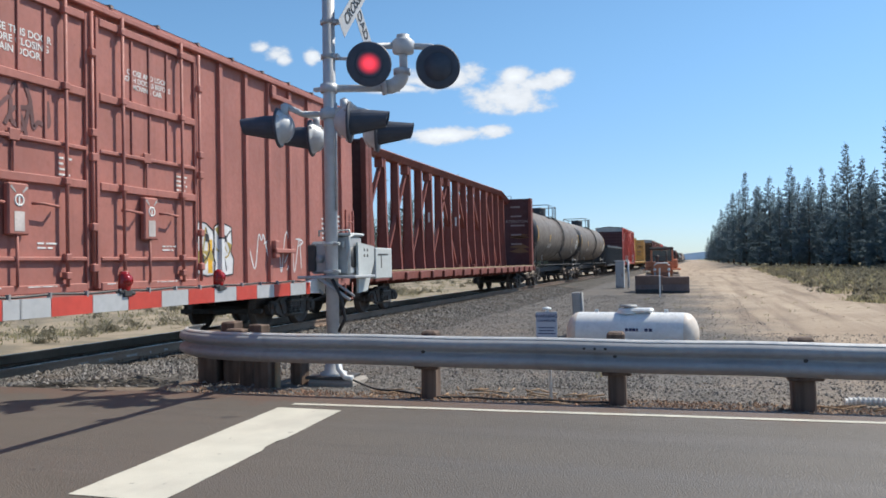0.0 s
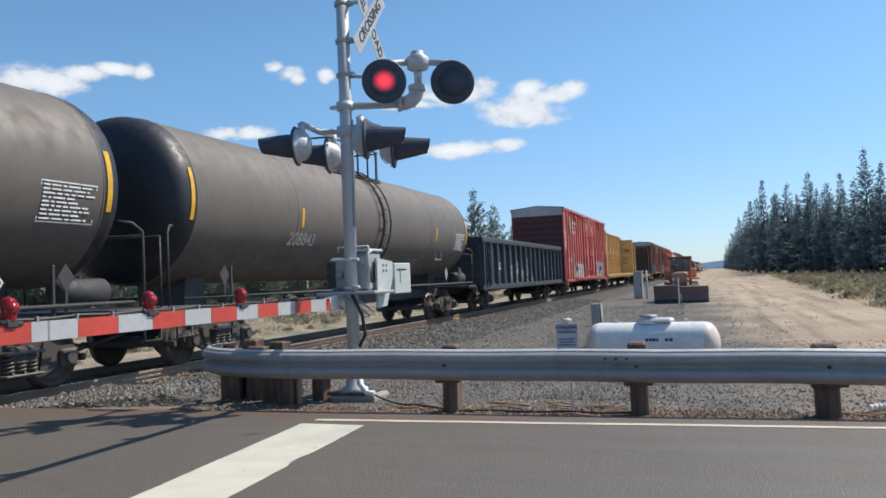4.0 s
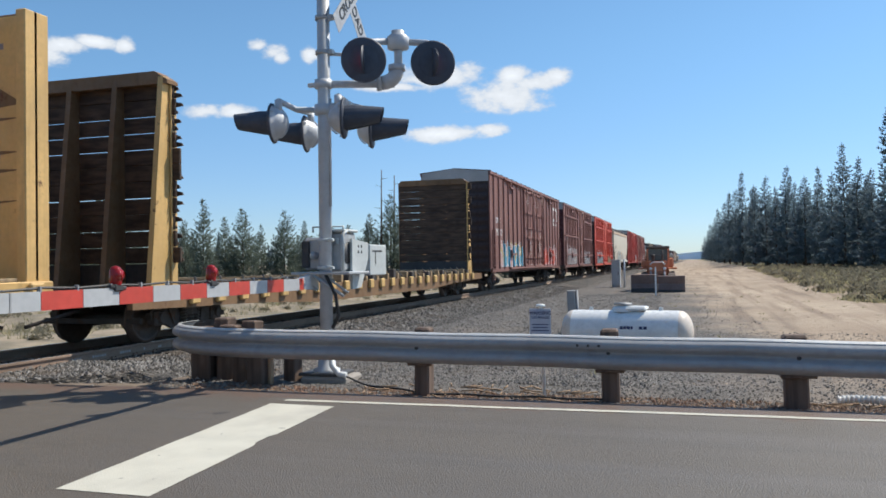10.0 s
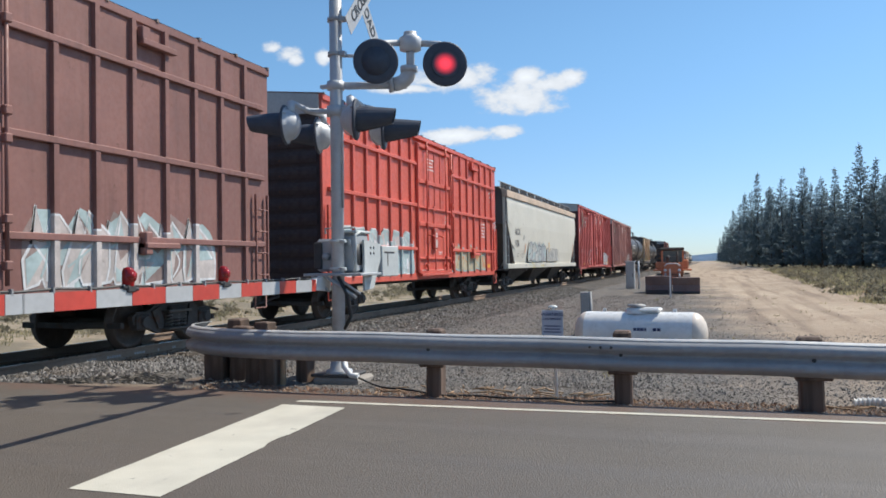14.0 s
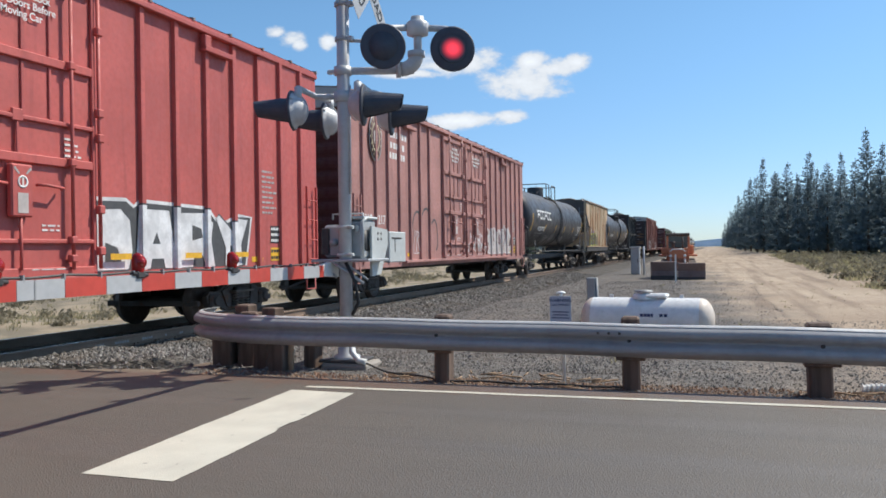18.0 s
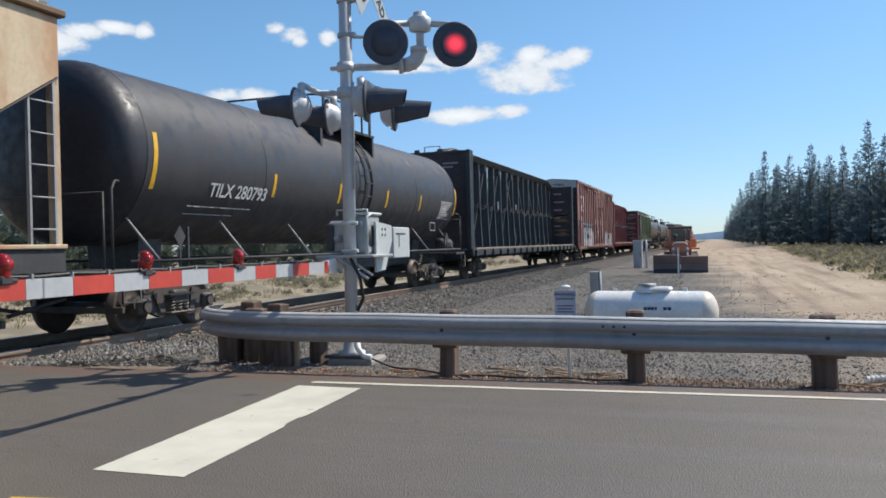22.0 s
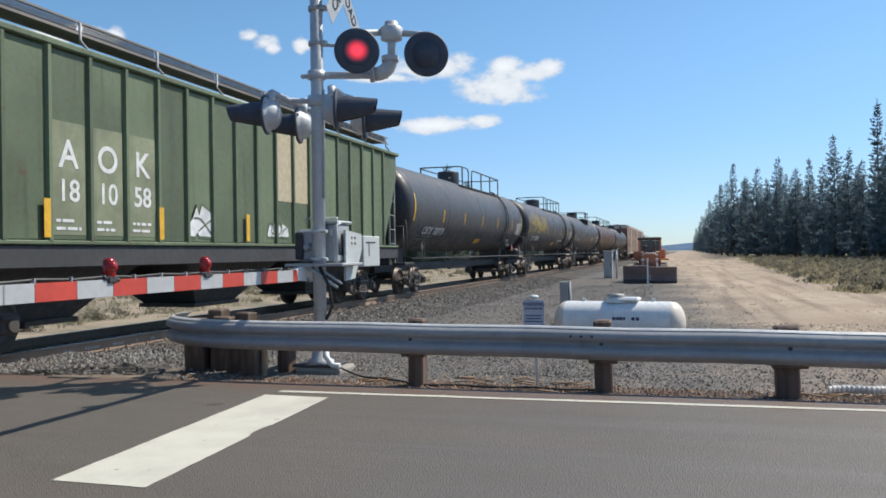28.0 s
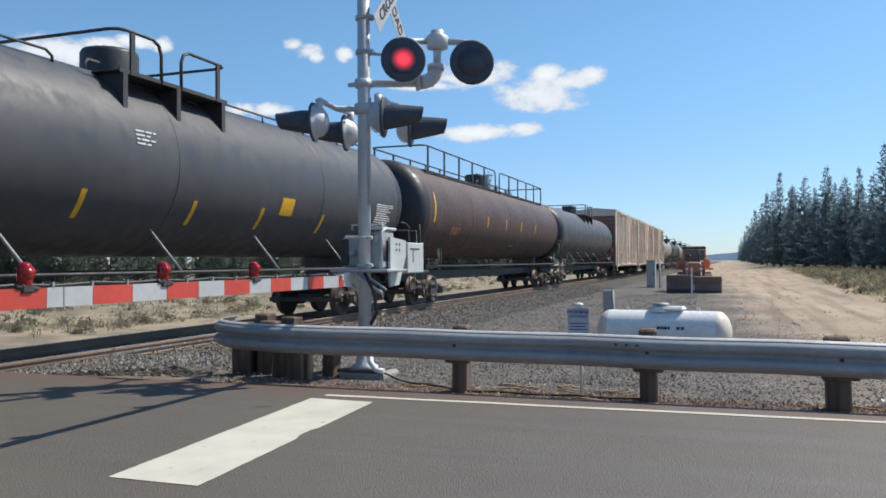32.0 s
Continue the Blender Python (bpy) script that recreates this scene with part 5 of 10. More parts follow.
def tank_car(u, length, body, label, radius=1.49, zc=2.92, stripes=(), ladder_at=None, band_at=None, head=0.72, rail=True, strip=(-28, -12), brackets=True, walk_span=None, breaks=None, long_rails=False):
    car = new_car("tank_car", label, "tank car", u)
    dish = [(0.0, 0.0), (0.012, 0.2), (0.05, 0.4), (0.12, 0.6), (0.22, 0.77), (0.36, 0.895), (0.52, 0.965), (0.72, 0.995), (1.0, 1.0)]
    prof = [(head * d, radius * q) for d, q in dish]
    prof += [(0.3 * length, radius), (0.5 * length, radius), (0.7 * length, radius)]
    prof += [(length - d, r) for d, r in reversed(prof[:9])]
    part("barrel", Shape().lathe(prof[8:-8], (0, 0, zc), (0, 1, 0), 56), body, car)
    # dished ends: less dusty than the barrel, with their shade painted in as well
    for end in (prof[:9], prof[-9:]):
        part("tank_head", Shape().lathe(end, (0, 0, zc), (0, 1, 0), 56), M["tank_head"], car, "clean black dished end, darkened like its shaded side")
    part("air_reservoir", Shape().lathe([(0, 0.0), (0, 0.12), (0.06, 0.20), (0.92, 0.20), (0.98, 0.12), (0.98, 0.0)], (1.16, length - 0.42, 1.34), (0, -1, 0), 16), M["dark_steel"], car, "small air reservoir")
    for f in (0.035, 0.25, 0.5, 0.75, 0.965):
        y = f * length
        if f in (0.035, 0.965):
            y = head if f < 0.5 else length - head
        part("weld_seam", Shape().lathe([(-0.02, radius), (-0.012, radius + 0.008), (0.012, radius + 0.008), (0.02, radius)], (0, y, zc), (0, 1, 0), 56), body, car)
    if band_at is not None:
        part("ladder_band", Shape().lathe([(-0.06, radius), (-0.06, radius + 0.02), (0.06, radius + 0.02), (0.06, radius)], (0, band_at, zc), (0, 1, 0), 56), body, car)
    # saddles and stub sills
    for y, s in ((1.9, 1), (length - 1.9, -1)):
        part("saddle", Shape().prism([(-0.55, 1.58), (-0.5, 0.95), (0.5, 0.95), (0.55, 1.58), (0.4, 1.50), (0, 1.44), (-0.4, 1.50)], 1, y - 0.3, y + 0.3), M["dark_steel"], car)
        part("end_platform", Shape().box(-1.5, 1.5, -0.35 if s > 0 else length - 0.55, 0.55 if s > 0 else length + 0.35, 0.98, 1.06, 0.01), M["dark_steel"], car)
        ye = -0.2 if s > 0 else length + 0.2
        part("end_handrail", Shape().path([(-1.4, ye, 1.05), (-1.4, ye, 2.2), (1.4, ye, 2.2), (1.4, ye, 1.05)], 0.02, 6), M["dark_steel"], car)
        part("corner_grab", Shape().path([(1.47, ye + 0.1 * s, 1.05), (1.47, ye + 0.1 * s, 2.25), (1.40, ye + 0.25 * s, 2.38), (1.3, ye + 0.45 * s, 2.4)], 0.022, 6), M["dark_steel"], car)
        part("placard_post", Shape().box(1.44, 1.48, y - 0.2 * s - 0.025, y - 0.2 * s + 0.025, 1.02, 1.72, 0.006), M["dark_steel"], car)
        part("placard_holder", Shape().prism([(y - 0.42 * s - 0.15, 1.56), (y - 0.42 * s, 1.74), (y - 0.42 * s + 0.15, 1.56), (y - 0.42 * s, 1.36)], 0, 1.462, 1.474), M["dark_steel"], car, "empty diamond placard holder")
        part("holder_post", Shape().box(1.456, 1.476, y - 0.42 * s - 0.02, y - 0.42 * s + 0.02, 1.02, 1.36), M["dark_steel"], car)
        part("stirrup", Shape().path([(1.46, y - 1.9 * s + 0.1, 1.0), (1.46, y - 1.9 * s + 0.1, 0.55), (1.46, y - 1.9 * s + 0.5, 0.55), (1.46, y - 1.9 * s + 0.5, 1.0)], 0.018, 6), M["dark_steel"], car)
    if rail:
        part("side_rail", Shape().rod((1.52, 0.2, 1.17), (1.52, length - 0.2, 1.17), 0.026, 8), M["dark_steel"], car, "long side handrail")
        part("side_rail", Shape().rod((-1.52, 0.2, 1.17), (-1.52, length - 0.2, 1.17), 0.026, 8), M["dark_steel"], car, "long side handrail")
        n = 6
        for k in range(n + 1 if brackets else 0):
            y = 0.9 + (length - 1.8) * k / n
            part("rail_bracket", Shape().rod((1.52, y, 1.17), (1.06, y - 0.22, 1.86), 0.022, 6), M["pale_steel"], car, "pale slanted bracket")
    # fittings on top
    top = zc + radius
    yc = 0.5 * length
    housing = part("dome", Shape().lathe([(0, 0.47), (0.48, 0.47), (0.54, 0.445), (0.54, 0.415), (0.51, 0.405), (0.51, 0)], (0, yc + 0.08, top - 0.06), (0, 0, 1), 24), M["black_paint"], car, "round valve housing with a lid")
    part("lid_grip", Shape().path([(0.1, yc + 0.16, top + 0.40), (0.1, yc + 0.16, top + 0.52), (0.1, yc - 0.16, top + 0.52), (0.1, yc - 0.16, top + 0.40)], 0.018, 6), M["dark_steel"], housing)
    part("vent_pipe", Shape().path([(0.25, yc - 0.75, top - 0.1), (0.25, yc - 0.75, top + 0.10), (0.25, yc - 0.68, top + 0.16), (0.25, yc - 0.45, top + 0.16)], 0.03, 6), M["dark_steel"], car, "bent vent pipe")
    half = 1.6
    lo, hi = walk_span or (yc - half, yc + half)
    if brackets:
        inner, xo, base, high = 0.74, 1.28, top - 0.17, 0.61
    else:
        inner, xo, base, high = 0.48, 0.92, top - 0.30, 0.86
    floor_z = base if brackets else base + 0.10
    if breaks:
        b0, b1 = breaks
    elif ladder_at is not None and lo + 0.7 < ladder_at < hi - 0.7:
        b0, b1 = ladder_at - 0.32, ladder_at + 0.32
    else:
        b0, b1 = 0.5 * (lo + hi) - 0.3, 0.5 * (lo + hi) + 0.3
    # one bent rail runs from the gap on this side round both ends
    q, h, e = 0.2, base + high, 0.06
    turn = [(xo, b0, base - 0.04), (xo, b0, h - q), (xo, b0 - e, h - e), (xo, b0 - q, h), (xo, lo + q, h), (xo - e, lo + e, h), (xo - q, lo, h), (q - xo, lo, h), (e - xo, lo + e, h), (-xo, lo + q, h)]
    back = [(x, b0 + b1 - y if y in (b0, b0 - e, b0 - q) else lo + hi - y, z) for x, y, z in reversed(turn)]
    part("guard_rail", Shape().path(turn + back, 0.028, 6), M["dark_steel"], car, "bent steel hand rail round the walkway")
    for y0, y1 in ((lo + 0.28, b0), (hi - 0.28, b1)):
        n = max(1, int(abs(y1 - y0) / 1.5 + 0.5))
        for k in range(n):
            y = y0 + (y1 - y0) * k / n
            for x in (xo, -xo):
                part("rail_post", Shape().box(x - 0.02, x + 0.02, y - 0.05, y + 0.05, base - 0.06, h, 0.006), M["dark_steel"], car)
    for out in (1, -1):
        x0, x1 = sorted((out * inner, out * xo))
        walkway = part("walkway", Shape().box(x0, x1, lo, hi, floor_z - 0.03, floor_z, 0.01), M["dark_steel"], car, "grating walkway")
        if brackets:
            part("kick_plate", Shape().box(out * xo - 0.008, out * xo + 0.008, lo, hi, floor_z - 0.05, floor_z + 0.012), M["dark_steel"], walkway)
            skin = [(out * x, zc + math.sqrt(radius ** 2 - x * x) - 0.01) for x in (1.26, 1.15, 1.02, 0.88, 0.74)]
            for k in range(3):
                y = lo + 0.12 + (hi - lo - 0.24) * k / 2
                part("walkway_bracket", Shape().prism([(out * inner, floor_z - 0.031), (out * xo, floor_z - 0.031), (out * xo, skin[0][1] - 0.02)] + skin, 1, y - 0.012, y + 0.012), M["dark_steel"], walkway, "triangular gusset plate")
                part("bracket_flange", Shape().box(out * xo - 0.012, out * xo + 0.012, y - 0.05, y + 0.05, skin[0][1] - 0.03, floor_z - 0.052), M["dark_steel"], walkway)
        else:
            part("kick_plate", Shape().box(out * xo - 0.03, out * xo + 0.03, lo, hi, base + 0.0, base + 0.04, 0.01), M["dark_steel"], walkway)
    if long_rails:
        for x in (0.75, -0.75):
            for y0, y1 in ((1.2, lo - 0.75), (hi + 0.35, length - 1.2)):
                z = zc + math.sqrt(radius ** 2 - x * x)
                part("top_rail", Shape().path([(x, y0, z - 0.02), (x, y0, z + 0.08), (x, y0 + 0.12, z + 0.15), (x, y1 - 0.12, z + 0.15), (x, y1, z + 0.08), (x, y1, z - 0.02)], 0.022, 6), M["dark_steel"], car, "low rail along the top")
                for k in range(1, 4):
                    y = y0 + (y1 - y0) * k / 4
                    part("top_rail_post", Shape().rod((x, y, z - 0.02), (x, y, z + 0.15), 0.018, 6), M["dark_steel"], car)
    if ladder_at is not None:
        y0 = ladder_at
        for dy in (-0.22, 0.22):
            pts = []
            for k in range(9):
                a = radians(62 - k * 12.5)
                pts.append(((radius + 0.11) * math.cos(a), y0 + dy, zc + (radius + 0.11) * math.sin(a)))
            pts.append((1.5, y0 + dy, 1.05))
            part("ladder_rail", Shape().path(pts, 0.026, 6), M["dark_steel"], car)
        for k in range(9):
            a = radians(60 - k * 12.0)
            c, d = (radius + 0.11) * math.cos(a), zc + (radius + 0.11) * math.sin(a)
            part("rung", Shape().rod((c, y0 - 0.22, d), (c, y0 + 0.22, d), 0.016, 6), M["dark_steel"], car)
    for y in stripes:
        a0, a1 = (strip[0] - 2, strip[0] + 33) if (y < 1.5 or y > length - 1.5) else strip
        shell_strip(car, "reflective_strip", y, 0.05, radius, zc, a0, a1, M["reflector"], "yellow reflective strip")
    running_gear(car, length, 1.9)
    return car


def centerbeam(u, length, body, label, panel=None, middle=None, pitch=1.23, words=()):
    car = new_car("centerbeam_flatcar", label, "flatcar", u)
    deck, top, bulk = 1.14, 5.10, 4.78
    for side in (1, -1):
        part("side_sill", Shape().box(side * 1.38, side * 1.52, 0, length, deck - 0.24, deck, 0.015), body, car)
        part("riser_strip", Shape().box(side * 1.15, side * 1.5, 0.6, length - 0.6, deck, deck + 0.05, 0.01), M["lumber"], car)
    part("deck", Shape().box(-1.38, 1.38, 0, length, deck - 0.12, deck - 0.01), body, car, "steel deck")
    n = int(length / 1.25)
    for k in range(n + 1):
        y = 0.35 + (length - 0.7) * k / n
        part("stake_pocket", Shape().box(1.52, 1.60, y - 0.12, y + 0.12, deck - 0.26, deck - 0.02, 0.02), body, car)
        part("cross_bearer", Shape().prism([(-1.4, deck - 0.3), (-0.3, deck - 0.42), (0.3, deck - 0.42), (1.4, deck - 0.3), (1.4, deck - 0.12), (-1.4, deck - 0.12)], 1, y - 0.04, y + 0.04), body, car)
    # bulkheads
    for y, s in ((0.0, 1), (length, -1)):
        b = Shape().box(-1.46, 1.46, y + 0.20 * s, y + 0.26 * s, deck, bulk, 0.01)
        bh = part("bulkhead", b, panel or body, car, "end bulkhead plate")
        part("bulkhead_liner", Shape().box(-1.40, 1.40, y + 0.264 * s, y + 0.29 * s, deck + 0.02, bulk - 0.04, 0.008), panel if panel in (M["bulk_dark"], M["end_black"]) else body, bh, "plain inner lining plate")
        for x in (-1.46, 1.30):
            part("bulkhead_post", Shape().box(x, x + 0.16, y, y + 0.42 * s, deck - 0.1, bulk, 0.015), body, bh)
        if s > 0:
            part("bulkhead_cap", Shape().box(-1.29, 1.29, y + 0.15, y + 0.199, bulk - 0.1, bulk, 0.01), panel or body, bh)
            for k in range(2):
                part("stencil_bar", Shape().box(0.35, 0.95 - 0.2 * k, y + 0.196, y + 0.1995, 4.30 - k * 0.14, 4.36 - k * 0.14), M["stencil_dim"], bh, "faint stencilled line")
            for x in (-0.75, 0.15):
                part("cap_lug", Shape().box(x, x + 0.2, y + 0.21, y + 0.25, bulk - 0.05, bulk + 0.1, 0.01), body, bh)
        for k in range(5 if s < 0 else 0):
            rr = random.Random(40 + k + int(u))
            part("stencil_bar", Shape().box(0.3, 0.3 + rr.uniform(0.4, 0.8), y - 0.2945, y - 0.291, 4.3 - k * 0.5, 4.38 - k * 0.5), M["stencil_dim"], bh, "faint stencilled line")
            z = rr.uniform(1.6, 3.6)
            part("scrape", Shape().prism([(0.2, z), (0.9, z + rr.uniform(-0.1, 0.2)), (1.3, z - 0.05), (0.7, z - 0.1)], 1, y - 0.2935, y - 0.291), M["rust_panel"], bh, "rusty scrape")
        part("bulkhead_grip", Shape().path([(-0.3, y + 0.1 * s, bulk), (-0.3, y + 0.1 * s, bulk + 0.18), (0.3, y + 0.1 * s, bulk + 0.18), (0.3, y + 0.1 * s, bulk)], 0.02, 6), M["dark_steel"], bh)
    # the beam
    chord = [(-0.24, top), (-0.28, top - 0.04), (-0.15, top - 0.24), (0.15, top - 0.24), (0.28, top - 0.04), (0.24, top)]
    part("top_chord", Shape().sweep([[(x, y, z - drop) for x, z in chord] for y, drop in ((0.28, 0.36), (2.0, 0.0), (length - 2.0, 0.0), (length - 0.28, 0.36))]), body, car, "top chord of the centre beam, lower towards its ends")
    middle = middle or length / 2
    ys = [middle + pitch * (k - 8.5) for k in range(18)]
    wide = ((deck, 0.21), (deck + 0.9, 0.165), (deck + 2.0, 0.13), (top - 0.2, 0.11))
    post = Shape().sweep([[(q + 0.022, -0.07, z), (q + 0.022, 0.07, z), (q, 0.07, z), (q, 0.012, z), (-q, 0.012, z), (-q, 0.07, z), (-q - 0.022, 0.07, z), (-q - 0.022, -0.07, z), (-q, -0.07, z),
                           (-q, -0.012, z), (q, -0.012, z), (q, -0.07, z)] for z, q in wide])
    for y in ys:
        part("beam_post", post, body, car, at=pose(0, y, 0), key=("post", body.name))
    # braces rise towards the middle and cross there
    for low, high in ((7, 9), (5, 7), (3, 5), (1, 3), (10, 8), (12, 10), (14, 12), (16, 14)):
        lean = 0.06 if high > low else -0.06
        part("brace", beam_strip((ys[low] + 2 * lean, deck + 0.14), (ys[high] - 2 * lean, top - 0.42)), body, car, "flat diagonal brace")
        part("gusset", Shape().box(-0.14, 0.14, ys[high] - 3.6 * lean - 0.08, ys[high] - 3.6 * lean + 0.08, top - 0.56, top - 0.22, 0.02), body, car)
        part("foot_gusset", Shape().box(-0.19, 0.19, ys[low] + 2 * lean - 0.10, ys[low] + 2 * lean + 0.10, deck + 0.002, deck + 0.16, 0.02), body, car)
    for k in (7, 10):
        part("post_slot", Shape().box(-0.03, 0.045, ys[k] - 0.018, ys[k] - 0.0125, 2.96, 3.34), M["lettering"], car, "pale reflector plate on a post")
    # loading notices on the inner face of the far bulkhead
    for word, x, z, size in words:
        lettering("notice_word", word, size, M["stencil_dim"], car, on_end(x, length - 0.2955, z))
    running_gear(car, length, 2.1)
    return car


def beam_strip(p, q):
    (y0, z0), (y1, z1) = p, q
    d = Vector((0, y1 - y0, z1 - z0)).normalized()
    n = Vector((0, -d.z, d.y)) * 0.06
    s = Shape()
    ring = [(-0.06, 1), (0.06, 1), (0.06, -1), (-0.06, -1)]
    s.sweep([[(x, y0 + n.y * k, z0 + n.z * k) for x, k in ring], [(x, y1 + n.y * k, z1 + n.z * k) for x, k in ring]])
    return s


def cargo_cables(car, length, seed):
    r = random.Random(seed)
    z = 2.95
    y = 0.6
    while y < length - 1.5:
        w = r.uniform(0.9, 1.4)
        sag = r.uniform(0.05, 0.28)
        pts = [(0.36, y + w * k / 6, z - sag * math.sin(math.pi * k / 6) + 0.02 * r.uniform(-1, 1)) for k in range(7)]
        part("tie_down_cable", Shape().path(pts, 0.011, 5), M["cable"], car, "loose tie-down cable")
        slack = [(0.38, a + r.uniform(-0.04, 0.04), z + 0.14 - 1.3 * sag * math.sin(math.pi * k / 6) + 0.03 * r.uniform(-1, 1)) for k, (_x, a, _z) in enumerate(pts)]
        part("tie_down_cable", Shape().path(slack, 0.009, 5), M["cable"], car, "loose tie-down cable")
        if r.random() < 0.35:
            part("cable_end", Shape().path([(0.40, y, z), (0.44, y + 0.15, z - 0.5 * r.uniform(0.6, 1.4)), (0.42, y - 0.1, z - 1.0)], 0.010, 5), M["cable"], car, "hanging cable end")
        if r.random() < 0.6:
            part("winch", Shape().box(0.3, 0.42, y - 0.07, y + 0.09, z - 0.1, z + 0.06, 0.02), M["dark_steel"], car)
        y += w


def gondola(u, length, body, label):
    car = new_car("gondola_car", label, "gondola", u)
    sill, top = 0.98, 2.80
    for side in (1, -1):
        part("side_wall", Shape().box(side * 1.42, side * 1.46, 0, length, sill, top), body, car)
        part("top_rail", Shape().box(side * 1.38, side * 1.60, -0.03, length + 0.03, top - 0.14, top + 0.08, 0.03), body, car, "thick top rail")
        part("side_sill", Shape().box(side * 1.40, side * 1.58, 0, length, sill - 0.14, sill + 0.06, 0.015), body, car)
    for y, s in ((0, 1), (length, -1)):
        e = part("end_wall", Shape().box(-1.42, 1.42, y, y + 0.05 * s, sill, top + 0.08, 0.01), body, car)
        for z in (sill + 0.35, sill + 0.85, sill + 1.35):
            part("end_rib", Shape().box(-1.4, 1.4, y - 0.07 * s, y, z, z + 0.12, 0.02), body, e)
    part("floor", Shape().box(-1.42, 1.42, 0, length, sill, sill + 0.06), body, car)
    rib = Shape().prism([(1.46, -0.09), (1.60, -0.07), (1.60, 0.07), (1.46, 0.09)], 2, sill + 0.02, top - 0.06)
    for y in [0.20 + 1.015 * k for k in range(16)] + [length - 0.15]:
        part("rib", rib, body, car, at=pose(0, y, 0), key="gondola_rib")
        part("rib", rib, body, car, at=pose(0, y, 0, 0, 0, 180), key="gondola_rib")
    ladder(car, 0.3, sill, top - 0.3, body, 1.58)
    running_gear(car, length, 2.0)
    return car


def bulkhead_flat(u, length, label):
    car = new_car("bulkhead_flatcar", label, "flatcar", u)
    body = M["car_yellow"]
    deck, top = 0.86, 4.62
    for side in (1, -1):
        part("side_sill", Shape().prism([(0, deck), (length, deck), (length, deck - 0.22), (length - 4, deck - 0.3), (length * 0.7, deck - 0.42), (length * 0.3, deck - 0.42), (4, deck - 0.3), (0, deck - 0.22)], 0, side * 1.4, side * 1.5), M["rust_panel"], car, "rusty yellow-brown side sill")
    part("deck", Shape().box(-1.4, 1.4, 0, length, deck - 0.1, deck), M["lumber"], car, "worn plank deck")
    r = random.Random(9)
    n = int(length / 0.9)
    for k in range(n):
        y = 1.6 + (length - 3.2) * k / (n - 1)
        part("stake_pocket", Shape().box(1.50, 1.58, y - 0.13, y + 0.13, deck - 0.2, deck + 0.04, 0.02), body, car)
        part("dunnage", Shape().box(-1.35, 1.42, y - 0.07, y + 0.07, deck, deck + r.uniform(0.10, 0.22), 0.01), M["lumber"], car, "loose timber bearer")
        if k % 2 == 0:
            part("chain_box", Shape().box(1.3, 1.5, y + 0.2, y + 0.42, deck, deck + r.uniform(0.12, 0.3), 0.02), M["bogie"], car)
        part("strap", Shape().rod((1.45, y + 0.3, deck + 0.02), (1.2, y + 0.5, deck + 0.26), 0.02, 5), M["cable"], car)
    for y, s in ((0.5, 1), (length - 1.2, -1)):
        bh = part("bulkhead", Shape().box(-1.42, 1.42, y + 0.62 * s, y + 0.66 * s, deck, deck + 0.5), M["dark_steel"], car, "slatted end bulkhead")
        for k in range(12):
            z = deck + 0.52 + k * 0.28
            if z < top - 0.3:
                part("slat", Shape().box(-1.42, 1.47 + r.choice((0.0, 0.04, 0.09, 0.13)), y + 0.60 * s, y + 0.67 * s, z, z + r.choice((0.262, 0.272, 0.276)), 0.012), M["dark_plank"], bh)
                for q in range(2):
                    e = 1.47 + r.uniform(0.02, 0.16)
                    part("slat_splinter", Shape().prism([(1.44, z + 0.12 * q + 0.01), (e, z + 0.12 * q + 0.03), (e - 0.03, z + 0.12 * q + 0.08), (1.44, z + 0.12 * q + 0.11)], 1, y + 0.675 * s, y + 0.70 * s), M["dark_plank"], bh)
        # inner braces and cap are yellow steel too; brown paints in their shade
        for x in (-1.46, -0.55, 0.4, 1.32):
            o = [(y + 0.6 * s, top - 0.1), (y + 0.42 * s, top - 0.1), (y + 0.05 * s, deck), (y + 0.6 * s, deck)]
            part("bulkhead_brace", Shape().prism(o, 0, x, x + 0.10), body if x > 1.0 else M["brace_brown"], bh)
        part("bulkhead_top", Shape().prism([(-1.42, top - 0.12), (-1.3, top), (1.25, top), (1.5, top - 0.16), (1.5, top - 0.22), (-1.42, top - 0.22)], 1, y + 0.42 * s, y + 0.72 * s), M["brace_brown"], bh, "rusty cap channel, browned like shade")
        part("bulkhead_edge", Shape().box(1.425, 1.46, y + 0.57 * s, y + 0.74 * s, deck, top - 0.15, 0.01), body, bh)
    running_gear(car, length, 2.1)
    return car


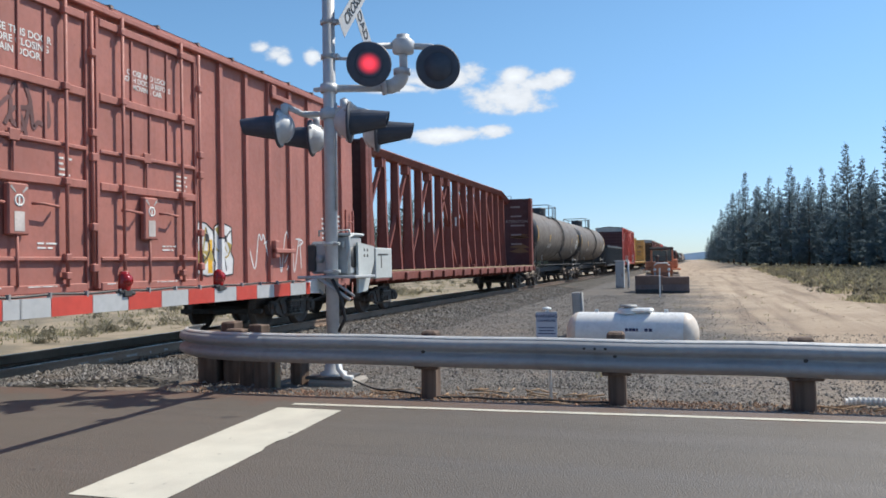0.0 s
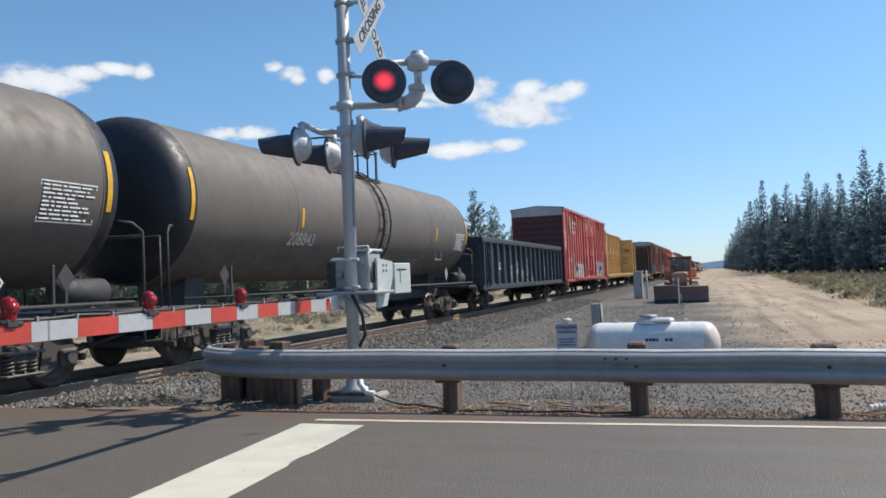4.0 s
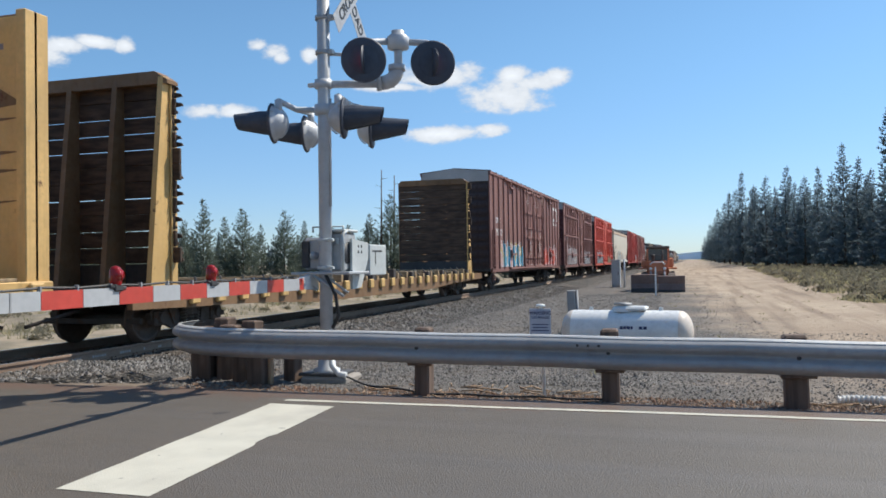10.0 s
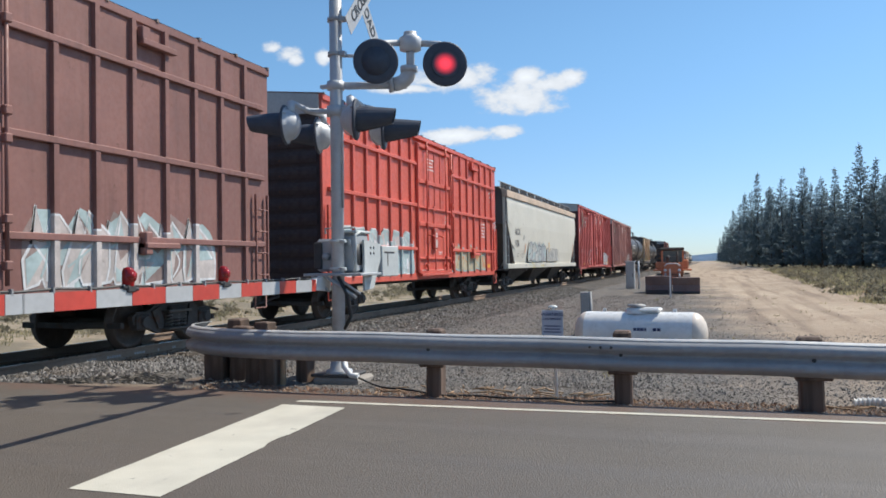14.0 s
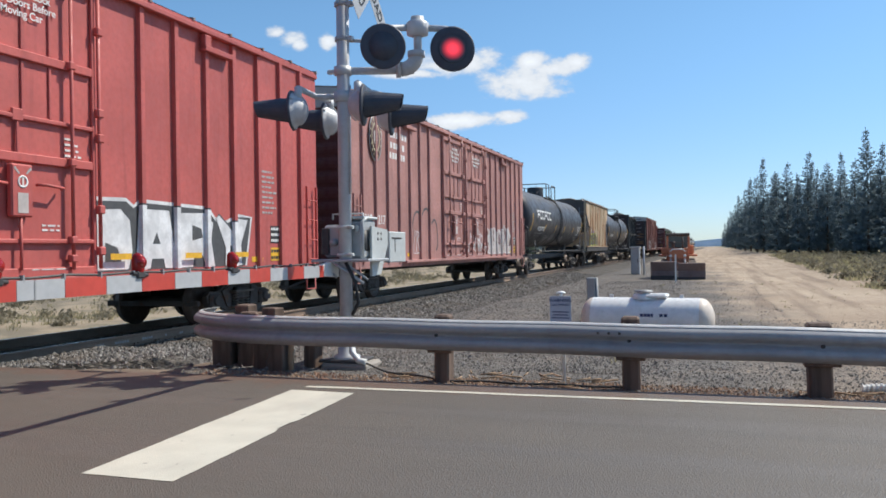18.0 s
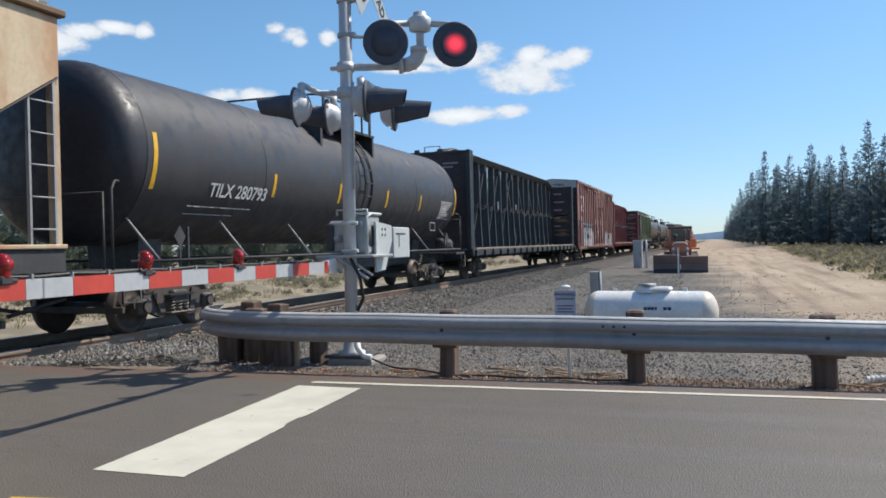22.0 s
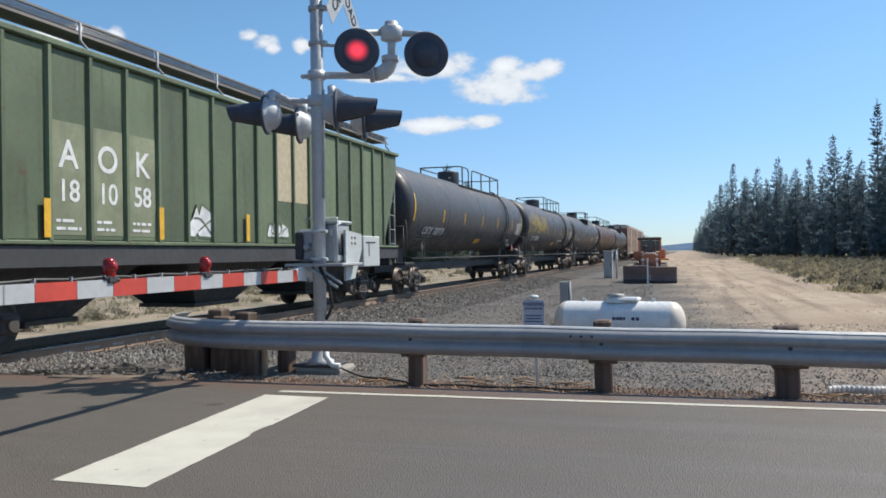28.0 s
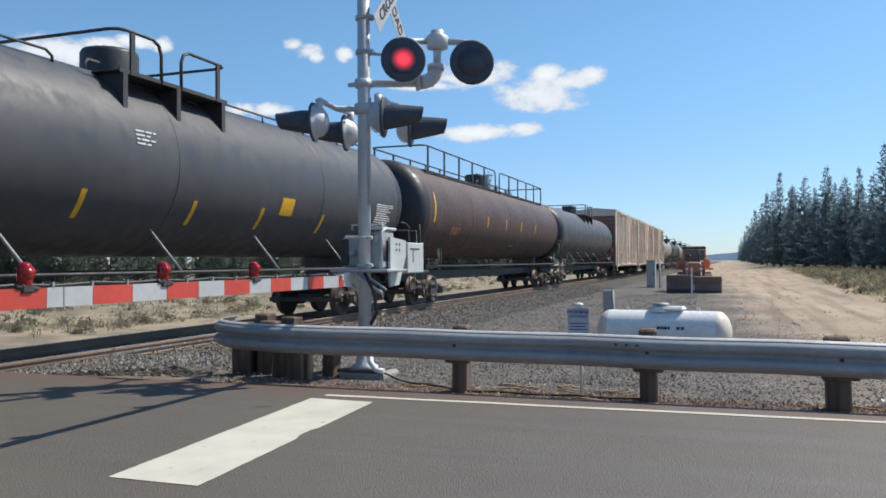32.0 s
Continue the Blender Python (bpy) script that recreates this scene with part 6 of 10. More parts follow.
def covered_hopper(u, length, body, label, sill, eave, ribs=0, rounded=False, cut=1.6, roof_mat=None, gear_mat=None, rib_span=None, notch=None, end_paint=None):
    """Closed hopper with sloped bays below; rounded: smooth bulging sides."""
    car = new_car("covered_hopper", label, "hopper car", u)
    dark = gear_mat or M["dark_steel"]
    # the body in cross section
    if rounded:
        half = [(1.50, sill + 0.08), (1.57, sill + 0.7), (1.60, 0.5 * (sill + eave) + 0.2), (1.585, eave - 0.5), (1.53, eave - 0.12), (1.30, eave + 0.12)]
    else:
        half = [(1.54, sill), (1.56, sill + 0.05), (1.56, eave - 0.05), (1.50, eave + 0.05)]
    crown = 0.42 if eave < 4.4 else 0.26
    prof = [(x, z) for x, z in half] + [(0.45, eave + crown), (-0.45, eave + crown)] + [(-x, z) for x, z in reversed(half)]
    # side sheets are cut back diagonally at the lower ends
    end_rise = 0.60 if rounded else 0.74
    secs = []
    # a notch lets the slant stop above the sill, in an upright edge
    stay = (notch - sill) / (end_rise * (eave - sill)) if notch else 0.5
    mid = cut - 0.008 if notch else 0.25 + 0.5 * (cut - 0.25)
    for y, k in ((0.25, 1.0), (mid, stay), (cut, 0.0), (length - cut, 0.0), (length - mid, stay), (length - 0.25, 1.0)):
        ring = []
        for x, z in prof:
            low = sill + k * end_rise * (eave - sill)
            ring.append((x, y, max(z, low)))
        secs.append(ring)
    part("body_shell", Shape().sweep(secs, smooth=False), body, car)
    top_half = [(x, z) for x, z in prof if z > sill + end_rise * (eave - sill)]
    for y, s in ((0.25, 1), (length - 0.25, -1)):
        low = sill + (end_rise - 0.04) * (eave - sill)
        # end panel and slope sheet carry their shade as a dark colour
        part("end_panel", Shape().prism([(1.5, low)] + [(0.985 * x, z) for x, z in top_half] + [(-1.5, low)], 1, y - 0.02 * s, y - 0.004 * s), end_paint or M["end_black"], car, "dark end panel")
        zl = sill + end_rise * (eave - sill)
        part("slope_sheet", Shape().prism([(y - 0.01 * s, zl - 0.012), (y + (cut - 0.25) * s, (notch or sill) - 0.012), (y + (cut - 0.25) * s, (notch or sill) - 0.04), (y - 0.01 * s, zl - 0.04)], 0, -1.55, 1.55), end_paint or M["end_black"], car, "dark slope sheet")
        part("end_sheet", Shape().prism([(y, eave), (y + 0.05 * s, eave), (y + (cut + 0.5) * s, sill), (y + (cut + 0.45) * s, sill)], 0, -1.4, 1.4), dark, car, "sloped end sheet")
        for x in (1.38, -1.50):
            part("corner_post", Shape().box(x, x + 0.12, y - 0.05, y + 0.07, 1.05, eave, 0.01), body, car)
        part("end_platform", Shape().box(-1.5, 1.5, y - 0.25, y + 0.5 * s, 1.0, 1.08, 0.01), dark, car)
        part("end_truss", Shape().rod((1.2, y + 0.1 * s, 1.1), (1.2, y + (cut + 0.2) * s, sill + 0.7), 0.05, 6).rod((-1.2, y + 0.1 * s, 1.1), (-1.2, y + (cut + 0.2) * s, sill + 0.7), 0.05, 6), dark, car)
    for side in (1, -1):
        if rounded:
            part("side_sill", Shape().box(side * 1.48, side * 1.60, 0.2, length - 0.2, 1.08, 1.30, 0.015), body, car)
        else:
            part("side_sill", Shape().box(side * 1.46, side * 1.57, 0.2, length - 0.2, sill - 0.36, sill - 0.045, 0.015), dark, car, "dark side sill")
            part("sill_ledge", Shape().box(side * 1.48, side * 1.61, 0.2, length - 0.2, sill - 0.04, sill + 0.02, 0.012), body, car)
    # ribs
    if ribs:
        rib = Shape().prism([(1.555, -0.05), (1.615, -0.03), (1.615, 0.03), (1.555, 0.05)], 2, sill + 0.02, eave - 0.02)
        first, last = rib_span or (cut + 0.05, length - cut - 0.05)
        for k in range(ribs + 1):
            y = first + (last - first) * k / ribs
            part("rib", rib, body, car, at=pose(0, y, 0), key=("hrib", body.name))
            part("rib", rib, body, car, at=pose(0, y, 0, 0, 0, 180), key=("hrib", body.name))
        step = (last - first) / ribs
        sheet = Shape().box(1.5602, 1.5622, 0.045, step - 0.045, sill + 0.04, eave - 0.06)
        for k in range(ribs):
            part("side_sheet", sheet, body, car, at=pose(0, first + step * k, 0), key=("hsheet", body.name, ribs, length))
    # top chord and running boards
    if rounded:
        part("top_chord", Shape().prism([(1.40, eave - 0.27), (1.60, eave - 0.27), (1.625, eave - 0.24), (1.60, eave + 0.02), (1.50, eave + 0.07), (1.34, eave + 0.14)], 1, 0.15, length - 0.15), roof_mat or body, car, "rust-stained band along the eave")
    else:
        part("top_chord", Shape().box(1.47, 1.63, 0.15, length - 0.15, eave - 0.02, eave + 0.08, 0.02), roof_mat or body, car)
    low = eave + (0.17 if rounded else 0.42 if eave < 4.4 else 0.16)
    high = 0.30 if rounded else 0.2 if eave < 4.4 else 0.13
    for side in (1, -1):
        board = part("running_board", Shape().box(side * 0.75, side * 1.25, 0.1, length - 0.1, low, low + 0.03, 0.01), M["grating"], car, "grating running board")
        part("board_edge", Shape().box(side * 1.25, side * 1.27, 0.1, length - 0.1, low - 0.04, low), M["grating"], board)
        part("board_edge", Shape().box(side * 1.25, side * 1.27, 0.1, length - 0.1, low - 0.06 + high, low - 0.03 + high), M["grating"], board)
        if side > 0:
            m = int(length / 1.9)
            wide = (length - 0.6) / m
            lat = Shape()
            a, b = low - 0.025, low - 0.055 + high
            for q in range(int((wide + 0.2) / 0.034)):
                for lean in (0.5, -0.5):
                    p = q * 0.034 - 0.1
                    e = p + lean * (b - a)
                    if 0.02 < p < wide - 0.02 and 0.02 < e < wide - 0.02:
                        lat.prism([(p - 0.006, a), (p + 0.006, a), (e + 0.006, b), (e - 0.006, b)], 0, 1.255, 1.261)
            for k in range(m):
                part("mesh_screen", lat, M["dark_steel"], board, "crossed wire mesh", at=pose(0, 0.3 + wide * k, 0), key=("mesh", eave, length))
    n = int(length / 1.9)
    for k in range(n + 1):
        y = 0.3 + (length - 0.6) * k / n
        part("board_bracket", Shape().path([(1.27, y, low - 0.06 + high), (1.27, y, low - 0.12), (1.5, y, eave + 0.04)], 0.025, 6), M["pale_steel"], car)
    for k in range(3):
        y = length * (0.2 + 0.3 * k)
        part("hatch", Shape().box(-0.4, 0.4, y - 1.2, y + 1.2, eave + crown - 0.02, eave + crown + 0.10, 0.03), roof_mat or body, car)
    # discharge bays
    n = 3 if length > 14 else 2
    w = (length - 2 * cut) / n
    for k in range(n):
        a = cut + k * w
        bay = Shape().sweep([[(-1.4, a + 0.1, sill + 0.1), (1.4, a + 0.1, sill + 0.1), (1.4, a + w - 0.1, sill + 0.1), (-1.4, a + w - 0.1, sill + 0.1)],
                             [(-0.6, a + w * 0.35, 0.42), (0.6, a + w * 0.35, 0.42), (0.6, a + w * 0.65, 0.42), (-0.6, a + w * 0.65, 0.42)]])
        part("hopper_bay", bay, dark, car, "sloped discharge bay")
        part("outlet_gate", Shape().box(-0.65, 0.65, a + w * 0.33, a + w * 0.67, 0.34, 0.42, 0.01), M["bogie"], car)
    if rounded:
        ladder(car, 0.28, 1.1, eave - 0.1, M["pale_steel"], 1.46, 0.42)
    else:
        ladder(car, 0.40 if notch else -0.05, 1.06, eave - (0.85 if notch else 0.55), M["pale_steel"], 1.50, 0.55)
        part("end_ladder_rail", Shape().box(1.07, 1.11, 0.06, 0.10, 1.1, eave - 0.35), M["pale_steel"], car)
        for k in range(7):
            z = 1.3 + 0.42 * k
            if z < eave - 0.4:
                part("end_rung", Shape().rod((1.09, 0.08, z), (1.48, 0.08, z), 0.013, 6), M["pale_steel"], car)
    ladder(car, length - 0.75, 1.1, eave - 0.1, M["pale_steel"], 1.46, 0.42)
    running_gear(car, length, 1.95)
    return car


# car paints
M["stencil_dim"] = plain("stencil_dim", (0.30, 0.26, 0.26), 0.7)
M["grating"] = paint("grating_steel", (0.26, 0.235, 0.215), 0.65, 0.2, vary=0.2, grime=0.3, rust=0.25)
# end and bulkhead colours, darkened for the side turned from the sun
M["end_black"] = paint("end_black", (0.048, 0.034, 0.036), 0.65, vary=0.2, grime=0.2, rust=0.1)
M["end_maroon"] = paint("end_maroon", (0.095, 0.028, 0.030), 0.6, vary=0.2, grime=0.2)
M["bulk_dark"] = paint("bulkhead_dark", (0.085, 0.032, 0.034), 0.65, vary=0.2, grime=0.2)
M["fascia"] = paint("end_fascia", (0.46, 0.45, 0.44), 0.6, vary=0.15, grime=0.3, rust=0.1)
M["roof"] = paint("roof_sheet", (0.26, 0.21, 0.19), 0.6, 0.2, vary=0.2, rust=0.35)
M["pale_steel"] = paint("pale_steel", (0.34, 0.34, 0.34), 0.6, 0.2)
M["box_rust"] = paint("oxide_red_paint", (0.400, 0.153, 0.122), 0.62, vary=0.16, grime=0.3, streak=0.4, rust=0.12)
M["box_red"] = paint("action_red_paint", (0.515, 0.110, 0.094), 0.55, vary=0.16, grime=0.22, streak=0.4, rust=0.08)
M["box_brown"] = paint("boxcar_brown_paint", (0.262, 0.124, 0.103), 0.6, vary=0.16, grime=0.28, streak=0.4, rust=0.15)
M["box_faded"] = paint("faded_red_paint", (0.425, 0.208, 0.182), 0.66, vary=0.18, grime=0.38, streak=0.45, rust=0.18)
M["box_bright"] = paint("bright_red_paint", (0.66, 0.120, 0.078), 0.5, vary=0.12, grime=0.2, streak=0.3)
M["beam_red"] = paint("beam_red_paint", (0.22, 0.065, 0.048), 0.6, vary=0.2, grime=0.3, streak=0.3, rust=0.2)
M["beam_maroon"] = paint("beam_maroon_paint", (0.19, 0.050, 0.050), 0.55, vary=0.2, grime=0.25, streak=0.3)
M["beam_green"] = paint("beam_dark_green_paint", (0.036, 0.043, 0.047), 0.6, vary=0.2, grime=0.3, streak=0.3)
M["car_yellow"] = paint("railcar_yellow_paint", (0.68, 0.43, 0.16), 0.55, vary=0.18, grime=0.3, streak=0.5, rust=0.34)
M["rust_panel"] = paint("rusty_bulkhead", (0.22, 0.125, 0.06), 0.7, vary=0.2, grime=0.3, streak=0.4, rust=0.4)
M["g_silver"] = paint("spray_silver", (0.38, 0.39, 0.40), 0.6, vary=0.2, big=2.6, grime=0.3, relief=0.0)
# shade painted on the flatcar's braces and cap; true rust on the hopper roof
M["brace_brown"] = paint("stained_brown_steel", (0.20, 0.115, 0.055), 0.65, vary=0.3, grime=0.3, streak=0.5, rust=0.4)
M["dark_plank"] = wood("dark_plank", (0.040, 0.026, 0.019), (0.105, 0.068, 0.046), (2, 12, 12))
M["tank_brown"] = paint("dusty_tank_black", (0.145, 0.122, 0.104), 0.62, vary=0.10, fine=5.0, grime=0.22, streak=0.18, relief=0.0)
M["tank_black"] = paint("tank_black", (0.050, 0.049, 0.053), 0.50, vary=0.14, fine=5.0, grime=0.22, streak=0.2, relief=0.0)
M["tank_grey"] = paint("tank_dusty_grey", (0.066, 0.067, 0.074), 0.52, vary=0.12, fine=5.0, grime=0.22, streak=0.2, relief=0.0)
M["tank_rusty"] = paint("tank_rusty", (0.085, 0.050, 0.042), 0.55, vary=0.3, grime=0.4, streak=0.4, rust=0.35)
# clean black, taken darker for the shade on the bulging end
M["tank_head"] = paint("tank_head_black", (0.026, 0.026, 0.033), 0.5, vary=0.2, grime=0.12)
M["tank_pale"] = paint("tank_pale", (0.33, 0.32, 0.30), 0.5, vary=0.15, grime=0.4, streak=0.4)
M["gon_black"] = paint("gondola_black", (0.050, 0.058, 0.068), 0.5, vary=0.2, grime=0.3, streak=0.3)
M["hop_white"] = paint("hopper_cream", (0.66, 0.625, 0.535), 0.5, vary=0.05, grime=0.12, streak=0.08, rust=0.02, relief=0.03)
# hopper end: dark brown-grey that stands in for the shade on it
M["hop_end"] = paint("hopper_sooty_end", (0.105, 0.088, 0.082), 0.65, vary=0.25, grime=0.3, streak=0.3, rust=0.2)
M["hop_rusttop"] = paint("hopper_rusty_top", (0.55, 0.42, 0.31), 0.6, vary=0.2, rust=0.5)
M["hop_green"] = paint("hopper_green", (0.125, 0.160, 0.090), 0.6, vary=0.3, big=0.5, grime=0.45, streak=0.7, rust=0.36, each=0.38)
M["hop_tan"] = paint("hopper_tan", (0.56, 0.44, 0.29), 0.62, vary=0.15, grime=0.3, streak=0.35, rust=0.12, each=0.12, bleed=(0.40, 0.165, 0.060))
M["g_navy"] = plain("spray_navy", (0.030, 0.040, 0.062), 0.6)
M["g_violet"] = plain("spray_violet", (0.20, 0.13, 0.32), 0.6)
M["reefer"] = paint("reefer_cream", (0.70, 0.58, 0.47), 0.55, vary=0.12, grime=0.35, streak=0.5, rust=0.2)
M["g_white"] = paint("spray_white", (0.72, 0.72, 0.72), 0.7, vary=0.25, big=2.6, fine=22.0, grime=0.3, streak=0.35, relief=0.0)
M["g_black"] = paint("spray_black", (0.03, 0.03, 0.035), 0.7, vary=0.25, big=2.6, fine=22.0, grime=0.3, streak=0.35, relief=0.0)
M["g_pale"] = paint("spray_pale", (0.56, 0.50, 0.47), 0.7, vary=0.25, big=2.6, fine=22.0, grime=0.3, streak=0.35, relief=0.0)
M["g_blue"] = paint("spray_blue", (0.10, 0.36, 0.52), 0.7, vary=0.25, big=2.6, fine=22.0, grime=0.3, streak=0.35, relief=0.0)
M["g_teal"] = paint("spray_teal", (0.28, 0.48, 0.50), 0.7, vary=0.25, big=2.6, fine=22.0, grime=0.3, streak=0.35, relief=0.0)
M["g_pink"] = paint("spray_pink", (0.62, 0.38, 0.34), 0.7, vary=0.25, big=2.6, fine=22.0, grime=0.3, streak=0.35, relief=0.0)
M["g_red"] = paint("spray_red", (0.55, 0.08, 0.05), 0.7, vary=0.25, big=2.6, fine=22.0, grime=0.3, streak=0.35, relief=0.0)
M["g_orange"] = paint("spray_orange", (0.62, 0.27, 0.13), 0.7, vary=0.25, big=2.6, fine=22.0, grime=0.3, streak=0.35, relief=0.0)
M["g_green"] = paint("spray_lime", (0.42, 0.52, 0.06), 0.7, vary=0.25, big=2.6, fine=22.0, grime=0.3, streak=0.35, relief=0.0)
M["g_yellow"] = paint("spray_yellow", (0.70, 0.56, 0.12), 0.7, vary=0.25, big=2.6, fine=22.0, grime=0.3, streak=0.35, relief=0.0)
M["g_bluegrey"] = paint("spray_blue_grey", (0.26, 0.32, 0.46), 0.7, vary=0.2, big=2.6, grime=0.2, relief=0.0)
M["g_dark"] = paint("spray_smoke", (0.15, 0.072, 0.07), 0.7, vary=0.25, big=2.6, fine=22.0, grime=0.3, streak=0.35, relief=0.0)
M["g_pteal"] = paint("spray_pale_teal", (0.42, 0.52, 0.52), 0.7, vary=0.25, big=2.6, grime=0.3, relief=0.0)
M["g_ochre"] = paint("spray_ochre", (0.44, 0.33, 0.09), 0.7, vary=0.25, big=2.6, grime=0.3, relief=0.0)
M["g_dusk"] = paint("spray_dusk", (0.30, 0.22, 0.20), 0.7, vary=0.3, big=2.6, grime=0.3, relief=0.0)
M["hop_soft"] = paint("spray_soft_grey", (0.54, 0.525, 0.48), 0.7, vary=0.2, big=2.6, grime=0.3, relief=0.0)
M["g_ink"] = plain("spray_ink", (0.075, 0.078, 0.082), 0.7)
M["g_ash"] = plain("spray_ash", (0.36, 0.37, 0.38), 0.7)
M["patch_pale"] = plain("primer_patch", (0.50, 0.42, 0.28), 0.7)
M["patch_grey"] = paint("paint_patch", (0.25, 0.27, 0.17), 0.7, vary=0.25, big=1.6, grime=0.3, streak=0.4, relief=0.0)


def spaced(a, b, step):
    n = max(1, round((b - a) / step))
    return [a + (b - a) * k / n for k in range(n + 1)]


def ribs_60(first, step, length):
    left = [first + step * k for k in range(7)]
    return left + [length - y for y in left]


def consist():
    side = 1.562
    # oxide-red boxcar
    c = boxcar(0.0, 18.9, M["box_rust"], "oxide-red ribbed boxcar with plug doors and graffiti", [(7.0, 9.46), (9.6, 12.07)], ribs_60(0.80, 0.878, 18.95), stencils=False)
    lettering("door_notice", "CLOSE THIS DOOR\nBEFORE CLOSING\nMAIN DOOR", 0.135, M["lettering"], c, on_side(1.616, 8.22, 4.30))
    lettering("door_notice", "CLOSE AND LOCK\nBOTH DOORS BEFORE\nMOVING CAR", 0.115, M["lettering"], c, on_side(1.616, 10.80, 4.26))
    scrawl(c, 1.616, 7.9, 8.8, 3.2, 3.6, M["g_dark"], 5, r=0.03)
    graffiti(c, side, 12.1, 13.3, 1.2, 2.2, M["g_white"], M["g_black"], 3, 2, accent=M["g_ochre"], peaks=0.3)
    scrawl(c, side, 13.9, 14.6, 1.35, 2.0, M["g_white"], 8)
    scrawl(c, side, 15.1, 16.0, 1.25, 2.0, M["g_white"], 9)
    small_print(c, side, 17.1, 1.5, 0.5, 1.0, 9)
    small_print(c, side, 17.75, 1.9, 0.5, 0.7, 6)
    placard(c, side, 17.8, 1.55, 0.35, 0.4, M["g_black"], 3, M["lettering"])
    placard(c, side, 17.8, 1.12, 0.4, 0.2, M["reflector"])
    for y in (9.78, 12.55, 16.55, 5.0):
        part("reflective_strip", Shape().box(1.562, 1.566, y - 0.07, y + 0.07, 1.25, 1.85), M["reflector"], c, "yellow reflective strip")
    # dark red centre-beam flatcar
    centerbeam(20.05, 23.2, M["beam_red"], "dark red centre-beam flatcar, empty", M["bulk_dark"], middle=11.55, pitch=1.225, words=(("ATTENTION", 0.62, 3.55, 0.22),))
    # two dusty tanks
    cs = tank_side(1.49, 2.92)
    for u, ln in ((44.1, 17.2), (62.1, 17.2)):
        t = tank_car(u, ln, M["tank_brown"], "dusty brown-black tank car with centre ladder", stripes=(0.6, 4.5, 13.35, 16.6), ladder_at=9.0, band_at=9.0, strip=(-14, 2), brackets=False)
        placard_curved(t, 15.35, 2.33, 0.95, 0.5, cs)
        lettering("car_number", "208843", 0.40, M["lettering_dim"], t, on_tank(4.6, 2.3))
        small_print(t, 0, 11.6, 1.85, 1.2, 0.14, 2, M["lettering_dim"], curve=cs)
        part("placard_frame", Shape().box(1.30, 1.31, 13.6, 14.2, 1.95, 1.98).box(1.30, 1.31, 13.6, 14.2, 2.25, 2.28).box(1.30, 1.31, 13.6, 13.63, 1.98, 2.25).box(1.30, 1.31, 14.17, 14.2, 1.98, 2.25), M["pale_steel"], t, "empty placard frame")
        hazard(t, 14.7, 1.5, M["pale_steel"])
    # black gondola
    c = gondola(80.4, 16.5, M["gon_black"], "black ribbed gondola car with white tags")
    lettering("car_number", "10423", 0.4, M["lettering"], c, on_side(1.466, 2.75, 1.75))
    for k, (a, b, z0, z1) in enumerate(((5.60, 6.26, 1.08, 1.72), (6.66, 7.22, 1.22, 1.58), (7.62, 8.36, 1.42, 2.08), (11.90, 12.5, 1.38, 1.80), (9.0, 9.4, 1.10, 1.22), (4.45, 5.0, 1.2, 1.7), (14.0, 14.5, 1.3, 1.75))):
        tall = (z1 - z0) / 3
        for q in range(3):
            for n in range(2):
                scrawl(c, 1.466, a + 0.04 * q + 0.05 * n, b - 0.06 + 0.03 * q, z0 + tall * q, z0 + tall * (q + 1.15), M["g_white"], 20 + 7 * k + 2 * q + 90 * n, r=0.009)
    part("data_panel", Shape().box(1.462, 1.466, 8.02, 8.18, 1.06, 1.2), M["g_pale"], c, "small cream panel")
    # action-red boxcar
    d0, d1 = 7.0, 12.0
    c = boxcar(98.25, 18.85, M["box_red"], "bright red ribbed boxcar with white lettering and graffiti", [(d0, 9.4), (9.6, d1)], ribs_60(0.92, 0.863, 18.85), end_mat=M["end_maroon"], stencils=False)
    crest(c, 1.93, 4.26)
    lettering("door_notice", "Important\nClose This Door\nBefore Closing\nMain Door", 0.14, M["lettering"], c, on_side(1.640, 8.3, 4.45))
    lettering("door_notice", "Close And Lock\nBoth Doors Before\nMoving Car", 0.14, M["lettering"], c, on_side(1.640, 10.8, 4.45))
    for z, w in ((4.5, 1.45), (4.2, 1.0), (3.92, 1.15)):
        wordmark(c, 3.6, z, w, 0.17)
    lettering("car_number", "218", 0.34, M["lettering"], c, on_side(1.564, 1.40, 2.16))
    lettering("car_number", "135", 0.31, M["lettering"], c, on_side(1.564, 2.25, 2.16))
    lettering("graffiti_tag", "TRAIN", 0.36, M["g_white"], c, on_side(1.564, 0.72, 3.62) @ pose(0, 0, 0, 0, 0, -12), "white sprayed tag")
    scrawl(c, side, 0.3, 1.25, 2.95, 3.35, M["g_white"], 17, r=0.02)
    small_print(c, side, 1.1, 1.5, 0.5, 0.4, 4)
    placard(c, side, 1.15, 1.3, 0.5, 0.28, M["reflector"], 2, M["letter_black"])
    graffiti(c, side, 3.3, 6.8, 1.1, 2.08, M["g_pteal"], M["g_white"], 14, 4, accent=M["g_pink"], peaks=0.2, mass=True)
    for q in range(3):
        scrawl(c, side, 2.0 + 0.6 * q, 2.7 + 0.6 * q, 2.1, 2.6, M["g_ash"], 16 + q, r=0.028)
    graffiti(c, side, 11.95, 16.95, 1.06, 2.3, M["g_silver"], M["g_white"], 15, 5, accent=M["g_bluegrey"], second=M["g_pteal"], peaks=1.0, mass=True)
    small_print(c, side, 16.8, 2.2, 0.5, 0.9, 8)
    placard(c, side, 17.2, 1.35, 0.4, 0.3, M["reflector"])
